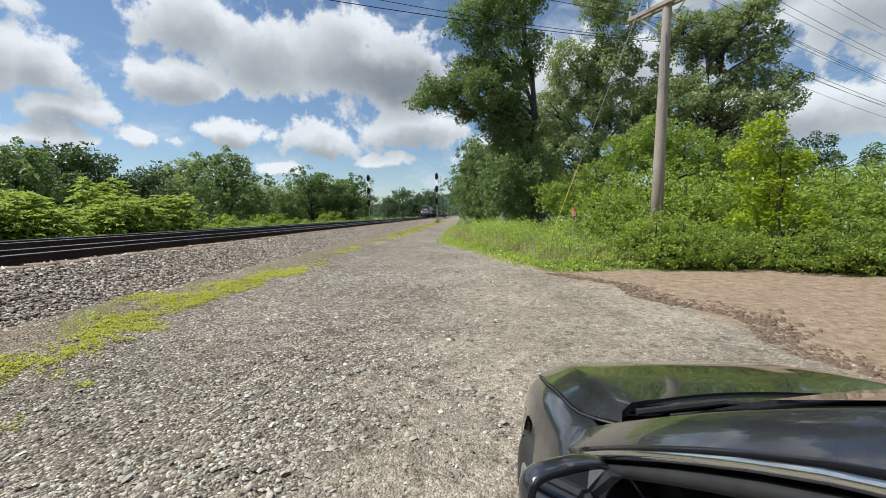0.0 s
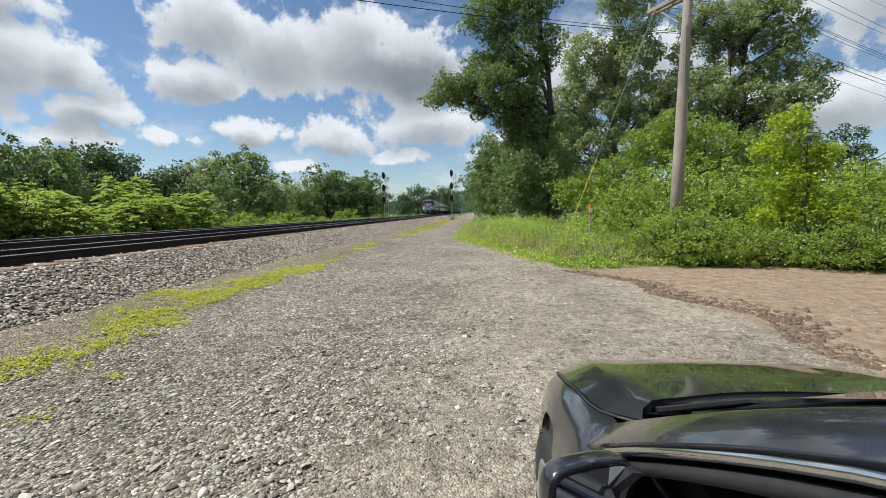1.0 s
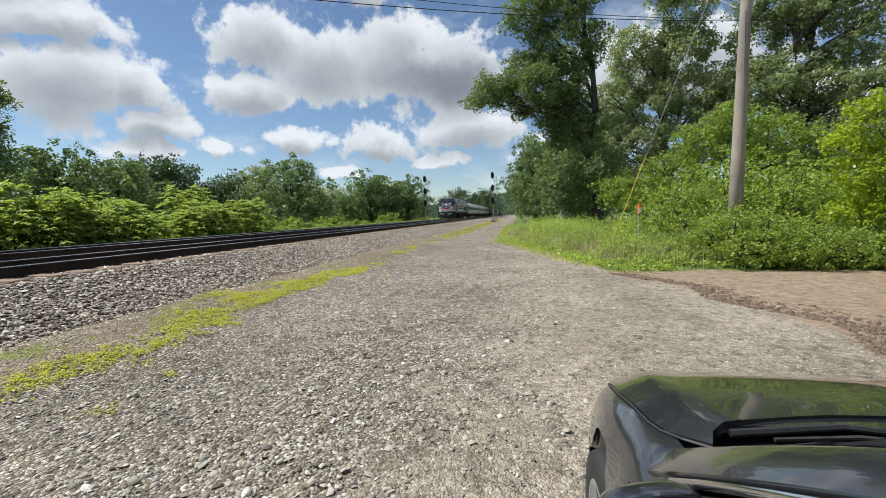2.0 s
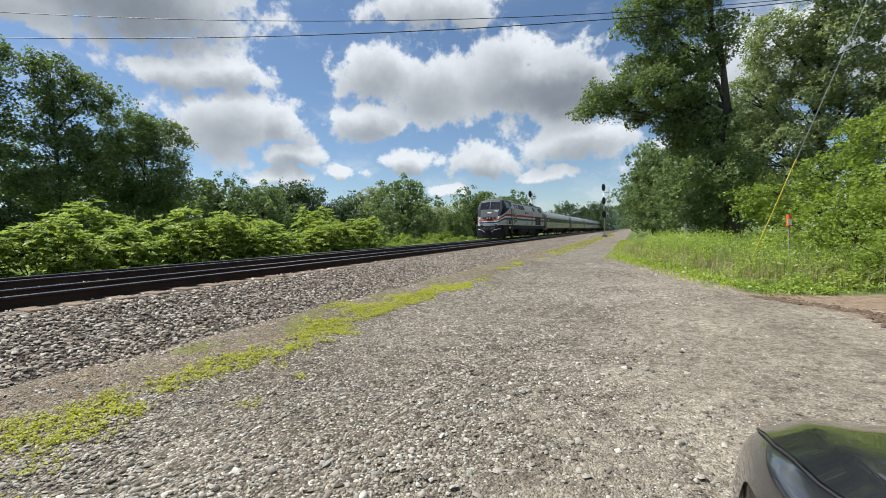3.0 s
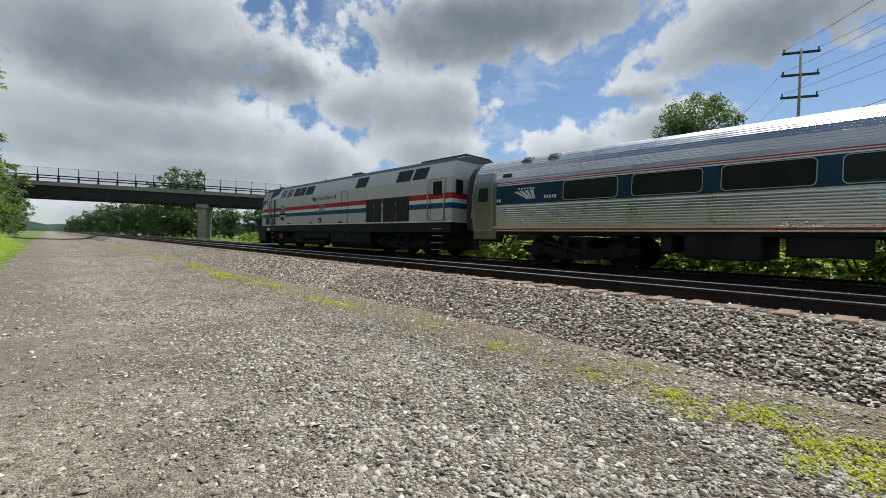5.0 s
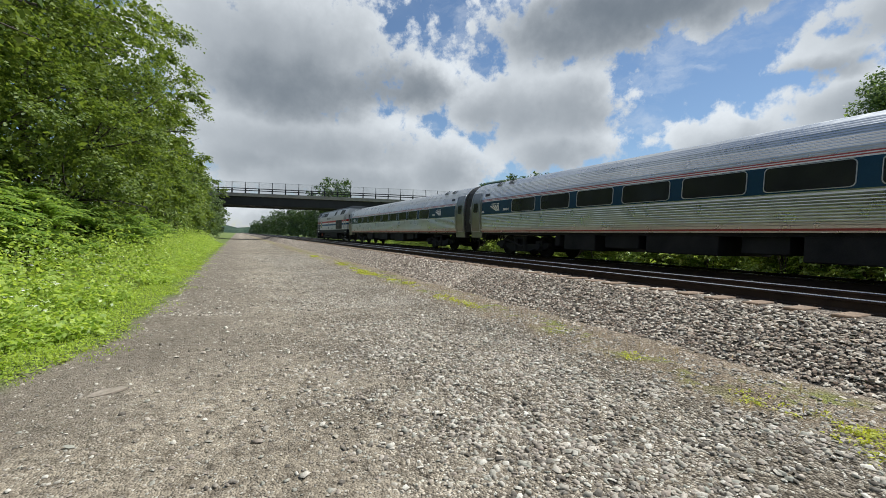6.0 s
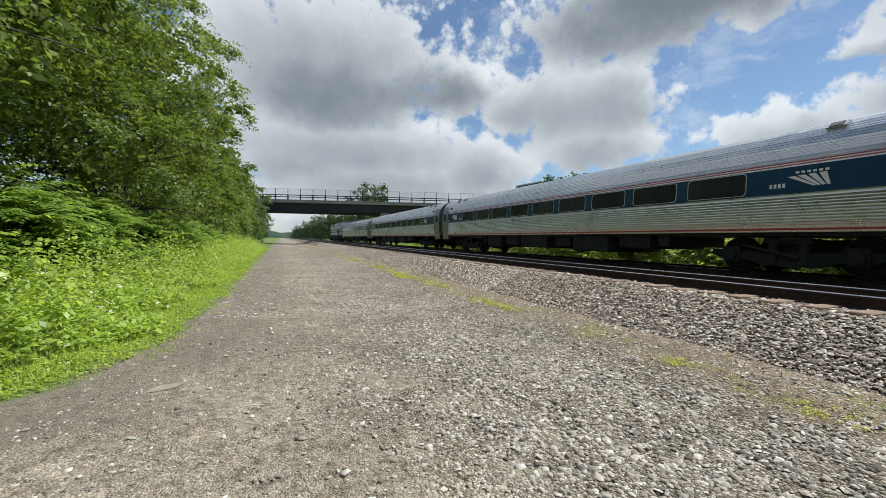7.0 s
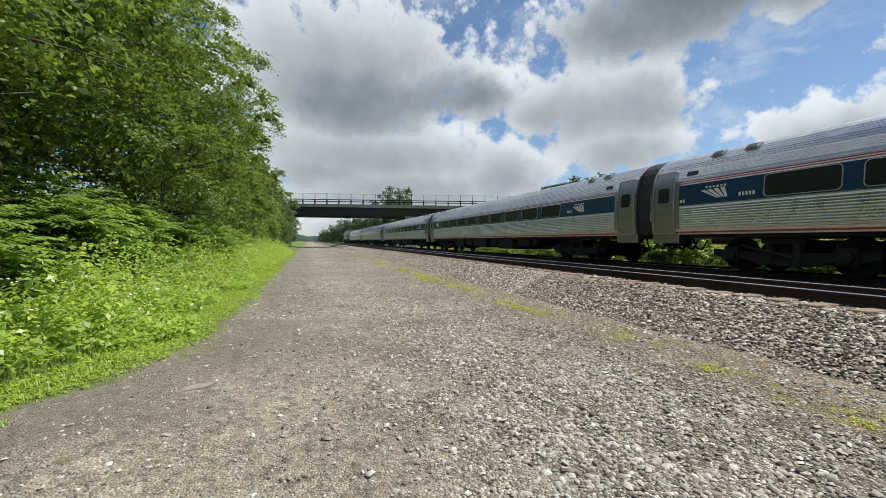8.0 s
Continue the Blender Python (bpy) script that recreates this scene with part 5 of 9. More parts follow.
def weeds(name, xs, ys, h, per, leaf, material, label, seed, spread=0.09, tri=False):
    """Leafy weeds: leaves strewn up each stalk."""
    r = np.random.default_rng(seed)
    n = len(xs)
    f = r.random((n, per)) ** 0.8
    c = np.stack([xs[:, None] + r.normal(0, spread, (n, per)), ys[:, None] + r.normal(0, spread, (n, per)), (ground_z(xs, ys) + 0.02)[:, None] + h[:, None] * f], -1).reshape(-1, 3)
    v, q = leaf_cards(r, c, leaf, 0.9, tri=tri)
    return tagged(new(name, mesh_from_arrays(name, v, quads=q, material=material)), label, "weeds", kind="stuff")


def verges():
    r = np.random.default_rng(101)
    # north corner: tall grass and weeds
    x, y = r.uniform(-2.4, 20, 48000), r.uniform(11, 42, 48000)
    v = verge_north(x, y)
    ok = (v > 0.0) & (r.random(len(x)) < 0.35 + 0.65 * np.exp(-(y - 12) / 9)) & ((v < 9) | (r.random(len(x)) < 0.25))
    x, y, v = x[ok], y[ok], v[ok]
    blades("grass", x, y, (0.08 + 0.72 * sstep(v, 0.1, 1.6)) * r.uniform(0.4, 1.25, len(x)), 0.011, GRASS, "tall green roadside grass", 102)
    k = r.choice(len(x), 12500)
    k = k[v[k] > 0.2]
    weeds("weeds", x[k], y[k], (0.15 + 1.0 * sstep(v[k], 0.2, 1.8) * sstep(fbm(x[k], y[k], 0.9, 3), 0.25, 0.7)) * r.uniform(0.6, 1.2, len(k)), 9, 0.085, LEAF_WEED, "leafy green weeds in the roadside grass", 103, tri=True)
    k = np.where((x < 6.5) & (y > 12.5) & (y < 36) & (v > 0.3) & (v < 3.5))[0]
    k = k[: 4200]
    blades("dry_grass", x[k] + 0.05, y[k], 0.35 + 0.4 * r.random(len(k)), 0.006, GRASS_DRY, "reddish dry seed grass at the roadside", 104, 1.1)
    x, y = r.uniform(-3.0, 4.5, 26000), r.uniform(12.5, 60, 26000)
    v = verge_north(x, y)
    ok = (v > -0.5) & (v < 1.3)
    blades("short_grass", x[ok], y[ok], 0.05 + 0.07 * r.random(ok.sum()), 0.012, GRASS_SHORT, "short bright grass at the road's edge", 105)
    n = 16000
    x, y = r.uniform(-3.2, 4.0, n), r.uniform(13, 48, n)
    v = verge_north(x, y)
    ok = (v > -1.0 + 1.6 * (1 - fbm(x, y, 1.5, 4, 2.0))) & (v < 1.0)
    x, y = x[ok], y[ok]
    vv, q = leaf_cards(r, np.stack([x, y, ground_z(x, y) + 0.01 + 0.05 * r.random(len(x))], -1), 0.07, 1.4)
    tagged(new("low_weeds", mesh_from_arrays("low_weeds", vv, quads=q, material=GRASS_LOW)), "low yellow-green weeds at the edge of the tall grass", "weeds", kind="stuff")
    # strip between gravel and ballast towards the signals
    x, y = r.uniform(-5.4, -2.2, 6000), r.uniform(26, 110, 6000)
    ok = r.random(len(x)) < sstep(np.sin(x * 1.1 + 1.2) * 0.5 + 0.5, 0.3, 0.9)
    blades("short_grass", x[ok], y[ok], 0.05 + 0.09 * r.random(ok.sum()), 0.022, GRASS_LOW, "short grass between road and ballast", 106)
    # south verge
    x, y = r.uniform(0.5, 5.6, 95000), -4 - 60 * r.random(95000) ** 1.9
    v = verge_south(x, y)
    ok = v > 0.22 * np.sin(y * 1.9) + 0.16 * np.sin(y * 4.3 + 3 * x) + 0.12 * np.sin(y * 9.1 + 2 * x) - 0.1 + 0.55 * r.random(len(x)) ** 2
    x, y, v = x[ok], y[ok], v[ok]
    hh = (0.035 + 0.06 * sstep(v, 0, 0.6) + 0.42 * sstep(v, 0.7, 2.4)) * r.uniform(0.6, 1.3, len(x))
    low = v < 1.0
    blades("short_grass", x[low], y[low], hh[low] * 0.62, 0.006, GRASS_SHORT, "bright short grass at the edge of the gravel", 107, 1.1)
    blades("grass", x[~low], y[~low], hh[~low], 0.007, GRASS, "taller green grass of the verge", 108, 0.7)
    n = 30000
    cx, cy = r.uniform(0.6, 3.6, n), -4 - 22 * r.random(n) ** 1.7
    cv = verge_south(cx, cy)
    ok = (cv > -0.35 + 0.9 * (1 - fbm(cx, cy, 1.8, 4, 4.0))) & (cv < 1.3)
    cx, cy = cx[ok], cy[ok]
    vv, q = leaf_cards(r, np.stack([cx, cy, ground_z(cx, cy) + 0.01 + 0.04 * r.random(len(cx))], -1), 0.045, 1.6)
    tagged(new("clover", mesh_from_arrays("clover", vv, quads=q, material=GRASS_SHORT)), "low bright green clover at the edge of the gravel", "weeds", kind="stuff")
    k = r.choice(np.where(v > 0.85 + 0.45 * np.sin(y * 1.3) * np.sin(y * 0.37 + 1))[0], 12000)
    lumps = 0.62 + 0.5 * np.sin(x[k] * 2.3 + 1.1 * np.sin(y[k] * 1.1)) * np.sin(y[k] * 1.9 + 0.7) + 0.22 * np.sin(y[k] * 5.3 + x[k] * 3)
    hw = (0.18 + 1.2 * sstep(v[k], 0.7, 2.2)) * np.clip(lumps, 0.3, 1.3) * r.uniform(0.7, 1.25, len(k))
    some = r.random(len(k)) < 0.66
    weeds("weeds", x[k][some], y[k][some], hw[some], 12, 0.075, LEAF_WEED, "leafy weeds and wildflowers under the trees", 109)
    weeds("tall_weeds", x[k][~some], y[k][~some], hw[~some] * 1.25, 12, 0.10, LEAF_WEED, "taller broad-leaved weeds of the verge", 110)
    k = k[(v[k] > 1.0) & (v[k] < 3.2) & (y[k] > -16)][:150]
    c = np.stack([x[k], y[k], ground_z(x[k], y[k]) + 0.35 + 0.5 * sstep(v[k], 0.9, 2.2) + 0.25 * r.random(len(k))], -1)
    c = np.repeat(c, 7, 0) + r.normal(0, 0.025, (len(c) * 7, 3)) * np.array([1, 1, 0.3])
    vv, q = leaf_cards(r, c, 0.04, 2.0)
    tagged(new("white_wildflowers", mesh_from_arrays("white_wildflowers", vv, quads=q, material=WHITE_PAINT)), "small white wildflower heads among the weeds", "wildflowers", kind="stuff")
    # low weeds in the strip beside the ballast
    n = 70000
    x, y = r.uniform(-5.9, -3.3, n), r.uniform(-30, 40, n)
    mid = -4.65 - 0.42 * sstep(-y, 1.5, 4.0) + 0.12 * np.sin(y * 0.6)
    wide = 0.32 + 0.28 * sstep(y, -3.0, 0.5) - 0.18 * sstep(y, 5.5, 9.0)
    band = np.exp(-((x - mid) / wide) ** 2)
    patch = fbm(x, y, 0.55, 3, 3.0) * 0.55 + fbm(x, y, 2.6, 4, 8.0) * 0.45
    thick = 0.42 * band + 1.5 * (patch - 0.5) + 0.15 * sstep(y, -3.5, 1.0) - 0.24 * sstep(y, 10, 17) - 0.14 * np.exp(-((y - 9.2) / 1.1) ** 2)
    ok = r.random(n) < 0.85 * sstep(thick, 0.36, 0.62)
    x, y = x[ok], y[ok]
    per = 11
    size = np.repeat(0.02 + 0.05 * r.random(len(x)), per)
    x, y = np.repeat(x, per), np.repeat(y, per)
    x, y = x + size * r.normal(0, 0.8, len(x)), y + size * r.normal(0, 0.8, len(x))
    c = np.stack([x, y, ground_z(x, y) + 0.008 + 0.03 * r.random(len(x))], -1)
    vv, q = leaf_cards(r, c, 0.03, 1.2, tri=True)
    tagged(new("low_weeds", mesh_from_arrays("low_weeds", vv, quads=q, material=GRASS_LOW)), "low yellow-green weeds creeping over the gravel", "weeds", kind="stuff")
    n = 1500
    x, y = r.normal(-5.25, 0.4, n), r.uniform(-25, 26, n)
    blades("thin_grass", x, y, 0.04 + 0.10 * r.random(n), 0.004, GRASS_DRY, "thin dry grass beside the ballast", 111, 1.2)
    # rank growth at the foot of the hedge
    n = 6000
    x, y = r.uniform(-20, -15.7, n), r.uniform(-60, 75, n)
    weeds("weeds", x, y, 0.3 + 0.7 * r.random(n), 5, 0.2, LEAF_BUSH, "rank weeds at the foot of the sumac hedge", 112, 0.16, True)
    n = 6000
    x, y = r.uniform(-60, -20, n), r.uniform(-120, 110, n)
    weeds("weeds", x, y, 0.3 + 0.8 * r.random(n), 4, 0.35, LEAF_BUSH, "green weeds of the open field", 113, 0.3, True)


plants()
verges()


# ---- the train ----
def loco_paint():
    """Silver-grey paint with red, white and blue bands that dip over the nose, and a dark blue cab."""
    m = Mat("locomotive_paint", 0.38, 0.0, spec=0.5)
    sep = m.n("ShaderNodeSeparateXYZ")
    m.link(m.obj(), sep.inputs[0])
    x, y, z = sep.outputs
    dip = m.math("MULTIPLY", m.math("MAXIMUM", m.math("SUBTRACT", 1.6, y), 0.0), 1.22)
    thick = m.math("MULTIPLY_ADD", dip, -0.27, 1.0)
    mid = m.math("MULTIPLY_ADD", m.math("MULTIPLY", dip, dip), -0.158, 2.19)
    zz = m.math("ADD", m.math("DIVIDE", m.math("SUBTRACT", z, mid), thick), 2.19)
    grime = m.noise(0.7, 5, 0.65)
    streak_v = m.n("ShaderNodeMapping")
    streak_v.inputs["Scale"].default_value = (1, 6, 0.5)
    m.link(m.obj(), streak_v.inputs[0])
    streak = m.noise(2.0, 4, 0.6, streak_v.outputs[0])
    grey = m.ramp(m.math("ADD", m.math("MULTIPLY", grime, 0.5), m.math("MULTIPLY", streak, 0.5)), [(0.3, (0.50, 0.508, 0.506)), (0.7, (0.62, 0.627, 0.62))])
    roof = m.ramp(grime, [(0.3, (0.58, 0.59, 0.60)), (0.7, (0.68, 0.69, 0.70))])
    col = m.mix(m.smooth(z, 3.085, 3.095), grey, roof)
    col = m.mix(m.smooth(z, 3.70, 3.74), col, (0.15, 0.16, 0.175))
    def stripe(c, lo, hi, tone):
        f = m.math("MULTIPLY", m.smooth(zz, lo - 0.004, lo + 0.004), m.smooth(zz, hi + 0.004, hi - 0.004))
        return m.mix(f, c, tone)
    col = stripe(col, 2.265, 2.485, (0.42, 0.030, 0.028))
    col = stripe(col, 2.105, 2.265, (0.80, 0.80, 0.76))
    col = stripe(col, 1.895, 2.105, (0.012, 0.082, 0.18))
    # cab wedge
    curve = m.math("ADD", m.math("MULTIPLY_ADD", y, 0.52, 2.0), m.math("MULTIPLY", m.math("MULTIPLY", y, y), -0.042))
    cab = m.math("MULTIPLY", m.smooth(m.math("SUBTRACT", z, curve), -0.004, 0.004), m.smooth(m.math("SUBTRACT", m.math("MULTIPLY_ADD", z, 0.5, 2.2), y), -0.004, 0.004))
    side = m.smooth(m.math("ABSOLUTE", x), 0.86, 0.90)
    cab = m.math("MULTIPLY", cab, side)
    below = m.smooth(z, 3.84, 3.82)
    col = m.mix(m.math("MULTIPLY", cab, below), col, (0.009, 0.015, 0.035))
    nose = m.math("MULTIPLY", m.smooth(y, 1.75, 1.70), m.math("SUBTRACT", 1.0, side))
    nose = m.math("MULTIPLY", nose, m.smooth(zz, 2.49, 2.50))
    col = m.mix(nose, col, (0.095, 0.098, 0.112))
    col = m.mix(m.smooth(z, 1.418, 1.41), col, (0.78, 0.78, 0.74))
    m.color(col)
    m.rough(m.math("MULTIPLY_ADD", grime, 0.25, 0.38))
    m.bsdf.inputs["Specular IOR Level"].default_value = 0.3
    return m.m


LOCO_PAINT = loco_paint()
LOCO_DARK = mottled("locomotive_frame_black", (0.010, 0.012, 0.016), (0.024, 0.027, 0.035), 0.6, 0.0, 1.0, 0.1, spec=0.2)
LOCO_SILVER = mottled("silver_trim", (0.42, 0.43, 0.44), (0.58, 0.59, 0.60), 0.4, 0.3, 2)
GRILLE = mottled("dark_grille", (0.02, 0.02, 0.022), (0.055, 0.056, 0.06), 0.6, 0.2, 4)
GLASS_DARK = mottled("tinted_glass", (0.014, 0.016, 0.019), (0.028, 0.030, 0.034), 0.09, 0, 1)
STAINLESS = mottled("fluted_stainless_steel", (0.52, 0.52, 0.51), (0.66, 0.66, 0.645), 0.30, 1.0, 0.6, 0.0, 3.0)
DOOR_STEEL = mottled("brushed_door_steel", (0.24, 0.232, 0.212), (0.36, 0.35, 0.325), 0.4, 1.0, 0.9)
COACH_BLUE = mottled("coach_blue_band", (0.012, 0.044, 0.088), (0.018, 0.058, 0.112), 0.2, 0, 1)
COACH_RED = mottled("coach_red_stripe", (0.28, 0.035, 0.032), (0.40, 0.06, 0.05), 0.35, 0, 2)
COACH_WHITE = mottled("coach_white_stripe", (0.66, 0.66, 0.65), (0.78, 0.78, 0.77), 0.35, 0, 2)
LAMP_GLASS = mottled("lamp_glass", (0.65, 0.65, 0.62), (0.8, 0.8, 0.76), 0.15, 0, 3)
BADGE_GOLD = mottled("badge_gold", (0.45, 0.38, 0.14), (0.58, 0.50, 0.22), 0.4, 0, 3)
BADGE_SKY = mottled("badge_pale_blue", (0.45, 0.58, 0.62), (0.60, 0.70, 0.72), 0.4, 0, 3)
BADGE_GREEN = mottled("badge_green", (0.03, 0.10, 0.06), (0.05, 0.15, 0.08), 0.4, 0, 3)
BRAKE_RED = mottled("faded_red_box", (0.25, 0.045, 0.03), (0.36, 0.08, 0.05), 0.6, 0, 3)


def lettering(text, size, material, parent, m, name="lettering", spread=0.0):
    """Painted letters out of the built-in font, as a thin mesh."""
    cu = bpy.data.curves.new(name, "FONT")
    cu.body, cu.size, cu.align_x, cu.align_y = text, size, "CENTER", "CENTER"
    cu.offset, cu.extrude, cu.resolution_u = spread, 0.001, 2
    tmp = bpy.data.objects.new("tmp", cu)
    scene.collection.objects.link(tmp)
    dg = bpy.context.evaluated_depsgraph_get()
    me = bpy.data.meshes.new_from_object(tmp.evaluated_get(dg))
    bpy.data.objects.remove(tmp)
    bpy.data.curves.remove(cu)
    me.materials.clear()
    me.materials.append(material)
    ob = new(name, me)
    ob.parent = parent
    ob.matrix_basis = m
    return ob


def on_side(x, y, z):
    """Pose of a flat thing on a wall that faces +x, reading towards +y."""
    return Matrix.Translation((x, y, z)) @ Euler((radians(90), 0, radians(90))).to_matrix().to_4x4()


def flat(bm, pts, t=0.004, mi=0):
    """A thin plate over an outline in the x-y plane, facing +z."""
    a = [bm.verts.new((x, y, t)) for x, y in pts]
    b = [bm.verts.new((x, y, 0)) for x, y in pts]
    bm.faces.new(a).material_index = mi
    n = len(pts)
    for k in range(n):
        bm.faces.new((b[k], b[(k + 1) % n], a[(k + 1) % n], a[k])).material_index = mi


def side_part(name, parent, material, y0, y1, z0, z1, x=1.52, t=0.02, side=1, label="", bevel=0.0):
    bm = bmesh.new()
    xa, xb = (x - 0.02, x + t) if side > 0 else (-x - t, -x + 0.02)
    box(bm, xa, xb, y0, y1, z0, z1, bevel)
    return part(name, bm, material, parent, label)


def wheel_mesh(r):
    bm = bmesh.new()
    pts = [(-0.07, 0.12), (-0.07, r * 0.35), (-0.03, r * 0.42), (-0.03, r * 0.82), (-0.065, r * 0.86), (-0.065, r), (0.05, r * 1.0), (0.05, r * 1.05), (0.075, r * 1.05), (0.075, 0.12)]
    n = 28
    rings = []
    for k in range(n):
        a = 2 * math.pi * k / n
        rings.append([bm.verts.new((px, pr * math.cos(a), pr * math.sin(a))) for px, pr in pts])
    for k in range(n):
        u, v = rings[k], rings[(k + 1) % n]
        for j in range(len(pts) - 1):
            bm.faces.new((u[j], u[j + 1], v[j + 1], v[j]))
    me = bpy.data.meshes.new("wheel")
    bm.to_mesh(me)
    bm.free()
    me.materials.append(UNDERFRAME)
    return me


def make_truck(parent, y, r, base, wheel, frame_x=1.05, label="black four-wheeled truck"):
    """A four-wheeled truck with side frames, springs, axle boxes and its wheels."""
    bm = bmesh.new()
    for s in (-1, 1):
        x0, x1 = (frame_x - 0.09, frame_x + 0.09) if s > 0 else (-frame_x - 0.09, -frame_x + 0.09)
        pr = [(-base / 2 - 0.55, r + 0.14), (-base / 2 - 0.55, r - 0.02), (-base / 2 - 0.2, r - 0.14), (-base / 2 + 0.3, r - 0.12), (-0.55, r - 0.26), (0.55, r - 0.26), (base / 2 - 0.3, r - 0.12), (base / 2 + 0.2, r - 0.14), (base / 2 + 0.55, r - 0.02), (base / 2 + 0.55, r + 0.14), (0.6, r + 0.08), (-0.6, r + 0.08)]
        a = [bm.verts.new((x0, py, pz)) for py, pz in pr]
        b = [bm.verts.new((x1, py, pz)) for py, pz in pr]
        bm.faces.new(a)
        bm.faces.new(b[::-1])
        for k in range(len(pr)):
            bm.faces.new((a[k], b[k], b[(k + 1) % len(pr)], a[(k + 1) % len(pr)]))
        for wy in (-base / 2, base / 2):
            rod(bm, (s * (frame_x + 0.02), wy, r), (s * (frame_x + 0.2), wy, r), 0.15, 10)
            box(bm, min(s * (frame_x - 0.1), s * (frame_x + 0.13)), max(s * (frame_x - 0.1), s * (frame_x + 0.13)), wy - 0.2, wy + 0.2, r - 0.19, r + 0.22)
        for wy in (-0.32, 0.32):
            rod(bm, (s * (frame_x + 0.06), wy, r - 0.22), (s * (frame_x + 0.06), wy, r + 0.36), 0.11, 8)
        rod(bm, (s * (frame_x + 0.16), -base / 2 + 0.3, r + 0.25), (s * (frame_x + 0.16), 0.25, r - 0.05), 0.04, 6)
        box(bm, min(s * 0.8, s * 1.2), max(s * 0.8, s * 1.2), -0.5, 0.5, r + 0.3, r + 0.42)
    box(bm, -1.0, 1.0, -0.28, 0.28, r - 0.1, r + 0.35)
    for wy in (-base / 2, base / 2):
        rod(bm, (-0.95, wy, r), (0.95, wy, r), 0.09, 8)
    ob = part("truck", bm, UNDERFRAME, parent, label)
    ob.location = (0, y, 0)
    for wy in (-base / 2, base / 2):
        for s in (-1, 1):
            w = new("wheel", wheel)
            w.parent = ob
            w.location = (s * 0.76, wy, r)
            w.rotation_euler = (0, 0, 0 if s < 0 else math.pi)
    return ob


def nose_top(y):
    """Height of the sloping nose along the middle."""
    return float(np.interp(y, [-0.08, 0.0, 0.3, 0.6, 0.9, 1.12, 1.35, 1.6, 2.0], [1.80, 1.95, 2.47, 2.96, 3.42, 3.70, 3.88, 3.98, 4.3]))


def loco_section(y):
    """Half outline of the locomotive's shell at y, from the sill up to the middle of the roof."""
    full = [(1.52, 1.36), (1.52, 1.75), (1.52, 2.2), (1.52, 2.65), (1.52, 3.09), (1.40, 3.36), (1.28, 3.63), (1.15, 3.86), (0.8, 3.97), (0.4, 4.01), (0.0, 4.02)]
    f = min(1.0, max(0.0, (y + 0.08) / 2.3))
    w = 0.62 + 0.38 * (1 - (1 - f) ** 2.2)
    zt = nose_top(y)
    out = []
    for x, z in full:
        xx = x * w
        if z > zt:
            z = zt - 0.10 * (abs(xx) / 1.0) ** 2 * 0.6
        out.append((xx, z))
    return out


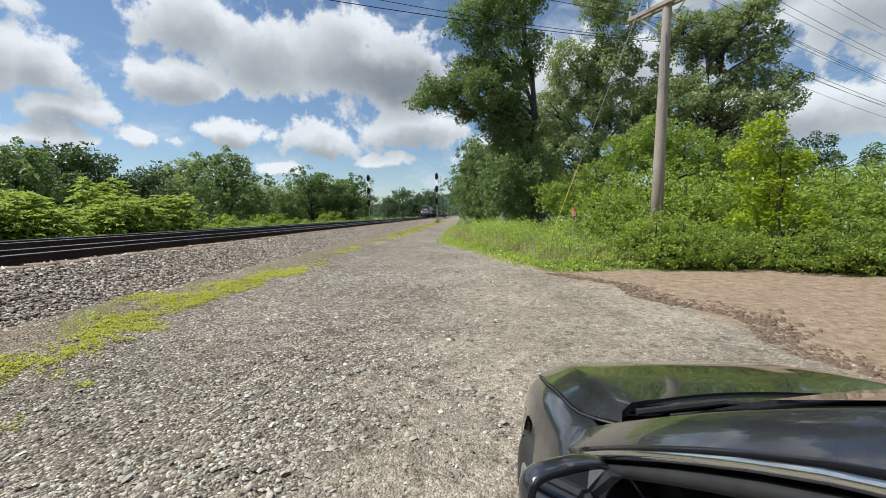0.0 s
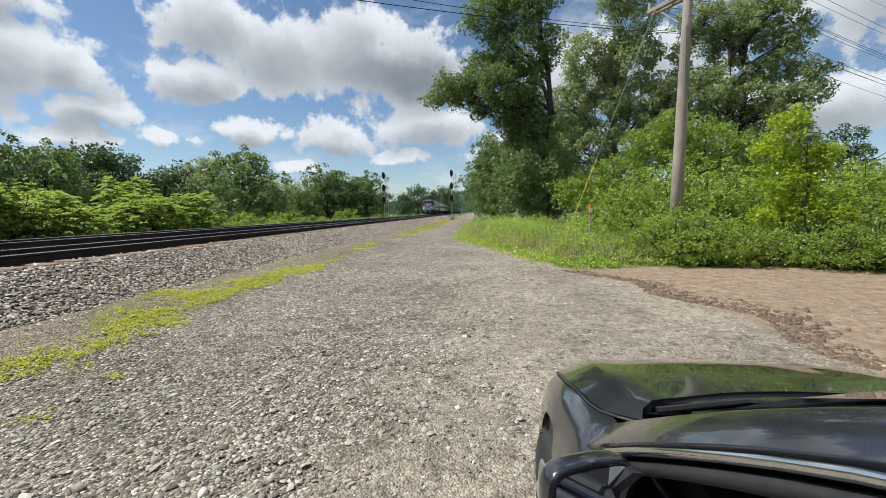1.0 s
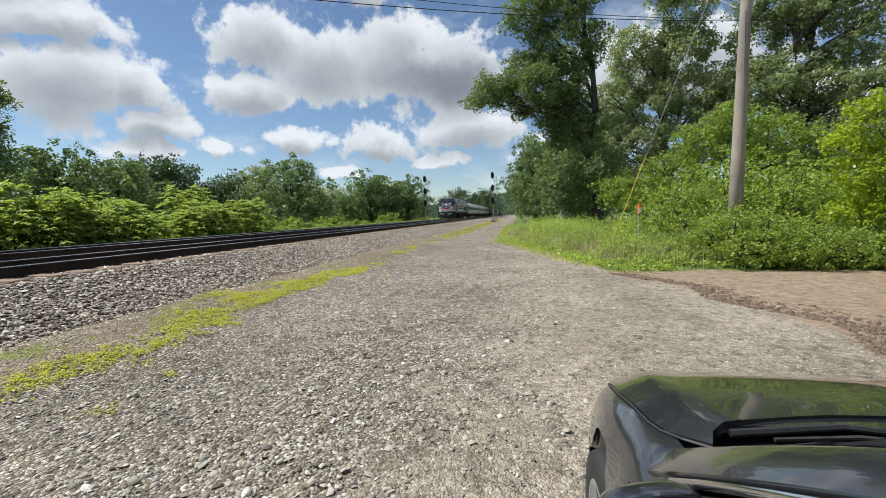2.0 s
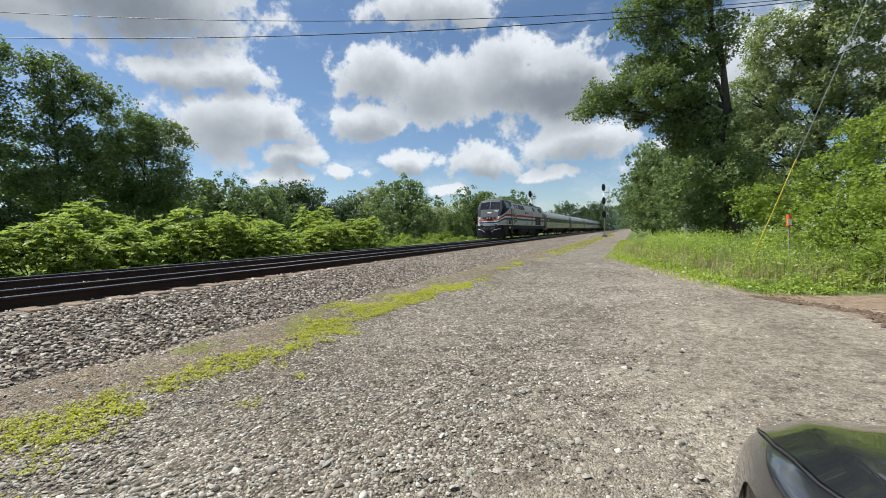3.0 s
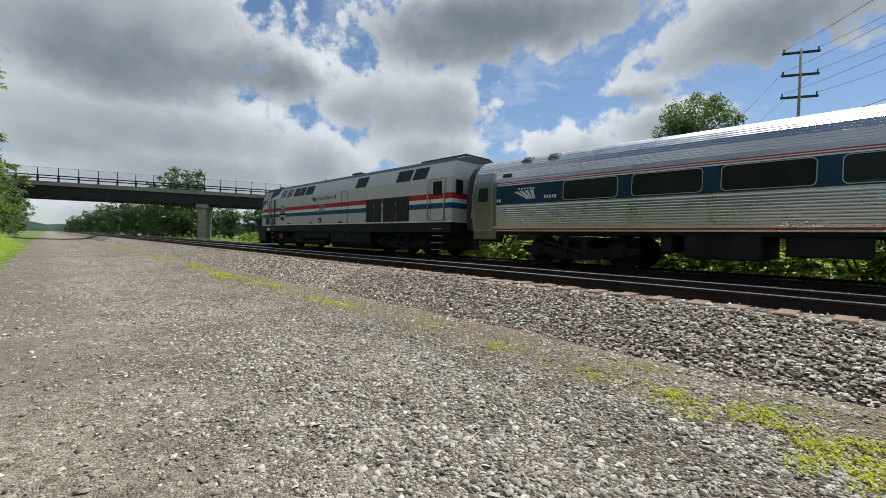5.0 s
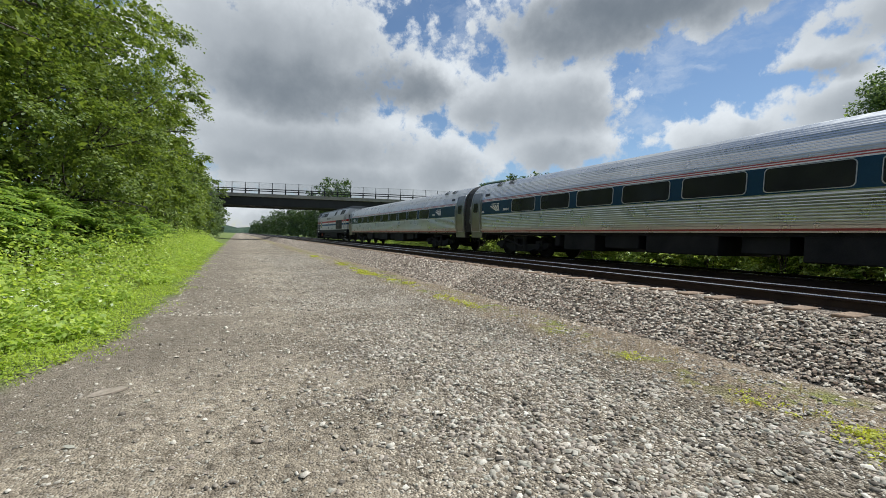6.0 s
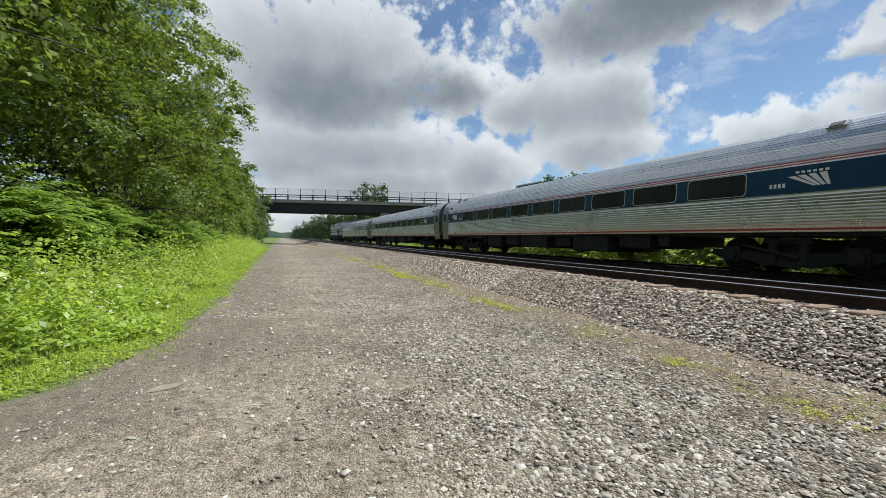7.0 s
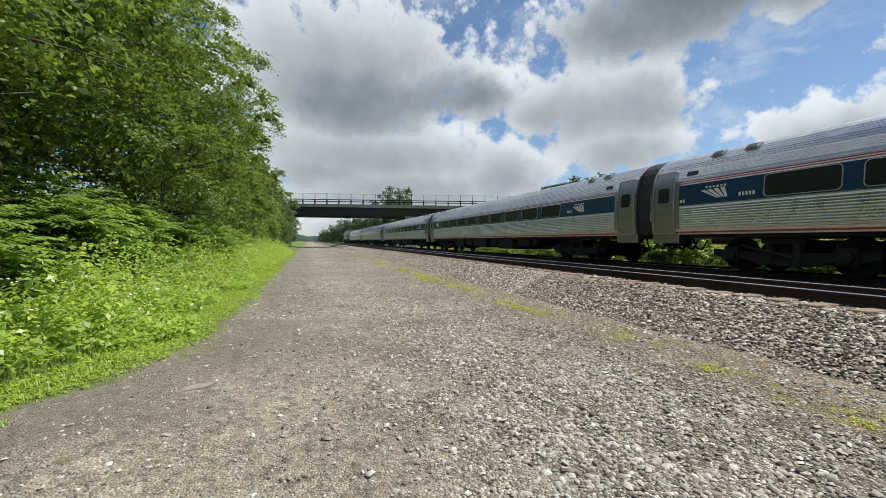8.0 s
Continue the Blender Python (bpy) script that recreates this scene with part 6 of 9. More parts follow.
def build_loco():
    root = empty("locomotive", pose(0, 0, 0), "silver diesel passenger locomotive with red, white and blue stripes", "locomotive")
    ys = [-0.08, -0.05] + [0.055 * k for k in range(30)] + [1.8, 2.2, 2.9, 3.8, 6, 10, 14, 18, 20.1, 20.2]
    bm = bmesh.new()
    rings = []
    for y in ys:
        half = loco_section(y)
        if y > 20.15:
            half = [(x * 0.97, z if z < 3.0 else z - 0.03) for x, z in half]
        ring = [bm.verts.new((x, y, z)) for x, z in half] + [bm.verts.new((-x, y, z)) for x, z in half[-2::-1]]
        rings.append(ring)
    for u, v in zip(rings, rings[1:]):
        for k in range(len(u) - 1):
            bm.faces.new((u[k], u[k + 1], v[k + 1], v[k]))
    bm.faces.new(rings[0])
    bm.faces.new(rings[-1][::-1])
    bmesh.ops.recalc_face_normals(bm, faces=bm.faces)
    part("body", bm, LOCO_PAINT, root, smooth=True, sharp=30)
    # frame and skirt
    bm = bmesh.new()
    extrude_profile(bm, [(-1.5, 1.362), (-1.5, 0.98), (-1.36, 0.93), (1.36, 0.93), (1.5, 0.98), (1.5, 1.362)], 0.25, 20.15)
    part("frame", bm, LOCO_DARK, root)
    bm = bmesh.new()
    angles = [radians(-90 + 18 * k) for k in range(11)]
    levels = [(1.36, 1.46, 0.62), (1.1, 1.45, 0.72), (0.7, 1.42, 0.86), (0.35, 1.38, 0.98), (0.12, 1.30, 1.0)]
    rows = [[bm.verts.new((w * math.sin(q), 0.5 - d * math.cos(q) ** 0.8 if math.cos(q) > 0.01 else 0.5, z)) for q in angles] for z, w, d in levels]
    for u, v in zip(rows, rows[1:]):
        for k in range(10):
            bm.faces.new((u[k], u[k + 1], v[k + 1], v[k]))
    bm.faces.new(rows[0][::-1])
    bm.faces.new(rows[-1])
    bmesh.ops.recalc_face_normals(bm, faces=bm.faces)
    part("pilot", bm, LOCO_DARK, root, "black rounded snow-plough pilot", smooth=True, sharp=35)
    for s in (-1, 1):
        bm = bmesh.new()
        tube(bm, [(s * 0.32, -0.48, 0.72), (s * 0.6, -0.45, 0.92), (s * 0.95, -0.25, 1.0), (s * 1.15, -0.02, 1.0)], [0.028, 0.03, 0.03, 0.026], 6)
        part("uncoupling_lever", bm, WHITE_PAINT, root, "white uncoupling lever", smooth=True)
    bm = bmesh.new()
    box(bm, -0.13, 0.13, -0.8, 0.0, 0.68, 0.98, 0.03)
    box(bm, -0.2, 0.2, -0.9, -0.7, 0.6, 1.04, 0.05)
    part("coupler", bm, UNDERFRAME, root)
    for s in (-1, 1):
        for k in range(3):
            bm = bmesh.new()
            x = s * (0.35 + 0.16 * k)
            tube(bm, [(x, -0.2, 1.2), (x + 0.02, -0.47, 1.0), (x + 0.05, -0.5, 0.7), (x + 0.1, -0.4, 0.45)], [0.025] * 4, 5)
            part("air_hose", bm, RUBBER, root)
    # fuel tank and gear below
    bm = bmesh.new()
    extrude_profile(bm, [(-1.44, 0.95), (-1.44, 0.45), (-1.25, 0.16), (1.25, 0.16), (1.44, 0.45), (1.44, 0.95)], 10.95, 14.75)
    part("fuel_tank", bm, UNDERFRAME, root)
    bm = bmesh.new()
    extrude_profile(bm, [(-1.42, 0.95), (-1.42, 0.62), (-1.3, 0.52), (1.3, 0.52), (1.42, 0.62), (1.42, 0.95)], 7.0, 10.75)
    part("battery_box", bm, UNDERFRAME, root)
    for x in (-1.15, 1.15):
        bm = bmesh.new()
        rod(bm, (x, 7.3, 0.40), (x, 10.2, 0.40), 0.17, 12)
        part("air_tank", bm, UNDERFRAME, root)
    for y0, y1 in ((2.2, 7.6), (14.8, 19.6)):
        bm = bmesh.new()
        box(bm, -0.9, 0.9, y0, y1, 0.26, 0.95, 0.06)
        part("traction_gear", bm, UNDERFRAME, root)
    for s in (-1, 1):
        bm = bmesh.new()
        extrude_profile(bm, [(s * 1.46, 1.3), (s * 1.46, 0.42), (s * 1.40, 0.30), (s * 1.34, 0.42), (s * 1.34, 1.3)], 0.45, 2.02)
        part("side_skirt", bm, LOCO_DARK, root)
    wheel = wheel_mesh(0.51)
    for y in (4.35, 16.85):
        make_truck(root, y, 0.51, 2.9, wheel)
    for s in (-1, 1):
        side_part("sand_box", root, UNDERFRAME, 6.4, 7.6, 0.35, 0.98, 1.2, 0.15, s)
        side_part("brake_box", root, BRAKE_RED, 3.86, 4.36, 0.52, 0.84, 1.2, 0.1, s, "faded red box on the truck")
        side_part("notice_plate", root, WHITE_PAINT, 2.3, 2.72, 1.02, 1.2, 1.505, 0.012, s, "small pale plate on the skirt")
        # cab door, side window, steps
        side_part("cab_door", root, LOCO_PAINT, 3.07, 3.64, 1.88, 3.05, 1.515, 0.012, s)
        side_part("step_well", root, GRILLE, 3.1, 3.55, 1.38, 1.86, 1.528, 0.012, s)
        for k in range(3):
            side_part("ladder_rung", root, LOCO_SILVER, 3.12, 3.52, 1.45 + k * 0.16, 1.475 + k * 0.16, 1.55, 0.02, s)
        for k in range(4):
            side_part("ladder_rung", root, LOCO_SILVER, 3.08, 3.46, 0.28 + 0.29 * k, 0.305 + 0.29 * k, 1.49, 0.06, s)
        bm = bmesh.new()
        for y in (3.08, 3.46):
            box(bm, min(s * 1.47, s * 1.5), max(s * 1.47, s * 1.5), y - 0.02, y + 0.02, 0.22, 1.2)
        part("ladder_side", bm, LOCO_DARK, root)
        side_part("vent_grille", root, GRILLE, 2.04, 2.76, 1.43, 1.87, 1.515, 0.012, s)
        for y in (2.92, 3.02, 3.70, 3.80, 18.98, 19.92):
            bm = bmesh.new()
            x = s * 1.62
            tube(bm, [(s * 1.5, y, 1.46), (x, y, 1.5), (x, y, 2.3), (x, y, 3.0), (s * 1.5, y, 3.05)], [0.028] * 5, 6)
            part("handrail", bm, STEEL_DARK if y in (2.92, 3.80) else GALV, root, "upright steel handrail", smooth=True)
        # side cab window in its frame
        bm = bmesh.new()
        def slope_x(z):
            return 1.52 if z < 3.09 else 1.52 - (z - 3.09) * 0.445
        def sloped(bm, y0, y1, z0, z1, off, mi=0):
            p = [(y0, z0), (y1, z0), (y1, z1), (y0, z1)]
            a = [bm.verts.new((s * (slope_x(z) + off), y, z)) for y, z in p]
            b = [bm.verts.new((s * (slope_x(z) - 0.03), y, z)) for y, z in p]
            bm.faces.new(a).material_index = mi
            for k in range(4):
                bm.faces.new((b[k], b[(k + 1) % 4], a[(k + 1) % 4], a[k])).material_index = mi
        sloped(bm, 1.62, 1.70, 3.06, 3.70, 0.014)
        sloped(bm, 1.701, 2.88, 3.06, 3.11, 0.014)
        part("cab_window_frame", bm, LOCO_SILVER, root)
        bm = bmesh.new()
        sloped(bm, 1.74, 2.22, 3.14, 3.66, 0.018)
        sloped(bm, 2.25, 2.82, 3.14, 3.66, 0.018)
        part("cab_window", bm, GLASS_DARK, root, "dark cab side window")
        # louvres and windows of the roof edge
        for k, (y0, y1) in enumerate(((4.47, 5.13), (5.39, 6.07), (6.40, 7.10), (7.14, 7.86), (7.98, 8.94), (13.46, 14.41), (16.74, 17.73), (17.87, 18.73))):
            bm = bmesh.new()
            sloped(bm, y0, y1, 3.11, 3.62, 0.010)
            lv = part("louvre", bm, GRILLE, root)
            nsl = 6 if k < 2 else 9
            for j in range(nsl):
                z = 3.14 + 0.45 * j / (nsl - 1)
                bm = bmesh.new()
                sloped(bm, y0 + 0.03, y1 - 0.03, z - 0.012, z + 0.012, 0.022)
                part("slat", bm, LOCO_SILVER if k < 2 else GRILLE, lv)
            if k < 2 or k in (2, 4):
                for yy in (y0 - 0.10, y1 + 0.02):
                    bm = bmesh.new()
                    sloped(bm, yy, yy + 0.08, 3.08, 3.66, 0.02)
                    part("louvre_frame", bm, LOCO_SILVER, root)
        # big engine-room grilles
        for y0, y1 in ((14.49, 15.09), (15.12, 15.73), (15.86, 16.77), (16.80, 17.72)):
            g = side_part("engine_grille", root, GRILLE, y0, y1, 1.42, 2.48, 1.515, 0.015, s, "dark slatted engine grille")
            bm = bmesh.new()
            for k in range(16):
                z = 1.46 + k * 0.064
                box(bm, min(s * 1.53, s * 1.55), max(s * 1.53, s * 1.55), y0 + 0.03, y1 - 0.03, z, z + 0.022)
            ob = part("grille_slats", bm, GRILLE, g)
            ob["kind"] = "stuff"
        side_part("grille_post", root, LOCO_SILVER, 15.76, 15.83, 1.40, 2.26, 1.517, 0.012, s)
        # service doors as raised panels
        for y0, y1, z0, z1 in ((12.2, 12.78, 1.44, 3.03), (3.04, 3.67, 1.86, 3.07), (19.05, 19.87, 1.42, 3.04), (1.1, 1.14, 1.4, 1.88), (1.55, 1.58, 1.4, 1.88), (12.84, 12.86, 1.4, 2.25)):
            bm = bmesh.new()
            for a0, a1, b0, b1 in ((y0, y1, z0, z0 + 0.012), (y0, y1, z1 - 0.012, z1), (y0, y0 + 0.012, z0, z1), (y1 - 0.012, y1, z0, z1)):
                box(bm, min(s * 1.51, s * 1.531), max(s * 1.51, s * 1.531), a0, a1, b0, b1)
            part("panel_seam", bm, GRILLE, root)
        side_part("filler_box", root, GRILLE, 9.72, 10.06, 1.46, 1.74, 1.515, 0.02, s)
        side_part("filler_cap", root, LOCO_SILVER, 9.79, 9.97, 1.5, 1.62, 1.53, 0.02, s)
        for y in (5.6, 8.6, 11.9):
            side_part("lift_lug", root, LOCO_DARK, y, y + 0.4, 1.43, 1.5, 1.515, 0.008, s)
        # rear door
        d = side_part("rear_door", root, LOCO_PAINT, 19.08, 19.84, 1.42, 3.02, 1.515, 0.015, s)
        side_part("door_window", d, GLASS_DARK, 19.2, 19.7, 2.42, 2.95, 1.525, 0.015, s)
        for k in range(4):
            side_part("ladder_rung", root, LOCO_SILVER, 19.15, 19.7, 0.28 + 0.27 * k, 0.305 + 0.27 * k, 1.45, 0.06, s)
        # lettering and badge
        m0 = on_side(1.529, 10.15, 2.20) if s > 0 else Matrix.Rotation(math.pi, 4, "Z") @ on_side(1.529, -10.15, 2.20)
        lettering("707", 0.52, WHITE_PAINT, root, m0, "road_number_outline", 0.022)
        m1 = on_side(1.533, 10.15, 2.20) if s > 0 else Matrix.Rotation(math.pi, 4, "Z") @ on_side(1.533, -10.15, 2.20)
        lettering("707", 0.52, SIGNAL_BLACK, root, m1, "road_number", 0.004)
        bm = bmesh.new()
        for k in range(4):
            flat(bm, [(-1.44 + 0.15 * k, 0.10 - 0.008 * k), (-1.33 + 0.15 * k, 0.11 - 0.008 * k), (-1.07 + 0.055 * k, -0.13), (-1.11 + 0.055 * k, -0.14)])
        for k in range(6):
            o = -0.74 + k * 0.365
            flat(bm, [(o, -0.09), (o + 0.07, -0.09), (o + 0.12, 0.09), (o + 0.06, 0.09)])
            flat(bm, [(o + 0.16, -0.09), (o + 0.24, -0.09), (o + 0.24, 0.09), (o + 0.16, 0.09)])
        ob = part("emblem", bm, SIGNAL_BLACK, root, "black emblem of slanting bars")
        ob.matrix_basis = on_side(1.524, 10.3, 2.80) if s > 0 else Matrix.Rotation(math.pi, 4, "Z") @ on_side(1.524, -10.3, 2.80)
        mb = on_side(1.524, 4.86, 2.14) if s > 0 else Matrix.Rotation(math.pi, 4, "Z") @ on_side(1.524, -4.86, 2.14)
        oval = [(0.36 * math.cos(a * 0.2618), 0.5 * math.sin(a * 0.2618)) for a in range(24)]
        bm = bmesh.new()
        flat(bm, oval, 0.004)
        badge = part("badge", bm, COACH_BLUE, root, "oval blue badge with a tree and gold ribbon")
        badge.matrix_basis = mb
        bm = bmesh.new()
        flat(bm, [(x * 0.86, y * 0.86) for x, y in oval if y > -0.05], 0.007)
        part("badge_sky", bm, BADGE_SKY, badge)
        bm = bmesh.new()
        for cx, cy, rr in ((-0.1, 0.1, 0.12), (0.1, 0.16, 0.11), (0.0, 0.25, 0.1), (0.16, 0.02, 0.09), (-0.2, 0.24, 0.06)):
            flat(bm, [(cx + rr * math.cos(a) * 1.1, cy + rr * math.sin(a) * 0.7) for a in [k * 0.7854 for k in range(8)]], 0.010)
        flat(bm, [(-0.02, -0.05), (0.06, -0.05), (0.03, 0.2), (0.0, 0.2)], 0.0105)
        part("badge_tree", bm, BADGE_GREEN, badge)
        bm = bmesh.new()
        flat(bm, [(-0.46, -0.16), (-0.3, -0.12), (0, -0.15), (0.3, -0.12), (0.46, -0.16), (0.42, -0.3), (0.28, -0.24), (0, -0.28), (-0.28, -0.24), (-0.42, -0.3)], 0.012)
        part("badge_ribbon", bm, BADGE_GOLD, badge, "gold ribbon")
        bm = bmesh.new()
        for k in range(3):
            box(bm, -0.13, 0.13, -0.05 + 0.055 * k, -0.03 + 0.055 * k, 0, 0.006)
        box(bm, -0.13, 0.0, 0.0, 0.10, 0, 0.008)
        ob = part("flag_decal", bm, BRAKE_RED, root)
        ob.matrix_basis = on_side(1.524, 2.43, 2.72) if s > 0 else Matrix.Rotation(math.pi, 4, "Z") @ on_side(1.524, -2.43, 2.72)
    # nose: windscreen, lights, number
    nose_z = nose_top
    for s in (-1, 1):
        bm = bmesh.new()
        p = [(s * 0.05, 0.60), (s * 1.0, 0.66), (s * 0.98, 1.10), (s * 0.05, 1.14)]
        a = [bm.verts.new((x, y - 0.01, nose_z(y) - 0.06 * x * x + 0.03)) for x, y in p]
        b = [bm.verts.new((x, y + 0.05, nose_z(y) - 0.06 * x * x - 0.05)) for x, y in p]
        bm.faces.new(a)
        for k in range(4):
            bm.faces.new((b[k], b[(k + 1) % 4], a[(k + 1) % 4], a[k]))
        bmesh.ops.recalc_face_normals(bm, faces=bm.faces)
        part("windscreen", bm, GLASS_DARK, root, "dark slanting windscreen pane")
        bm = bmesh.new()
        rod(bm, (s * 0.80, -0.12, 1.80), (s * 0.80, 0.12, 1.80), 0.105, 16)
        part("ditch_light", bm, LAMP_GLASS, root, "round white ditch light")
        bm = bmesh.new()
        rod(bm, (s * 0.12, -0.14, 2.10), (s * 0.12, 0.15, 2.10), 0.082, 16)
        part("headlight", bm, LAMP_GLASS, root, "round headlight in the nose")
        bm = bmesh.new()
        box(bm, s * 0.72 - 0.13, s * 0.72 + 0.13, -0.14, 0.1, 1.18, 1.46, 0.02)
        part("nose_step", bm, GRILLE, root)
        bm = bmesh.new()
        box(bm, s * 0.55 - 0.08, s * 0.55 + 0.08, -0.03, 0.16, 2.10, 2.22, 0.035)
        part("marker_light", bm, GRILLE, root)
    bm = bmesh.new()
    ring = [(0.34 * math.cos(k * 0.3927), 2.10 + 0.14 * math.sin(k * 0.3927)) for k in range(16)]
    extrude_profile(bm, ring, -0.12, 0.2)
    part("headlight_housing", bm, GRILLE, root)
    pn = Matrix.Translation((0.70, 0.47, nose_z(0.47) + 0.0)) @ Euler((math.atan2(1.65, 1.0), 0, 0)).to_matrix().to_4x4()
    lettering("707", 0.30, WHITE_PAINT, root, pn, "nose_number", 0.003)
    bm = bmesh.new()
    for k in range(3):
        flat(bm, [(-0.3 + 0.07 * k, 0.05), (0.3 - 0.07 * k, 0.05), (0.1 - 0.1 * k, -0.1 + 0.02 * k), (0.0 - 0.1 * k, -0.1 + 0.02 * k)], 0.004 + 0.001 * k)
    ob = part("nose_emblem", bm, WHITE_PAINT, root, "pale emblem on the nose")
    ob.matrix_basis = Matrix.Translation((0, 0.40, nose_z(0.40) + 0.016)) @ Euler((math.atan2(1.65, 1.0), 0, 0)).to_matrix().to_4x4()
    # roof gear
    bm = bmesh.new()
    box(bm, -1.0, 1.0, 12.3, 13.2, 3.82, 4.02, 0.04)
    part("roof_box", bm, GRILLE, root)
    bm = bmesh.new()
    extrude_profile(bm, [(-1.1, 3.72), (-1.05, 3.95), (-0.7, 4.06), (0.7, 4.06), (1.05, 3.95), (1.1, 3.72)], 17.9, 20.15)
    part("exhaust_hood", bm, GRILLE, root)
    bm = bmesh.new()
    box(bm, -0.6, 0.6, 15.0, 15.8, 3.85, 3.97, 0.03)
    part("roof_fan", bm, GRILLE, root)
    for x, y in ((0.55, 2.4), (0.2, 2.5), (0.9, 3.3)):
        bm = bmesh.new()
        box(bm, x - 0.1, x + 0.1, y - 0.2, y + 0.2, 3.88, 3.98, 0.02)
        box(bm, x - 0.03, x + 0.03, y - 0.3, y - 0.1, 3.93, 4.0, 0.01)
        part("horn", bm, GRILLE, root)
    bm = bmesh.new()
    rod(bm, (0.4, 8.3, 3.88), (0.4, 8.3, 4.12), 0.015)
    rod(bm, (0.4, 8.2, 4.1), (0.4, 8.5, 4.12), 0.012)
    part("aerial", bm, GRILLE, root)
    # blunt nose: draw everything before the windscreen back
    for ob in root.children:
        if ob.name.startswith(("nose_number", "nose_emblem")):
            ob.matrix_basis = Matrix.Translation((0, (1.12 - ob.matrix_basis.translation.y) * 0.28, 0)) @ ob.matrix_basis @ Euler((radians(6), 0, 0)).to_matrix().to_4x4()
        elif ob.type == "MESH" and ob.matrix_basis == Matrix.Identity(4):
            for v in ob.data.vertices:
                if v.co.y < 1.12:
                    v.co.y = 1.12 - (1.12 - v.co.y) * 0.72
    # rear end
    bm = bmesh.new()
    box(bm, -0.55, 0.55, 20.18, 20.5, 1.1, 3.2, 0.05)
    part("rear_gangway", bm, RUBBER, root)
    bm = bmesh.new()
    box(bm, 0.9, 1.3, 20.19, 20.23, 2.45, 3.0, 0.02)
    part("rear_window", bm, GLASS_DARK, root)
    bm = bmesh.new()
    box(bm, -0.13, 0.13, 20.1, 20.8, 0.68, 0.98, 0.03)
    part("rear_coupler", bm, UNDERFRAME, root)
    return root


def coach_half(z):
    zs = [1.02, 1.25, 1.6, 2.0, 2.5, 2.75, 3.0, 3.2, 3.38, 3.52, 3.61, 3.66]
    xs = [1.44, 1.49, 1.52, 1.53, 1.505, 1.46, 1.37, 1.24, 1.05, 0.80, 0.45, 0.0]
    return float(np.interp(z, zs, xs))


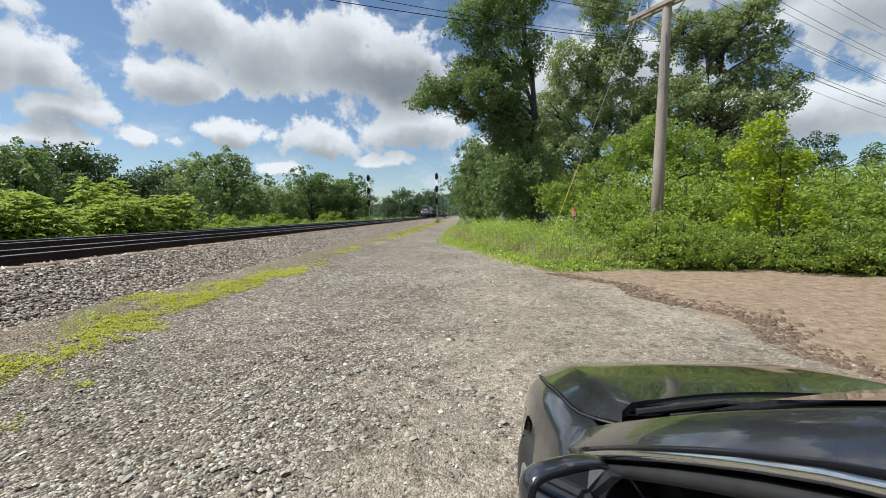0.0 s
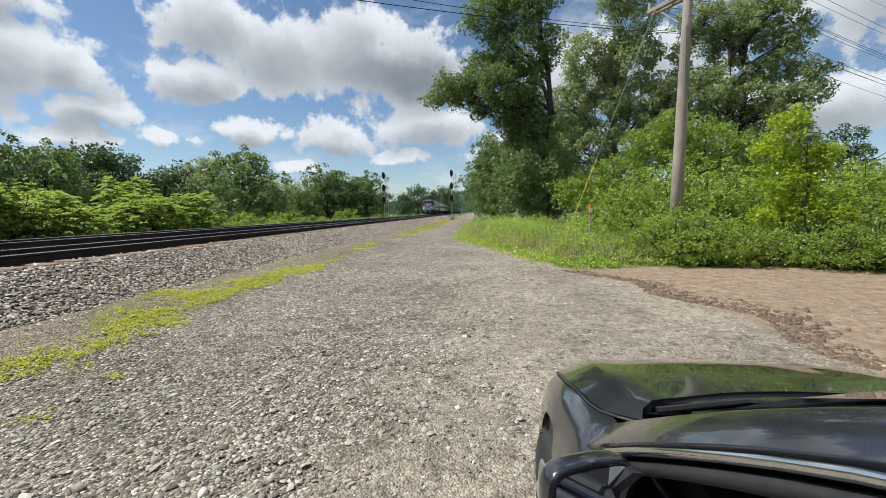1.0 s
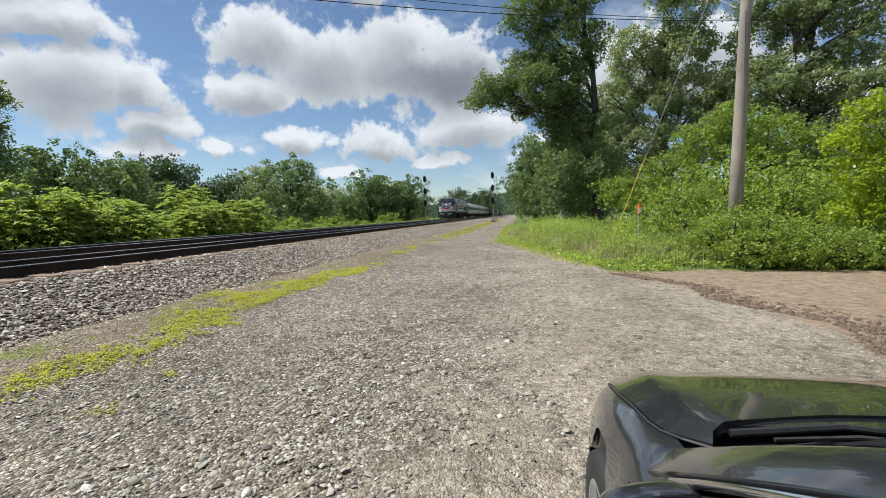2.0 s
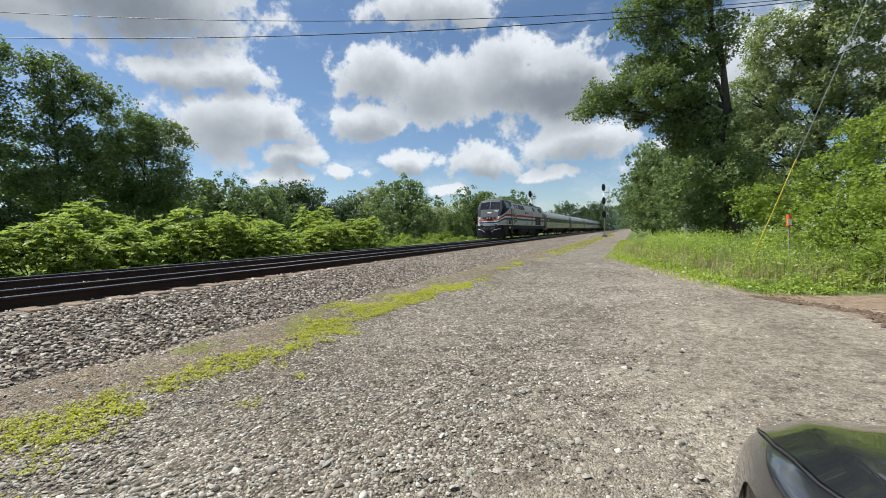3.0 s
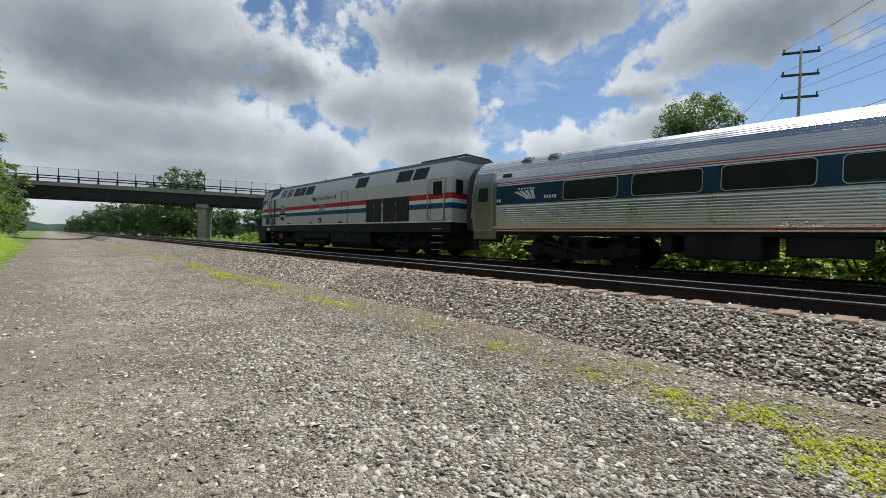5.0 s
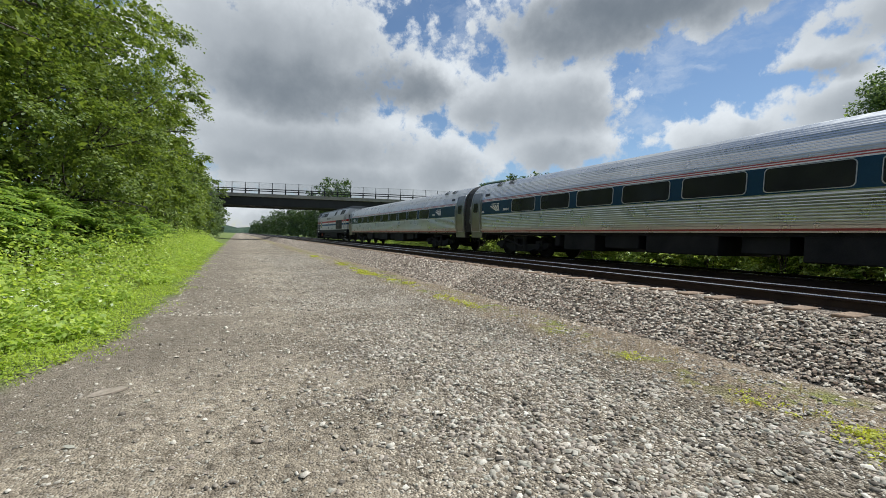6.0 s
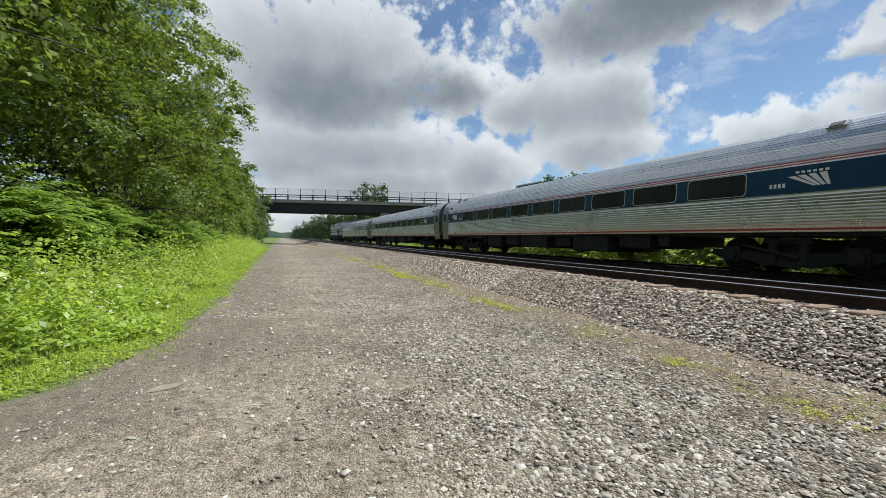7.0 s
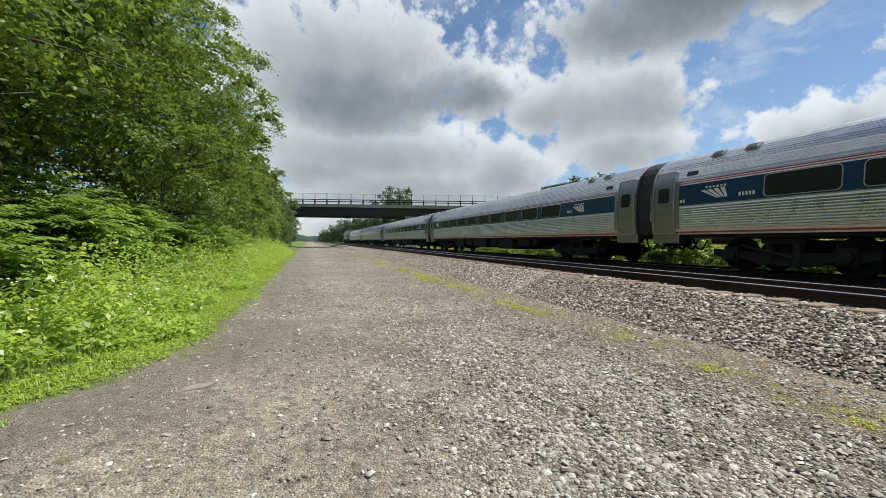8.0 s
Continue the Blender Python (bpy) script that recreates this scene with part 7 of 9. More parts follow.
def build_coach():
    root = empty("passenger_coach", pose(0, 0, 0), "fluted stainless steel passenger coach with a dark blue window band", "railway coach")
    # shell: steps of (z, flute) with the colours of the bands
    zs, mats = [1.02, 1.06, 1.11, 1.16], [0, 1, 0]
    def flutes(z0, z1, pitch):
        n = int((z1 - z0) / pitch)
        p = (z1 - z0) / n
        for k in range(n):
            for f in (0.25, 0.4, 0.75, 1.0):
                zs.append(z0 + p * (k + f))
                mats.append(0)
    flutes(1.16, 1.84, 0.068)
    for z, mi in ((1.87, 2), (1.90, 0), (2.52, 3), (2.555, 2), (2.585, 1), (2.61, 2), (2.64, 1)):
        zs.append(z)
        mats.append(mi)
    flutes(2.64, 3.40, 0.062)
    for z in (3.45, 3.50, 3.55, 3.59, 3.62, 3.645, 3.66):
        zs.append(z)
        mats.append(0)
    prof = []
    for z in zs:
        x = coach_half(z)
        for z0, z1, pitch in ((1.16, 1.84, 0.068), (2.64, 3.40, 0.062)):
            if z0 < z < z1:
                n = int((z1 - z0) / pitch)
                ph = ((z - z0) / ((z1 - z0) / n)) % 1.0
                if 0.2 < ph < 0.45 or 0.7 < ph < 0.8:
                    x += 0.007 if ph > 0.3 else 0.0
        prof.append((x, z))
    bm = bmesh.new()
    Y0, Y1 = 0.35, 25.85
    sides = []
    for y in (Y0, Y1):
        r = [bm.verts.new((x, y, z)) for x, z in prof]
        l = [bm.verts.new((-x, y, z)) for x, z in prof[:-1]]
        sides.append((r, l))
    (r0, l0), (r1, l1) = sides
    for k in range(len(prof) - 1):
        bm.faces.new((r0[k], r1[k], r1[k + 1], r0[k + 1])).material_index = mats[k]
        la0, la1 = l0[k], l1[k]
        lb0, lb1 = (l0[k + 1], l1[k + 1]) if k + 1 < len(l0) else (r0[-1], r1[-1])
        bm.faces.new((la0, lb0, lb1, la1)).material_index = mats[k]
    bm.faces.new(r0[::1] + l0[::-1])
    bm.faces.new((r1 + l1[::-1])[::-1])
    bm.faces.new((r0[0], l0[0], l1[0], r1[0])).material_index = 0
    bmesh.ops.recalc_face_normals(bm, faces=bm.faces)
    part("body", bm, [STAINLESS, COACH_RED, COACH_WHITE, COACH_BLUE], root)
    for s in (-1, 1):
        def wall(name, material, y0, y1, z0, z1, t, parent, rounded=0.0, hole=None):
            """A plate that follows the curved side."""
            bm = bmesh.new()
            c, cy = rounded, (y0 + y1) / 2
            half = [(y1 - c + c * math.sin(radians(18 * k)), z0 + c - c * math.cos(radians(18 * k))) for k in range(6)] if c else [(y1, z0)]
            m_ = max(1, int((z1 - z0 - 2 * c) / 0.12))
            half += [(y1, z0 + c + (z1 - z0 - 2 * c) * k / m_) for k in range(1, m_)]
            half += [(y1 - c + c * math.cos(radians(18 * k)), z1 - c + c * math.sin(radians(18 * k))) for k in range(6)] if c else [(y1, z1)]
            out = half + [(2 * cy - y, z) for y, z in half[::-1]]
            a = [bm.verts.new((s * (coach_half(z) + t), y, z)) for y, z in out]
            b = [bm.verts.new((s * (coach_half(z) - 0.03), y, z)) for y, z in out]
            n = len(out)
            if hole:
                cy, cz = (y0 + y1) / 2, (z0 + z1) / 2
                fy, fz = 1 - 2 * hole / (y1 - y0), 1 - 2 * hole / (z1 - z0)
                inn = [((y - cy) * fy + cy, (z - cz) * fz + cz) for y, z in out]
                i = [bm.verts.new((s * (coach_half(z) + t), y, z)) for y, z in inn]
                j = [bm.verts.new((s * (coach_half(z) - 0.03), y, z)) for y, z in inn]
                for k in range(n):
                    k2 = (k + 1) % n
                    bm.faces.new((a[k], a[k2], i[k2], i[k]))
                    bm.faces.new((i[k], i[k2], j[k2], j[k]))
                    bm.faces.new((b[k], b[k2], a[k2], a[k]))
            else:
                for k in range(n // 2 - 1):
                    bm.faces.new((a[k], a[k + 1], a[n - 2 - k], a[n - 1 - k]))
                for k in range(n):
                    bm.faces.new((b[k], b[(k + 1) % n], a[(k + 1) % n], a[k]))
            bmesh.ops.recalc_face_normals(bm, faces=bm.faces)
            return part(name, bm, material, parent)
        for k in range(9):
            y0 = 3.93 + 1.97 * k
            w = wall("window", GLASS_DARK, y0, y0 + 1.57, 1.955, 2.485, 0.006, root, 0.09)
            w["label"] = "dark tinted coach window"
            wall("window_frame", LOCO_SILVER, y0 - 0.022, y0 + 1.592, 1.933, 2.507, 0.014, w, 0.10, 0.015)
        for y0 in (0.47, 24.98):
            d = wall("coach_door", DOOR_STEEL, y0, y0 + 0.74, 1.06, 3.0, 0.020, root, 0.06)
            d["label"] = "stainless steel side door"
            wall("door_window", GLASS_DARK, y0 + 0.16, y0 + 0.58, 2.03, 2.5, 0.026, d, 0.08)
            wall("door_frame", GALV, y0 - 0.05, y0 + 0.79, 1.04, 3.04, 0.032, d, 0.07, 0.035)
            wall("end_panel", DOOR_STEEL, 0.352 if y0 < 9 else 25.80, 0.40 if y0 < 9 else 25.848, 1.05, 3.1, 0.014, root)
            wall("door_surround", DOOR_STEEL, 1.27 if y0 < 9 else 24.78, 1.42 if y0 < 9 else 24.92, 1.2, 2.66, 0.014, root)
            bm = bmesh.new()
            yy = y0 - 0.1
            x = s * (coach_half(1.9) + 0.05)
            tube(bm, [(s * coach_half(1.5), yy, 1.45), (x, yy, 1.5), (x, yy, 2.3), (s * coach_half(2.35), yy, 2.35)], [0.016] * 4, 5)
            part("grab_rail", bm, GALV, root)
            bm = bmesh.new()
            box(bm, min(s * 1.15, s * 1.465), max(s * 1.15, s * 1.465), y0 - 0.1, y0 + 0.9, 0.74, 1.08, 0.02)
            part("step_well", bm, DOOR_STEEL, root)
        for y0 in (1.6, 24.2):
            wall("side_vent", GRILLE, y0, y0 + 0.36, 2.80, 2.93, 0.02, root, 0.03)
        # white emblem, number bars and small signs on the blue band
        for y0, f in ((2.15, 1), (22.2, 1)):
            bm = bmesh.new()
            for k in range(4):
                flat(bm, [(-0.46 + 0.20 * k, 0.09 + 0.01 * k), (-0.32 + 0.20 * k, 0.10 + 0.01 * k), (0.10 + 0.085 * k, -0.15), (0.045 + 0.085 * k, -0.16)])
            for k in range(6):
                flat(bm, [(-0.3 + 0.11 * k, 0.15), (-0.23 + 0.11 * k, 0.15), (-0.23 + 0.11 * k, 0.2), (-0.3 + 0.11 * k, 0.2)])
            ob = part("emblem", bm, COACH_WHITE, root, "white emblem of fanned strokes")
            yc = y0 + 0.45
            ob.matrix_basis = on_side(1.523, yc, 2.20) if s > 0 else Matrix.Rotation(math.pi, 4, "Z") @ on_side(1.523, -yc, 2.20)
        for yc, zc, n, w in ((3.5, 2.08, 5, 0.055), (1.5, 2.03, 3, 0.07), (22.0, 2.1, 4, 0.055)):
            bm = bmesh.new()
            for k in range(n):
                o = (k - n / 2) * (w + 0.035)
                flat(bm, [(o, -0.05), (o + w, -0.05), (o + w, 0.05), (o, 0.05)])
            ob = part("number_bars", bm, COACH_WHITE if zc > 1.9 else GRILLE, root, "small plain number bars")
            xo = coach_half(zc) + (0.004 if zc > 1.9 else 0.018)
            ob.matrix_basis = on_side(xo, yc, zc) if s > 0 else Matrix.Rotation(math.pi, 4, "Z") @ on_side(xo, -yc, zc)
        # roof hatches
        for y0 in (2.14, 3.12, 22.7, 23.7):
            bm = bmesh.new()
            p = [(y0, 3.30), (y0 + 0.36, 3.30), (y0 + 0.36, 3.44), (y0, 3.44)]
            a = [bm.verts.new((s * (coach_half(z) + 0.05), y, z + 0.04)) for y, z in p]
            b = [bm.verts.new((s * (coach_half(z) - 0.03), y, z)) for y, z in p]
            bm.faces.new(a)
            for k in range(4):
                bm.faces.new((b[k], b[(k + 1) % 4], a[(k + 1) % 4], a[k]))
            bmesh.ops.recalc_face_normals(bm, faces=bm.faces)
            h = part("roof_hatch", bm, GALV, root)
            bm = bmesh.new()
            p = [(y0 + 0.05, 3.32), (y0 + 0.31, 3.32), (y0 + 0.31, 3.42), (y0 + 0.05, 3.42)]
            bm.faces.new([bm.verts.new((s * (coach_half(z) + 0.056), y, z + 0.045)) for y, z in p])
            part("hatch_grille", bm, GRILLE, h)
    # diaphragms
    for y0, y1 in ((0.0, 0.36), (25.84, 26.2)):
        bm = bmesh.new()
        pts = [(coach_half(z) * 0.955, z) for z in (1.05, 1.6, 2.2, 2.8, 3.1, 3.3, 3.45, 3.55)]
        extrude_profile(bm, pts + [(-x, z) for x, z in pts[::-1]], y0, y1)
        part("diaphragm", bm, RUBBER, root, "black rubber gangway diaphragm")
        yc = (y0 + y1) / 2
        for k in range(5):
            bm = bmesh.new()
            x = -0.9 + 0.45 * k
            tube(bm, [(x, yc - 0.3, 0.95), (x + 0.03, yc - 0.15, 0.62 + 0.06 * (k % 2)), (x + 0.05, yc + 0.1, 0.55), (x + 0.03, yc + 0.3, 0.9)], [0.03] * 4, 5)
            part("jumper_cable", bm, RUBBER, root)
        bm = bmesh.new()
        box(bm, -0.14, 0.14, y0 - 0.1, y1 + 0.1, 0.66, 0.96)
        part("coupler", bm, UNDERFRAME, root)
    # underbody
    bm = bmesh.new()
    box(bm, -1.35, 1.35, 0.6, 25.6, 0.93, 1.03)
    part("floor_frame", bm, UNDERFRAME, root)
    for y0, y1, z0, w in ((7.1, 8.6, 0.38, 1.35), (9.0, 10.3, 0.5, 1.3), (10.6, 12.7, 0.42, 1.35), (13.2, 14.2, 0.5, 1.25), (14.5, 16.4, 0.36, 1.35), (16.9, 18.2, 0.52, 1.3), (6.55, 6.8, 0.5, 1.3), (18.5, 18.9, 0.6, 1.3)):
        bm = bmesh.new()
        box(bm, -w, w, y0, y1, z0, 0.95, 0.03)
        part("equipment_box", bm, UNDERFRAME, root)
    wheel = wheel_mesh(0.455)
    for y in (4.15, 22.05):
        make_truck(root, y, 0.455, 2.6, wheel)
    return root


LOCO = build_loco()
_first = build_coach()
COACHES = [_first] + [copy_thing(_first, pose(0, 0, 0)) for _ in range(6)]
for ob in COACHES:
    ob["group"] = "coaches of the train"

# where the train's nose stands along the track
TRAIN = [(0, 144.6), (1, 109.3), (2.5, 56.3), (3.5, 20.9), (4.0, 3.1), (4.5, -14.3), (5.0, -31.6), (6.5, -84.2), (8.0, -137.4)]


def motions():
    walk(LOCO, [(t, pose(TRACK_X[1], y, RAIL_Z)) for t, y in TRAIN])
    for k, coach in enumerate(COACHES):
        walk(coach, [(t, pose(TRACK_X[1], y + 20.95 + 26.2 * k, RAIL_Z)) for t, y in TRAIN])


# ---- signals, bridge, poles and the parked car ----
def ridge():
    """Wooded hills far off, all round."""
    n = 260
    bm = bmesh.new()
    rows = []
    for k in range(n):
        a = 2 * math.pi * k / n
        r = 760 + 120 * math.sin(3 * a + 1)
        h = 27 + 9 * math.sin(5 * a + 0.5) + 6 * math.sin(13 * a) + 2.0 * math.sin(61 * a) + 1.5 * math.sin(97 * a + 1)
        rows.append([bm.verts.new(((r + d) * math.cos(a), (r + d) * math.sin(a), z)) for d, z in ((0, -3), (15, h * 0.55), (60, h), (260, h * 0.9))])
    for k in range(n):
        u, v = rows[k], rows[(k + 1) % n]
        for j in range(3):
            bm.faces.new((u[j], v[j], v[j + 1], u[j + 1]))
    m = Mat("far_wooded_hill", 0.95, spec=0.1)
    m.color(m.ramp(m.noise(0.06, 6, 0.7), [(0.3, (0.03, 0.055, 0.04)), (0.7, (0.075, 0.11, 0.075))]))
    m.bump(m.noise(0.08, 6, 0.7), 1.0, 6.0)
    tagged(part("backdrop", bm, m.m, smooth=True), "low wooded hills on the horizon", "hills", kind="structure")


def build_signal():
    root = empty("railway_signal", pose(0, 0, 0), "railway signal mast with three black signal heads and a ladder", "railway signal")
    bm = bmesh.new()
    rod(bm, (0, 0, -0.3), (0, 0, 8.9), 0.09, 10, 0.07)
    part("mast", bm, GALV, root, smooth=True)
    bm = bmesh.new()
    box(bm, -0.4, 0.4, -0.4, 0.4, -0.4, 0.35, 0.03)
    part("foundation", bm, CONCRETE, root)
    for z in (4.0, 6.35, 8.7):
        bm = bmesh.new()
        pts = [(0.31 * math.sin(a), 0.66 * math.cos(a)) if abs(math.cos(a)) < 0.99 else (0, 0.66 * math.cos(a)) for a in [k * math.pi / 10 for k in range(20)]]
        a = [bm.verts.new((x, -0.30, z + y)) for x, y in pts]
        b = [bm.verts.new((x, -0.26, z + y)) for x, y in pts]
        bm.faces.new(a)
        bm.faces.new(b[::-1])
        for k in range(20):
            bm.faces.new((a[k], b[k], b[(k + 1) % 20], a[(k + 1) % 20]))
        head = part("signal_head", bm, SIGNAL_BLACK, root, "black oval signal head")
        bm = bmesh.new()
        box(bm, -0.2, 0.2, -0.26, 0.0, z - 0.45, z + 0.45, 0.03)
        part("lamp_case", bm, SIGNAL_BLACK, head)
        for dz in (-0.28, 0, 0.28):
            bm = bmesh.new()
            n = 10
            for k in range(n):
                a0, a1 = math.pi * k / n, math.pi * (k + 1) / n
                bm.faces.new([bm.verts.new(p) for p in ((0.12 * math.cos(a0), -0.30, z + dz + 0.12 * math.sin(a0)), (0.12 * math.cos(a1), -0.30, z + dz + 0.12 * math.sin(a1)), (0.12 * math.cos(a1), -0.55, z + dz + 0.12 * math.sin(a1)), (0.12 * math.cos(a0), -0.55, z + dz + 0.12 * math.sin(a0)))])
            part("visor", bm, SIGNAL_BLACK, head)
            bm = bmesh.new()
            rod(bm, (0, -0.32, z + dz), (0, -0.29, z + dz), 0.09, 10)
            part("lens", bm, GLASS_DARK, head)
    bm = bmesh.new()
    for x in (-0.2, 0.2):
        rod(bm, (x + 0.55, 0.25, 0.3), (x + 0.55, 0.25, 8.8), 0.025, 5)
    part("ladder_rail", bm, GALV, root)
    for k in range(24):
        bm = bmesh.new()
        rod(bm, (0.35, 0.25, 0.5 + k * 0.34), (0.75, 0.25, 0.5 + k * 0.34), 0.014, 4)
        part("ladder_rung", bm, GALV, root)
    for z in (3.1, 5.4, 7.8):
        bm = bmesh.new()
        box(bm, -0.1, 0.95, -0.1, 0.6, z, z + 0.04)
        for x in (0.05, 0.95):
            rod(bm, (x, 0.58, z), (x, 0.58, z + 1.0), 0.018, 4)
        rod(bm, (0.05, 0.58, z + 1.0), (0.95, 0.58, z + 1.0), 0.018, 4)
        part("platform", bm, GALV, root)
    return root


def signals():
    s = build_signal()
    s["group"] = "pair of signals"
    s.matrix_basis = pose(-4.55, 79, 0.2)
    copy_thing(s, pose(-17.6, 79, 0.05))
    root = empty("relay_cabinet", pose(5.2, 45.0, 0.45), "grey metal relay cabinet in the roadside grass", "cabinet")
    bm = bmesh.new()
    box(bm, -0.75, 0.75, -0.5, 0.5, -0.2, 1.75, 0.03)
    box(bm, -0.82, 0.82, -0.57, 0.57, 1.75, 1.83, 0.02)
    part("body", bm, GALV, root)
    bm = bmesh.new()
    box(bm, -0.65, 0.65, -0.525, -0.50, 0.1, 1.65, 0.01)
    part("door", bm, LOCO_SILVER, root)
    # switch stand far up the line
    bm = bmesh.new()
    rod(bm, (0, 0, 0), (0, 0, 2.6), 0.06, 6)
    box(bm, -0.3, 0.3, -0.2, 0.2, 1.9, 3.0, 0.03)
    ob = part("dwarf_signal", bm, SIGNAL_BLACK)
    ob.location = (-15.6, 96, 0.1)
    tagged(ob, "low dark signal beside the far track", "railway signal")


def bridge():
    root = empty("road_bridge", Matrix.Translation((-6.0, -102.5, 0)) @ Matrix.Rotation(math.atan2(0.36, -1.0), 4, "Z"), "road overpass with dark steel girders and a high mesh fence", "bridge")
    # local x runs west along the bridge, local y points back north
    x0, x1, w = -42, 46, 10.0
    for y in (0.0, 3.0, 6.0, 9.2):
        bm = bmesh.new()
        box(bm, x0, x1, y, y + 0.35, 7.8, 9.75)
        box(bm, x0, x1, y - 0.15, y + 0.5, 7.76, 7.84)
        part("girder", bm, BRIDGE_STEEL, root, "dark painted steel girder")
    bm = bmesh.new()
    box(bm, x0, x1, -0.5, w, 9.75, 10.25, 0.03)
    box(bm, x0, x1, -0.5, -0.2, 10.25, 10.5, 0.03)
    part("deck", bm, CONCRETE, root, "pale concrete deck edge")
    k = x0
    while k <= x1:
        bm = bmesh.new()
        box(bm, k - 0.05, k + 0.05, -0.42, -0.3, 10.4, 13.0)
        box(bm, k - 0.13, k + 0.13, -0.46, -0.2, 10.4, 11.6)
        part("fence_post", bm, BRIDGE_STEEL, root)
        k += 2.9
    for z in (11.1, 11.55):
        bm = bmesh.new()
        box(bm, x0, x1, -0.40, -0.25, z - 0.09, z + 0.09)
        part("guard_rail", bm, BRIDGE_STEEL, root)
    bm = bmesh.new()
    rod(bm, (x0, -0.36, 12.98), (x1, -0.36, 12.98), 0.03, 5)
    for z in np.arange(11.7, 12.9, 0.15):
        rod(bm, (x0, -0.36, z), (x1, -0.36, z), 0.008, 3)
    for x in np.arange(x0, x1, 0.30):
        rod(bm, (x, -0.36, 10.5), (x, -0.36, 12.95), 0.007, 3)
    ob = part("fence_mesh", bm, GALV, root, "see-through wire fence mesh")
    ob["kind"] = "stuff"
    for x in (18.5, -24.0):
        bm = bmesh.new()
        box(bm, x - 0.8, x + 0.8, -0.2, 9.8, -0.5, 7.0, 0.1)
        box(bm, x - 1.1, x + 1.1, -0.6, 10.2, 7.0, 7.76, 0.08)
        part("pier", bm, CONCRETE, root, "concrete wall pier")
    bm = bmesh.new()
    box(bm, x1 - 3.5, x1 + 2, -1.5, 11.5, -0.5, 9.7, 0.1)
    part("abutment", bm, CONCRETE_SHADED, root)
    # steel truss span beyond
    truss = empty("truss_bridge", root.matrix_basis.copy(), "green steel through-truss bridge behind trees", "bridge")
    L0, n, p = 44.0, 9, 6.6
    tops = [10.2, 15.2, 16.6, 17.4, 17.8, 17.8, 17.4, 16.6, 15.2, 10.2]
    for y in (0.3, 9.0):
        bm = bmesh.new()
        for k in range(n):
            a, b = (L0 + k * p, y, tops[k]), (L0 + (k + 1) * p, y, tops[k + 1])
            rod(bm, a, b, 0.28, 4)
        part("top_chord", bm, TRUSS_GREEN, truss)
        for k in range(1, n):
            bm = bmesh.new()
            rod(bm, (L0 + k * p, y, 10.0), (L0 + k * p, y, tops[k]), 0.17, 4)
            part("post", bm, TRUSS_GREEN, truss)
            bm = bmesh.new()
            if k < 5:
                rod(bm, (L0 + k * p, y, tops[k]), (L0 + (k + 1) * p, y, 10.0), 0.12, 4)
            else:
                rod(bm, (L0 + (k - 1) * p, y, 10.0), (L0 + k * p, y, tops[k]), 0.12, 4)
            part("diagonal", bm, TRUSS_GREEN, truss)
        bm = bmesh.new()
        box(bm, L0, L0 + n * p, y - 0.25, y + 0.25, 9.3, 10.2)
        part("bottom_chord", bm, TRUSS_GREEN, truss)
    for k in range(1, n):
        bm = bmesh.new()
        rod(bm, (L0 + k * p, 0.3, tops[k]), (L0 + k * p, 9.0, tops[k]), 0.14, 4)
        part("cross_strut", bm, TRUSS_GREEN, truss)
    bm = bmesh.new()
    box(bm, L0, L0 + n * p, 0.0, 9.5, 9.4, 9.9)
    for k in (0, n):
        box(bm, L0 + k * p - 1, L0 + k * p + 1, 0.2, 9.2, -0.5, 9.4)
    part("truss_deck", bm, CONCRETE, truss)


def wire(a, b, sag, r, label, n=24):
    bm = bmesh.new()
    a, b = Vector(a), Vector(b)
    pts = [a.lerp(b, k / n) - Vector((0, 0, sag * 4 * (k / n) * (1 - k / n))) for k in range(n + 1)]
    tube(bm, pts, [r] * (n + 1), 4)
    tagged(part("power_line", bm, CABLE), label, "power line", "overhead power lines")


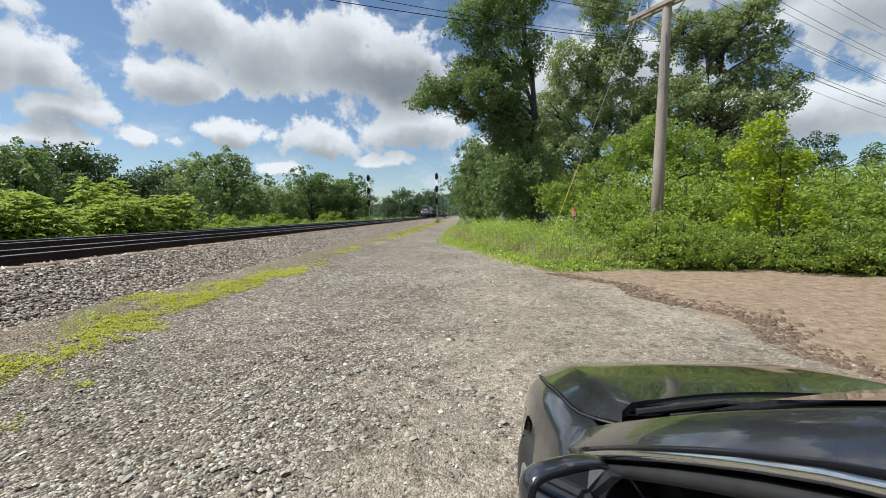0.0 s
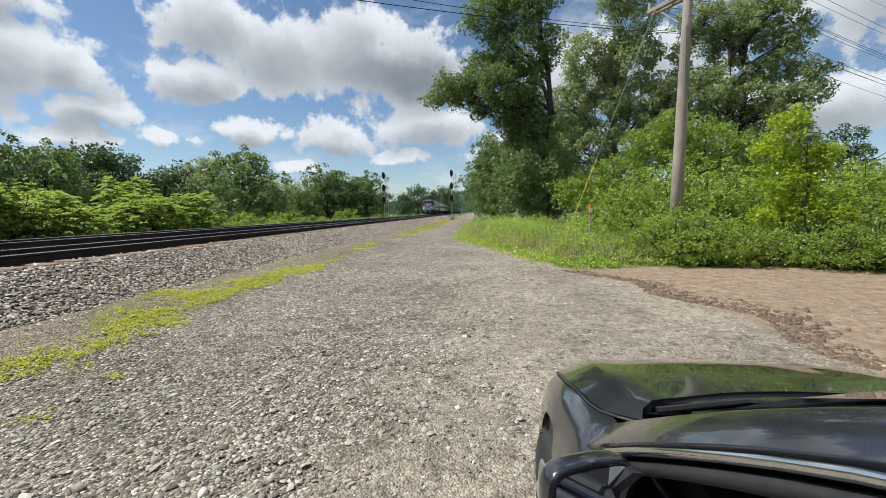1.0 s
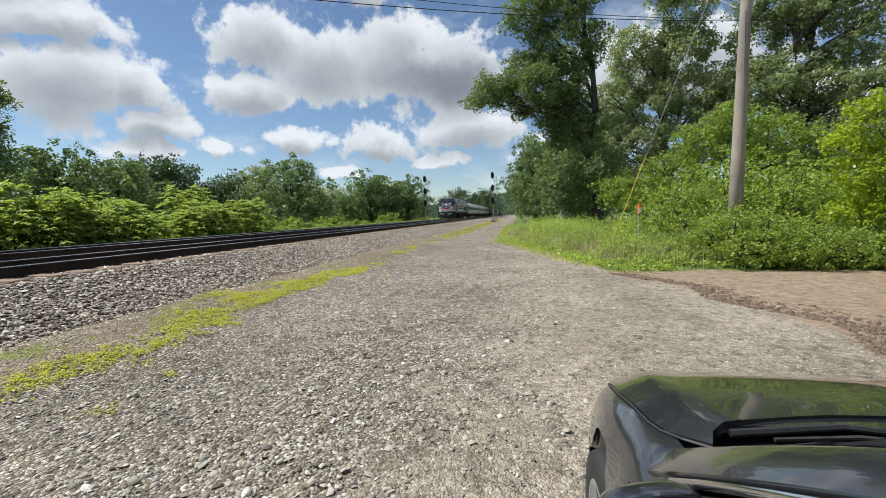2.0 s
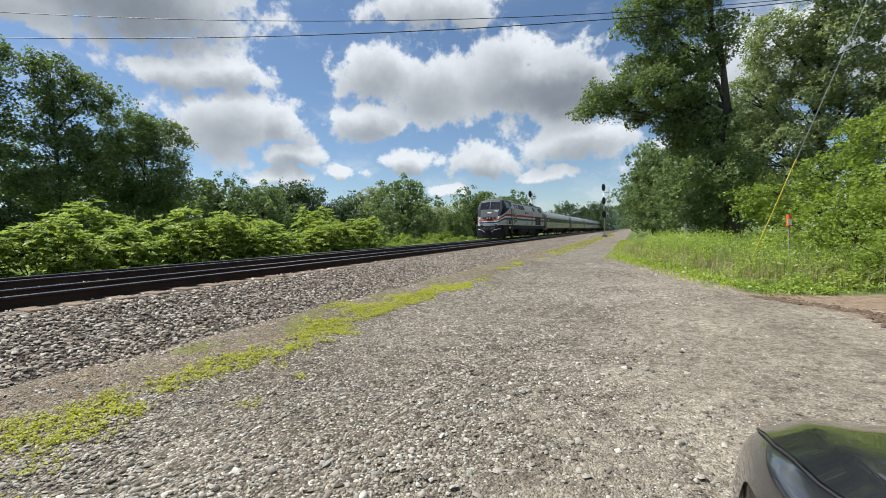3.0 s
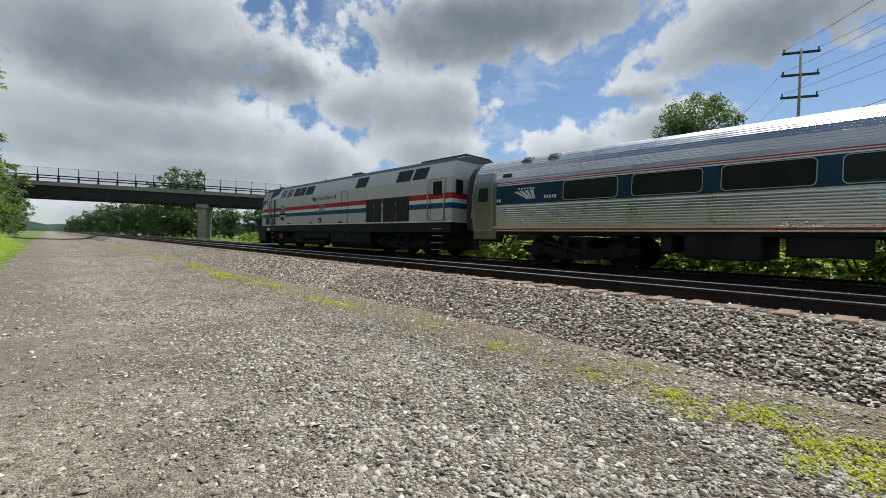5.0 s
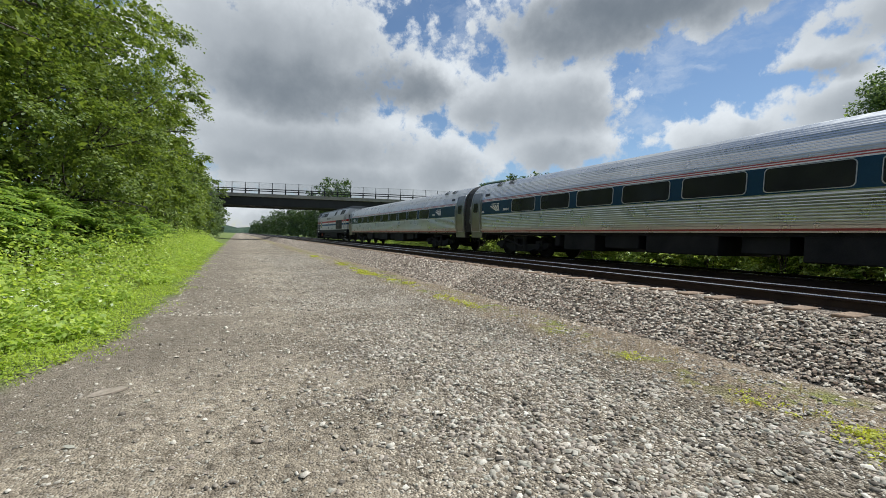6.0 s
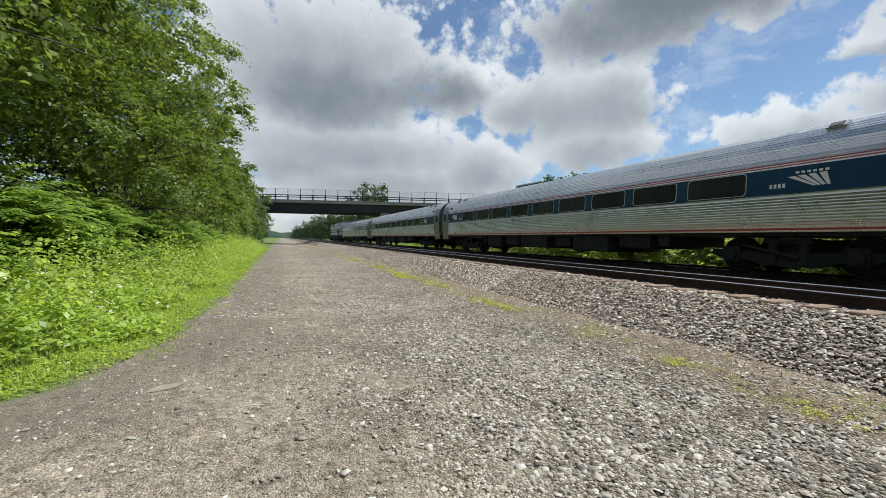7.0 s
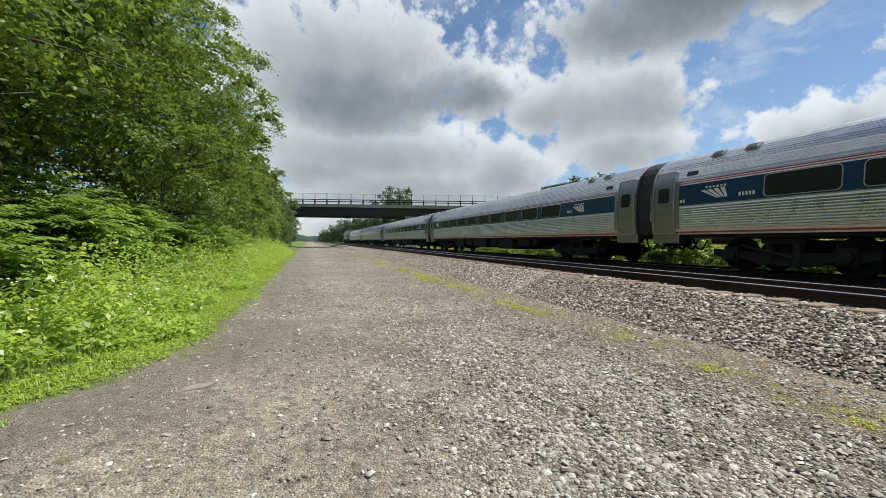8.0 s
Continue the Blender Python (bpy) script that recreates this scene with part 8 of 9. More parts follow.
def poles():
    W = Vector((-61.6, -6.5, 0))
    E = Vector((24.6, 37.6, 0))
    E2 = Vector((136.0, 95.0, 0))
    d = (E - W).normalized()
    side = Vector((-d.y, d.x, 0))
    for base, H, gap in ((W, 24.6, 2.5), (E, 21.6, 2.5), (E2, 21.6, 2.5)):
        ang = math.degrees(math.atan2(d.y, d.x))
        root = empty("transmission_pole", pose(base.x, base.y, -0.3, 0, 0, ang), "tall slim wooden transmission pole with three crossarms", "power pole")
        bm = bmesh.new()
        rod(bm, (0, 0, -0.5), (0, 0, H), 0.22, 8, 0.13)
        part("pole", bm, POLE_WOOD, root, smooth=True)
        for k in range(3):
            z = H - 0.4 - gap * k
            bm = bmesh.new()
            box(bm, -0.09, 0.09, -1.75, 1.75, z - 0.12, z + 0.12)
            arm = part("crossarm", bm, BARK, root)
            for y in (-1.6, 1.6):
                bm = bmesh.new()
                rod(bm, (0, y, z + 0.1), (0, y, z + 0.5), 0.07, 6)
                part("insulator", bm, GRILLE, arm)
    for k in range(3):
        for s in (-1.6, 1.6):
            z = 24.3 - 2.5 * k
            a, b, c = W + side * s + Vector((0, 0, z)), E + side * s + Vector((0, 0, z - 3.0)), E2 + side * s + Vector((0, 0, z - 3.0))
            wire(a, b, 4.5 - 0.28 * k, 0.020, "thin black overhead power line crossing the tracks")
            wire(b, c, 3.2, 0.020, "thin black power line running on over the trees")
    top, low = "thin top wire over the power lines", "lower black overhead cable crossing the tracks"
    wire(W + Vector((0, 0, 24.8)), E + Vector((0, 0, 21.9)), 3.2, 0.014, top)
    wire(E + Vector((0, 0, 21.9)), E2 + Vector((0, 0, 21.9)), 2.4, 0.014, top)
    wire(W + Vector((0, 0, 15.6)), E + Vector((0, 0, 15.6)), 3.4, 0.024, low)
    wire(E + Vector((0, 0, 15.6)), E2 + Vector((0, 0, 15.6)), 3.4, 0.024, low)
    W2 = W + Vector((-90, -48, 0))
    for s in (-1.6, 1.6):
        wire(W + side * s + Vector((0, 0, 21.8)), W2 + side * s + Vector((0, 0, 22)), 3, 0.02, "thin power line running on west")
    # utility pole at the corner
    px, py = 6.45, 14.1
    root = empty("utility_pole", pose(px, py, 0.2, 0, 0.0, -60), "weathered grey wooden utility pole among bushes", "utility pole")
    bm = bmesh.new()
    tube(bm, [(0, 0, -0.5), (0.05, 0.03, 3), (0.105, 0.075, 7), (0.16, 0.11, 10.6)], [0.2, 0.178, 0.14, 0.115], 14)
    part("pole", bm, POLE_WOOD, root, smooth=True)
    bm = bmesh.new()
    box(bm, -1.2, 1.4, -0.09, 0.03, 7.85, 7.98, 0.01)
    box(bm, -1.2, 1.4, 0.15, 0.26, 7.85, 7.98, 0.01)
    arm = part("crossarm", bm, POLE_WOOD, root)
    for x in (-1.15, -0.5, 0.5, 1.15):
        bm = bmesh.new()
        rod(bm, (x, 0, 8.0), (x, 0, 8.2), 0.05, 6)
        part("insulator", bm, GALV, arm)
    bm = bmesh.new()
    rod(bm, (-0.9, 0.0, 7.9), (-0.15, 0.05, 7.2), 0.025, 5)
    rod(bm, (0.9, 0.0, 7.9), (0.15, 0.05, 7.2), 0.025, 5)
    part("arm_brace", bm, GALV, root)
    bm = bmesh.new()
    rod(bm, (0.19, -0.05, 0.3), (0.17, -0.05, 7), 0.02, 4)
    part("conduit", bm, GALV, root)
    c = Vector((px, py, 8.15))
    for dx in (-0.9, -0.3, 0.9):
        wire(c + Vector((dx * 0.5, -dx * 0.87, 0)), Vector((60 + dx, 46 - 2 * dx, 8.4)), 1.0, 0.009, "thin black service wire over the bushes")
    g = empty("guy_wire", pose(0, 0, 0), "steel guy wire with a yellow guard, anchored in grass", "guy wire")
    guy_top, foot = Vector((px - 0.1, py + 0.05, 9.6)), Vector((3.28, 16.0, 0.2))
    bm = bmesh.new()
    rod(bm, foot, guy_top, 0.012, 5)
    part("wire", bm, GALV, g)
    bm = bmesh.new()
    rod(bm, foot, foot.lerp(guy_top, 0.34), 0.018, 6)
    part("guard", bm, YELLOW_PLASTIC, g, "yellow plastic guard")
    # orange and white marker
    mk = empty("marker_post", pose(4.45, 16.5, 0.4), "orange and white cable marker post in grass", "marker post")
    bm = bmesh.new()
    rod(bm, (0, 0, -0.6), (0, 0, 1.35), 0.025, 8)
    part("post", bm, POLE_WOOD, mk)
    bm = bmesh.new()
    rod(bm, (0, 0, 1.08), (0, 0, 1.45), 0.065, 10)
    part("cap", bm, ORANGE, mk, "orange cap")
    bm = bmesh.new()
    box(bm, -0.05, 0.05, -0.085, -0.07, 1.12, 1.3)
    part("notice", bm, WHITE_PAINT, mk)


def far_house():
    h = empty("house", pose(-150, -56, 0, 0, 0, 20), "pale two-storey house far behind the trees", "house")
    bm = bmesh.new()
    box(bm, -7, 7, -5, 5, -0.5, 19.5)
    part("wall", bm, WHITE_PAINT, h)
    bm = bmesh.new()
    extrude_profile(bm, [(-8, 19.3), (8, 19.3), (0, 22.3)], -5.8, 5.8)
    part("roof", bm, mottled("grey_shingle_roof", (0.10, 0.10, 0.11), (0.2, 0.2, 0.21), 0.9, 0, 1, 0.3), h)
    for x in (-4, 0, 4):
        bm = bmesh.new()
        box(bm, 6.98, 7.05, x - 0.7, x + 0.7, 16.5, 18.4)
        part("window", bm, GLASS_DARK, h)


def slabs():
    r = random.Random(4)
    slate = mottled("flat_tan_stone", (0.22, 0.18, 0.14), (0.38, 0.325, 0.265), 0.85, 0, 6, 0.4)
    for x, y, s in ((0.84, -5.45, 0.17), (0.45, -2.0, 0.07), (-3.2, 6.7, 0.09), (-2.4, 9.5, 0.12)):
        bm = bmesh.new()
        pts = [(s * (0.8 + 0.4 * r.random()) * math.cos(a), s * 0.6 * (0.8 + 0.4 * r.random()) * math.sin(a)) for a in [k * 0.9 for k in range(7)]]
        flat(bm, pts, 0.018)
        ob = part("flat_stone", bm, slate)
        ob.matrix_basis = pose(x, y, float(ground_z(x, y)) - 0.004, 3, 2, 30)
        tagged(ob, "flat pale stone lying on the gravel", "stone", "flat stones on the gravel")


# ---- the parked car ----
def car_paint():
    m = Mat("dark_grey_metallic_paint", 0.3, 0.5, (0.045, 0.045, 0.050), 0.5)
    m.bsdf.inputs["Coat Weight"].default_value = 1.0
    m.bsdf.inputs["Coat IOR"].default_value = 1.6
    m.bsdf.inputs["Coat Roughness"].default_value = 0.03
    dust = m.noise(2.2, 5, 0.6)
    m.color(m.mix(m.smooth(dust, 0.4, 0.75), (0.040, 0.040, 0.048), (0.062, 0.061, 0.069)))
    m.rough(m.math("MULTIPLY_ADD", dust, 0.16, 0.16))
    return m.m


def build_car():
    paint = car_paint()
    chrome = Mat("chrome_trim", 0.12, 1.0, (0.75, 0.75, 0.76)).m
    black = mottled("black_plastic", (0.012, 0.012, 0.013), (0.028, 0.028, 0.03), 0.55, 0, 6)
    glass = Mat("car_glass", 0.03, 0.0, (0.012, 0.014, 0.014), 0.8).m
    mirror = Mat("mirror_glass", 0.02, 1.0, (0.80, 0.82, 0.84)).m
    cloth = mottled("dark_seat_cloth", (0.02, 0.02, 0.022), (0.05, 0.05, 0.052), 0.9, 0, 8)
    root = empty("car", pose(1.255, 0.55, 0.0, 0, 0, 0), "dark grey saloon car parked on the gravel", "car")
    # half section of the lower body: (share of width, share of top height)
    HW = 0.885

    def top_z(y):
        return float(np.interp(y, [-2.15, -2.0, -1.5, -1.2, 1.0, 1.12, 1.5, 1.85, 2.1, 2.22, 2.32, 2.36], [0.62, 0.90, 0.99, 0.96, 0.925, 0.935, 0.885, 0.812, 0.74, 0.69, 0.60, 0.5]))

    def width(y):
        return HW * float(np.interp(y, [-2.15, -1.9, -1.2, 0, 1.0, 1.6, 2.0, 2.2, 2.32, 2.36], [0.80, 0.93, 0.985, 1.0, 0.995, 0.985, 0.93, 0.84, 0.70, 0.6]))

    ys = [-2.15, -2.0, -1.75, -1.5, -1.2, -0.8, -0.3, 0.2, 0.6, 0.9, 1.0, 1.06, 1.12, 1.2, 1.35, 1.5, 1.65, 1.8, 1.92, 2.02, 2.12, 2.2, 2.27, 2.32, 2.36]

    def section(y):
        zt, w = top_z(y), width(y)
        crown = 0.024
        dip = 0.022 if y > 1.1 else 0.0
        pts = [(0, zt + crown), (0.25 * w, zt + crown * 0.92), (0.5 * w, zt + crown * 0.6), (0.66 * w, zt + 0.005), (0.755 * w, zt - 0.02), (0.79 * w, zt - 0.024 - 0.3 * dip), (0.87 * w, zt - 0.045), (0.935 * w, zt - 0.085), (0.975 * w, zt - 0.16), (1.0 * w, zt - 0.30), (1.0 * w, 0.45), (0.985 * w, 0.30), (0.93 * w, 0.20)]
        return [(x, max(z, 0.2)) for x, z in pts]

    rings = []
    bm = bmesh.new()
    for y in ys:
        half = section(y)
        rings.append([bm.verts.new((-x, y, z)) for x, z in half[::-1]] + [bm.verts.new((x, y, z)) for x, z in half[1:]])
    AX = 1.42

    def in_arch(f):
        c = f.calc_center_median()
        return any((c.y - a) ** 2 + (c.z - 0.33) ** 2 < 0.37 ** 2 and abs(c.x) > 0.6 for a in (AX, -1.28))

    for u, v in zip(rings, rings[1:]):
        for k in range(len(u) - 1):
            bm.faces.new((u[k], u[k + 1], v[k + 1], v[k]))
    bm.faces.new(rings[0][::-1])
    bm.faces.new(rings[-1])
    kill = [f for f in bm.faces if in_arch(f) or (abs(f.calc_center_median().x) < 0.68 and -1.15 < f.calc_center_median().y < 1.22 and f.calc_center_median().z > 0.7)]
    bmesh.ops.delete(bm, geom=kill, context="FACES")
    bmesh.ops.recalc_face_normals(bm, faces=bm.faces)
    ob = part("body", bm, paint, root, smooth=True, sharp=50)
    sub = ob.modifiers.new("round", "SUBSURF")
    sub.levels = sub.render_levels = 2
    # hood as a panel of its own, lying over the body with a seam round it
    bm = bmesh.new()
    ny, nx = 16, 20
    grid = []
    for j in range(ny + 1):
        f = j / ny
        row = []
        for i in range(nx + 1):
            g = -1 + 2 * i / nx
            yb = 1.105 + 0.215 * (1 - g * g) ** 0.8 - 0.02
            yf = 2.20 - 0.16 * abs(g) ** 3
            y = yb + (yf - yb) * f
            hw = float(np.interp(y, [1.0, 1.1, 1.18, 1.3, 1.7, 2.0, 2.2], [0.56, 0.64, 0.70, 0.725, 0.74, 0.72, 0.66]))
            x = g * hw
            s = section(y)
            z = float(np.interp(abs(x), [p[0] for p in s[:9]], [p[1] for p in s[:9]]))
            z += 0.012 * math.exp(-((abs(g) - 0.78) / 0.10) ** 2) + 0.004
            row.append(bm.verts.new((x, y, z + 0.006)))
        grid.append(row)
    for j in range(ny):
        for i in range(nx):
            bm.faces.new((grid[j][i], grid[j][i + 1], grid[j + 1][i + 1], grid[j + 1][i]))
    edge = [(grid[0][i], grid[0][i + 1]) for i in range(nx)] + [(grid[j][0], grid[j + 1][0]) for j in range(ny)] + [(grid[j][nx], grid[j + 1][nx]) for j in range(ny)] + [(grid[ny][i], grid[ny][i + 1]) for i in range(nx)]
    es = [bm.edges.get(e) for e in edge]
    ex = bmesh.ops.extrude_edge_only(bm, edges=[e for e in es if e])
    for v in [g for g in ex["geom"] if isinstance(g, bmesh.types.BMVert)]:
        v.co.z -= 0.03
        v.co.x *= 0.995
    bmesh.ops.recalc_face_normals(bm, faces=bm.faces)
    part("hood", bm, paint, root, smooth=True, sharp=40)
    # dark seam lines beside the hood
    for s in (-1, 1):
        bm = bmesh.new()
        pts = []
        for k in range(13):
            y = 1.06 + 1.05 * k / 12
            hw = float(np.interp(y, [1.0, 1.1, 1.18, 1.3, 1.7, 2.0, 2.2], [0.56, 0.64, 0.70, 0.725, 0.74, 0.72, 0.66])) + 0.006
            sec = section(y)
            pts.append((s * hw, y, float(np.interp(hw, [p[0] for p in sec[:9]], [p[1] for p in sec[:9]])) + 0.003))
        tube(bm, pts, [0.0045] * 13, 4)
        part("hood_seam", bm, black, root)
    # cowl
    bm = bmesh.new()
    n = 16
    ra, rb = [], []
    for k in range(n + 1):
        g = -1 + 2 * k / n
        yb = 1.105 + 0.215 * (1 - g * g) ** 0.8
        ra.append(bm.verts.new((g * 0.66, yb + 0.03, 0.862)))
        rb.append(bm.verts.new((g * 0.66, yb - 0.01 - 0.23 * (1 - abs(g) ** 3), 0.918)))
    for k in range(n):
        bm.faces.new((ra[k], ra[k + 1], rb[k + 1], rb[k]))
    part("cowl", bm, black, root, "black plastic cowl")
    for x0, x1, dy in ((-0.55, 0.05, 0.0), (-0.02, 0.6, 0.03)):
        w = bmesh.new()
        tube(w, [(x0, 1.16 + dy, 0.93), ((x0 + x1) / 2, 1.17 + dy, 0.965), (x1, 1.11 + dy, 0.965)], [0.012, 0.010, 0.006], 6)
        wp = part("wiper", w, black, root)
        bm = bmesh.new()
        tube(bm, [(x0 + 0.08, 1.09 + dy, 0.955), ((x0 + x1) / 2, 1.11 + dy, 0.965), (x1 + 0.02, 1.07 + dy, 0.97)], [0.006, 0.007, 0.005], 5)
        part("wiper_blade", bm, RUBBER, wp)
    # greenhouse: roof with pillars, glass
    def pillar_pt(f, side, out=0.0):
        """Along the A-pillar and roof edge, f 0 at the cowl, 1 at the windscreen's top."""
        x = 0.735 - 0.15 * f ** 1.2 + out if f > 0 else 0.735 + out
        return (side * x, 1.0 - 0.78 * f, 0.955 + 0.43 * (1 - (1 - f) ** 1.15) if f > 0 else 0.955 + 0.5 * f)

    bm = bmesh.new()
    rows = []
    for f, y in ((0, 0.22), (0.25, 0.0), (0.5, -0.4), (0.75, -0.75), (1, -1.0)):
        z = 1.395 + 0.035 * math.sin(math.pi * min(1, f + 0.25))
        rows.append([bm.verts.new((g * 0.60, y + (0.05 * (1 - g * g) if f == 0 else 0), z + 0.03 * (1 - g * g) - 0.035 * abs(g) ** 6)) for g in [-1 + k / 5 for k in range(11)]])
    for u, v in zip(rows, rows[1:]):
        for k in range(10):
            bm.faces.new((u[k], u[k + 1], v[k + 1], v[k]))
    ex = bmesh.ops.extrude_face_region(bm, geom=bm.faces[:])
    for v in [g for g in ex["geom"] if isinstance(g, bmesh.types.BMVert)]:
        v.co.z -= 0.04
    bmesh.ops.recalc_face_normals(bm, faces=bm.faces)
    part("roof", bm, paint, root, smooth=True, sharp=50)
    for s in (-1, 1):
        bm = bmesh.new()
        sec = []
        chain = [pillar_pt(f, s) for f in (-0.14, 0, 0.12, 0.25, 0.38, 0.5, 0.62, 0.75, 0.88, 1.0)] + [(s * 0.60, -0.2, 1.40), (s * 0.60, -0.6, 1.39), (s * 0.58, -1.0, 1.36), (s * 0.66, -1.45, 1.0)]
        rings2 = []
        for k, p in enumerate(chain):
            wv = 0.075
            # an outer face that leans out, then the gutter, then inward
            rings2.append([bm.verts.new((p[0] - s * 0.045, p[1], p[2] + 0.012)), bm.verts.new((p[0] + s * 0.02, p[1], p[2] + 0.004)), bm.verts.new((p[0] + s * wv, p[1] - 0.02, p[2] - 0.05)), bm.verts.new((p[0] + s * 0.055, p[1] - 0.03, p[2] - 0.085)), bm.verts.new((p[0] - s * 0.03, p[1] - 0.02, p[2] - 0.06))])
        for u, v in zip(rings2, rings2[1:]):
            for k in range(5):
                bm.faces.new((u[k], u[(k + 1) % 5], v[(k + 1) % 5], v[k]))
        bm.faces.new(rings2[0])
        bm.faces.new(rings2[-1][::-1])
        bmesh.ops.recalc_face_normals(bm, faces=bm.faces)
        part("side_rail", bm, paint, root, smooth=True, sharp=60)
        bm = bmesh.new()
        tube(bm, [(p[0] + s * 0.078, p[1] - 0.03, p[2] - 0.068) for p in chain[1:13]], [0.006, 0.009] + [0.011] * 10, 6)
        part("window_trim", bm, chrome, root, "bright chrome window trim", smooth=True)
        bm = bmesh.new()
        tube(bm, [(p[0] + s * 0.066, p[1] - 0.05, p[2] - 0.098) for p in chain[1:13]], [0.016] * 12, 6)
        part("window_seal", bm, black, root, smooth=True)
        # side glass
        bm = bmesh.new()
        a = [(s * 0.80, 0.80, 0.945), (s * 0.83, 0.2, 0.95), (s * 0.83, -1.15, 0.96)]
        b = [(s * 0.775, 0.78, 0.965), (s * 0.655, 0.16, 1.29), (s * 0.645, -0.95, 1.29)]
        va, vb = [bm.verts.new(p) for p in a], [bm.verts.new(p) for p in b]
        bm.faces.new((va[1], va[2], vb[2], vb[1]))
        part("side_window", bm, glass, root, "dark rear side window")
        bm = bmesh.new()
        tube(bm, [(s * 0.845, 0.86, 0.935), (s * 0.865, 0.2, 0.94), (s * 0.865, -1.2, 0.955)], [0.014] * 3, 6)
        part("belt_trim", bm, black, root)
        # front quarter triangle that carries the mirror
        bm = bmesh.new()
        tri = [(s * 0.81, 0.93, 0.93), (s * 0.85, 0.72, 0.935), (s * 0.80, 0.70, 1.0)]
        o = [bm.verts.new(p) for p in tri]
        q = [bm.verts.new((p[0] - s * 0.03, p[1], p[2])) for p in tri]
        bm.faces.new(o)
        bm.faces.new(q[::-1])
        for k in range(3):
            bm.faces.new((o[k], q[k], q[(k + 1) % 3], o[(k + 1) % 3]))
        bmesh.ops.recalc_face_normals(bm, faces=bm.faces)
        part("mirror_base", bm, black, root)
        # mirror
        bm = bmesh.new()
        bmesh.ops.create_uvsphere(bm, u_segments=20, v_segments=12, radius=1.0)
        for v in bm.verts:
            x, y, z = v.co
            sq = lambda t, p: math.copysign(abs(t) ** p, t)
            v.co = Vector((sq(x, 0.6) * 0.125, (sq(y, 0.8) * 0.075 if y > 0 else sq(y, 0.3) * 0.022), sq(z, 0.6) * 0.082))
        ob = part("mirror_housing", bm, paint, root, smooth=True, sharp=50)
        ob.matrix_basis = pose(s * 0.89, 0.73, 0.93, -3, 0, s * -20)
        bm = bmesh.new()
        pts = [(0.105 * math.copysign(abs(math.cos(a)) ** 0.45, math.cos(a)), 0.066 * math.copysign(abs(math.sin(a)) ** 0.45, math.sin(a))) for a in [k * 0.2618 for k in range(24)]]
        bm.faces.new([bm.verts.new((x, -0.0235, z)) for x, z in pts])
        part("mirror_glass", bm, mirror, ob, "mirror glass")
        bm = bmesh.new()
        tube(bm, [(s * 0.82, 0.75, 0.925), (s * 0.88, 0.75, 0.93)], [0.03, 0.035], 8)
        part("mirror_arm", bm, black, root)
        # door seams and handle
        bm = bmesh.new()
        tube(bm, [(s * 0.889, 0.93, 0.90), (s * 0.892, 0.96, 0.62), (s * 0.885, 0.90, 0.30)], [0.004] * 3, 4)
        tube(bm, [(s * 0.889, -0.22, 0.93), (s * 0.892, -0.2, 0.62), (s * 0.885, -0.2, 0.30)], [0.004] * 3, 4)
        part("door_seam", bm, black, root)
        bm = bmesh.new()
        tube(bm, [(s * 0.885, -0.12, 0.80), (s * 0.925, -0.06, 0.80), (s * 0.925, 0.06, 0.80), (s * 0.885, 0.12, 0.80)], [0.014] * 4, 6)
        part("door_handle", bm, chrome, root)
        # wheels
        for y in (AX, -1.28):
            bm = bmesh.new()
            n = 30
            prof = [(0.10, 0.20), (0.105, 0.235), (0.10, 0.315), (0.07, 0.33), (-0.07, 0.33), (-0.10, 0.31), (-0.10, 0.2)]
            rg = []
            for k in range(n):
                a = 2 * math.pi * k / n
                rg.append([bm.verts.new((s * px, pr * math.cos(a), pr * math.sin(a))) for px, pr in prof])
            for k in range(n):
                u, v = rg[k], rg[(k + 1) % n]
                for j in range(len(prof) - 1):
                    bm.faces.new((u[j], u[j + 1], v[j + 1], v[j]))
            wheel = part("wheel", bm, RUBBER, root, smooth=True)
            wheel.location = (s * 0.775, y, 0.33)
            bm = bmesh.new()
            rod(bm, (s * 0.02, 0, 0), (s * 0.09, 0, 0), 0.06, 12)
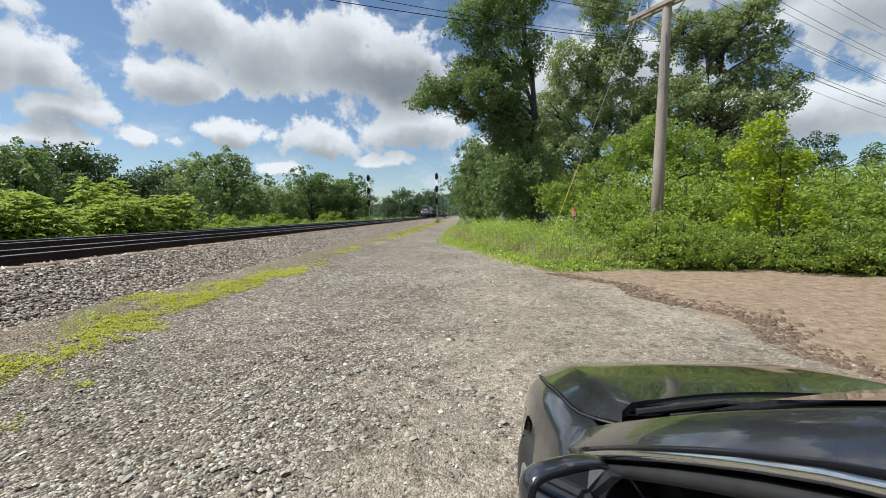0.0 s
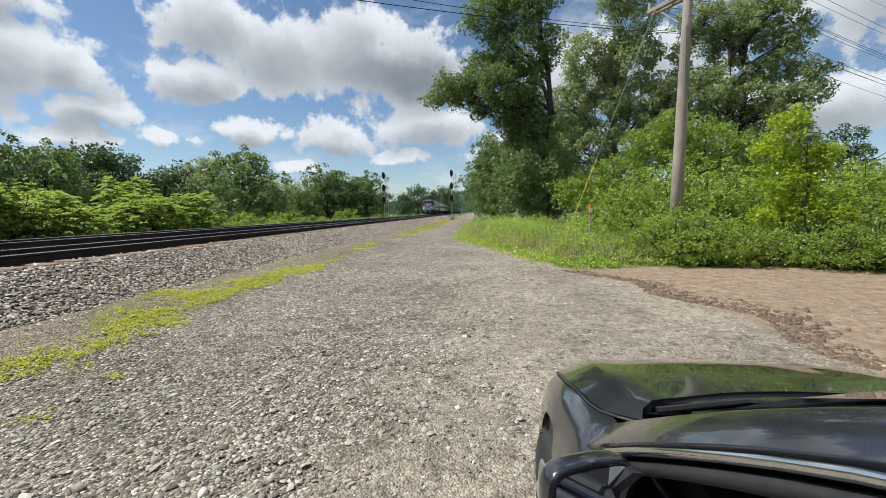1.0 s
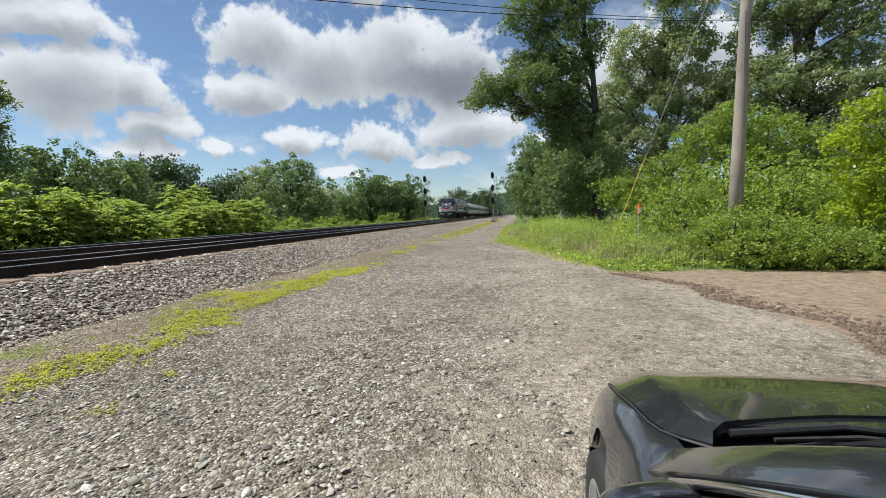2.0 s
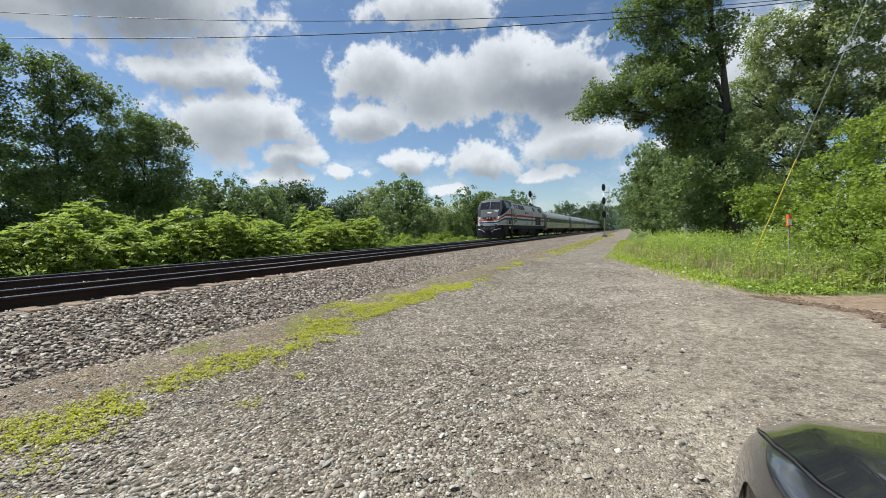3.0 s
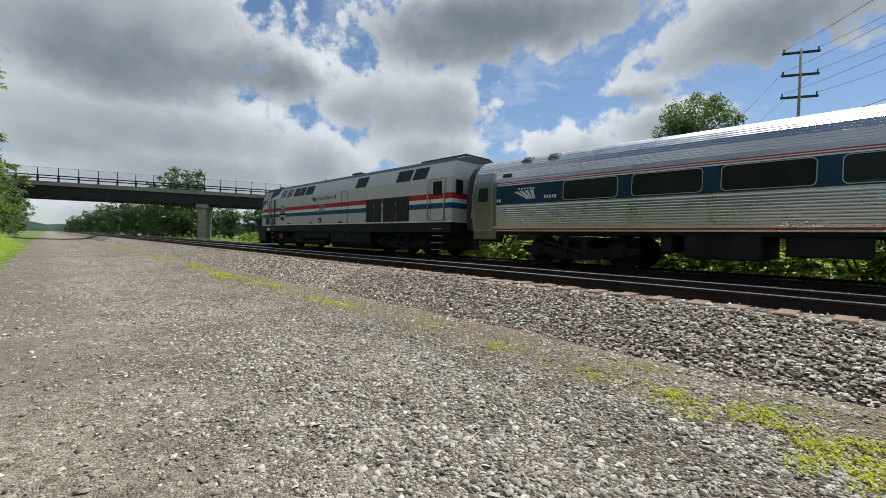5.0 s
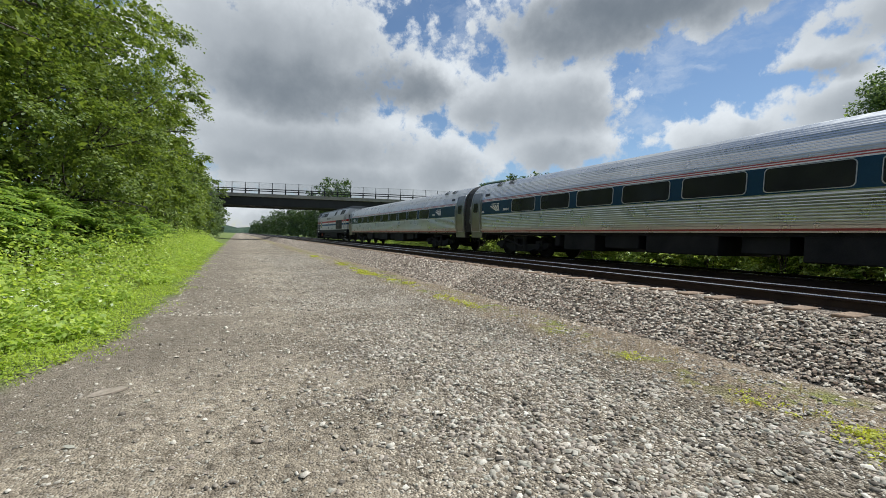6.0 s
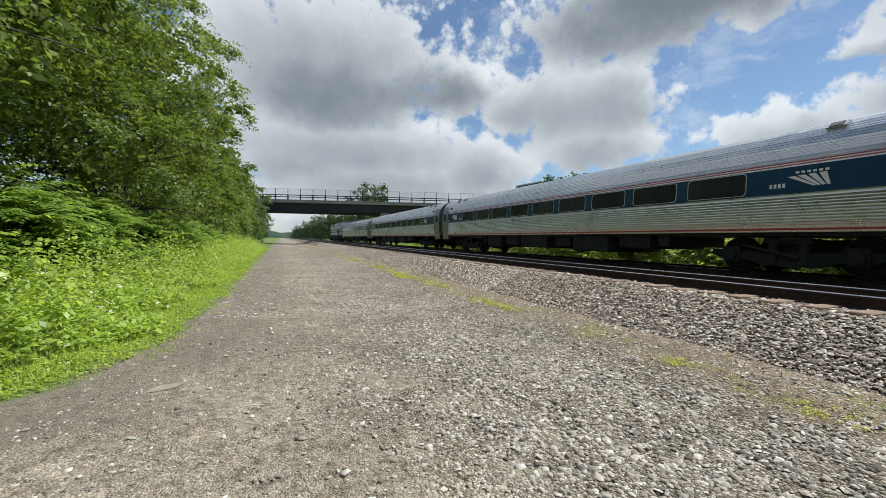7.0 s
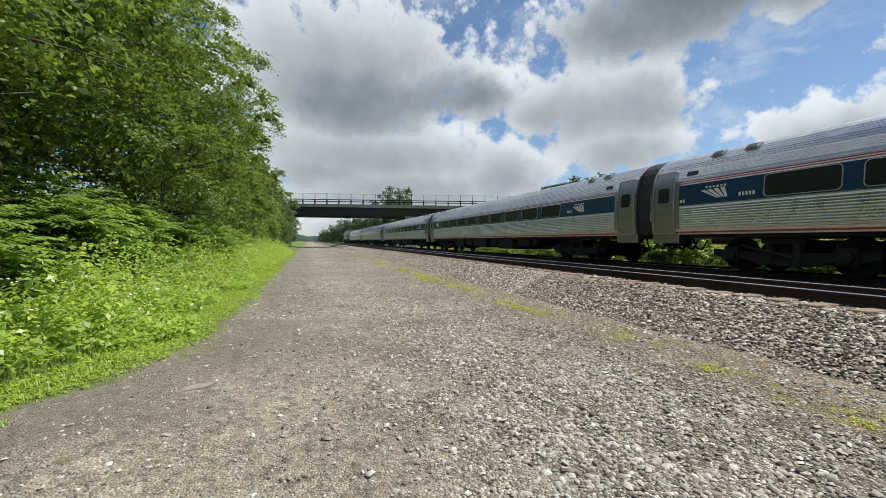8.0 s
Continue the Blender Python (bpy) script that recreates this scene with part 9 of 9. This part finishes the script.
            for k in range(5):
                a = 2 * math.pi * k / 5
                rod(bm, (s * 0.085, 0, 0), (s * 0.09, 0.2 * math.cos(a), 0.2 * math.sin(a)), 0.035, 6, 0.028)
            for k in range(24):
                a, b = 2 * math.pi * k / 24, 2 * math.pi * (k + 1) / 24
                rod(bm, (s * 0.09, 0.205 * math.cos(a), 0.205 * math.sin(a)), (s * 0.09, 0.205 * math.cos(b), 0.205 * math.sin(b)), 0.015, 5)
            part("rim", bm, GALV, wheel, "five-spoke alloy rim")
    # windscreen and rear window
    for name, lo, hi, y0, y1, z0, z1, bow in (("windscreen", 0.70, 0.56, 1.0, 0.24, 0.92, 1.40, 0.12), ("rear_window", 0.62, 0.55, -1.5, -1.0, 1.0, 1.38, -0.08)):
        bm = bmesh.new()
        rows = []
        for f in (0, 0.33, 0.67, 1):
            hw = lo + (hi - lo) * f
            rows.append([bm.verts.new((g * hw, y0 + (y1 - y0) * f + bow * (1 - g * g) * (1 - 0.5 * f), z0 + (z1 - z0) * f + 0.05 * math.sin(math.pi * f))) for g in [-1 + k / 5 for k in range(11)]])
        for u, v in zip(rows, rows[1:]):
            for k in range(10):
                bm.faces.new((u[k], u[k + 1], v[k + 1], v[k]))
        part(name, bm, glass, root, "dark reflecting windscreen" if name == "windscreen" else "", smooth=True)
    bm = bmesh.new()
    box(bm, -0.66, 0.66, 0.55, 0.98, 0.7, 0.93, 0.05)
    part("dashboard", bm, cloth, root)
    for x in (-0.36, 0.36):
        bm = bmesh.new()
        box(bm, x - 0.24, x + 0.24, -0.45, 0.1, 0.35, 0.55, 0.06)
        box(bm, x - 0.23, x + 0.23, -0.6, -0.42, 0.5, 1.1, 0.06)
        box(bm, x - 0.12, x + 0.12, -0.6, -0.5, 1.1, 1.25, 0.04)
        part("seat", bm, cloth, root)
    bm = bmesh.new()
    box(bm, -0.8, 0.8, -1.9, 2.1, 0.22, 0.32)
    part("floor_pan", bm, black, root)
    bm = bmesh.new()
    box(bm, -0.5, 0.5, 2.28, 2.36, 0.34, 0.52, 0.03)
    part("grille", bm, black, root)


ridge()
signals()
bridge()
poles()
far_house()
slabs()
build_car()


sleepers()
motions()
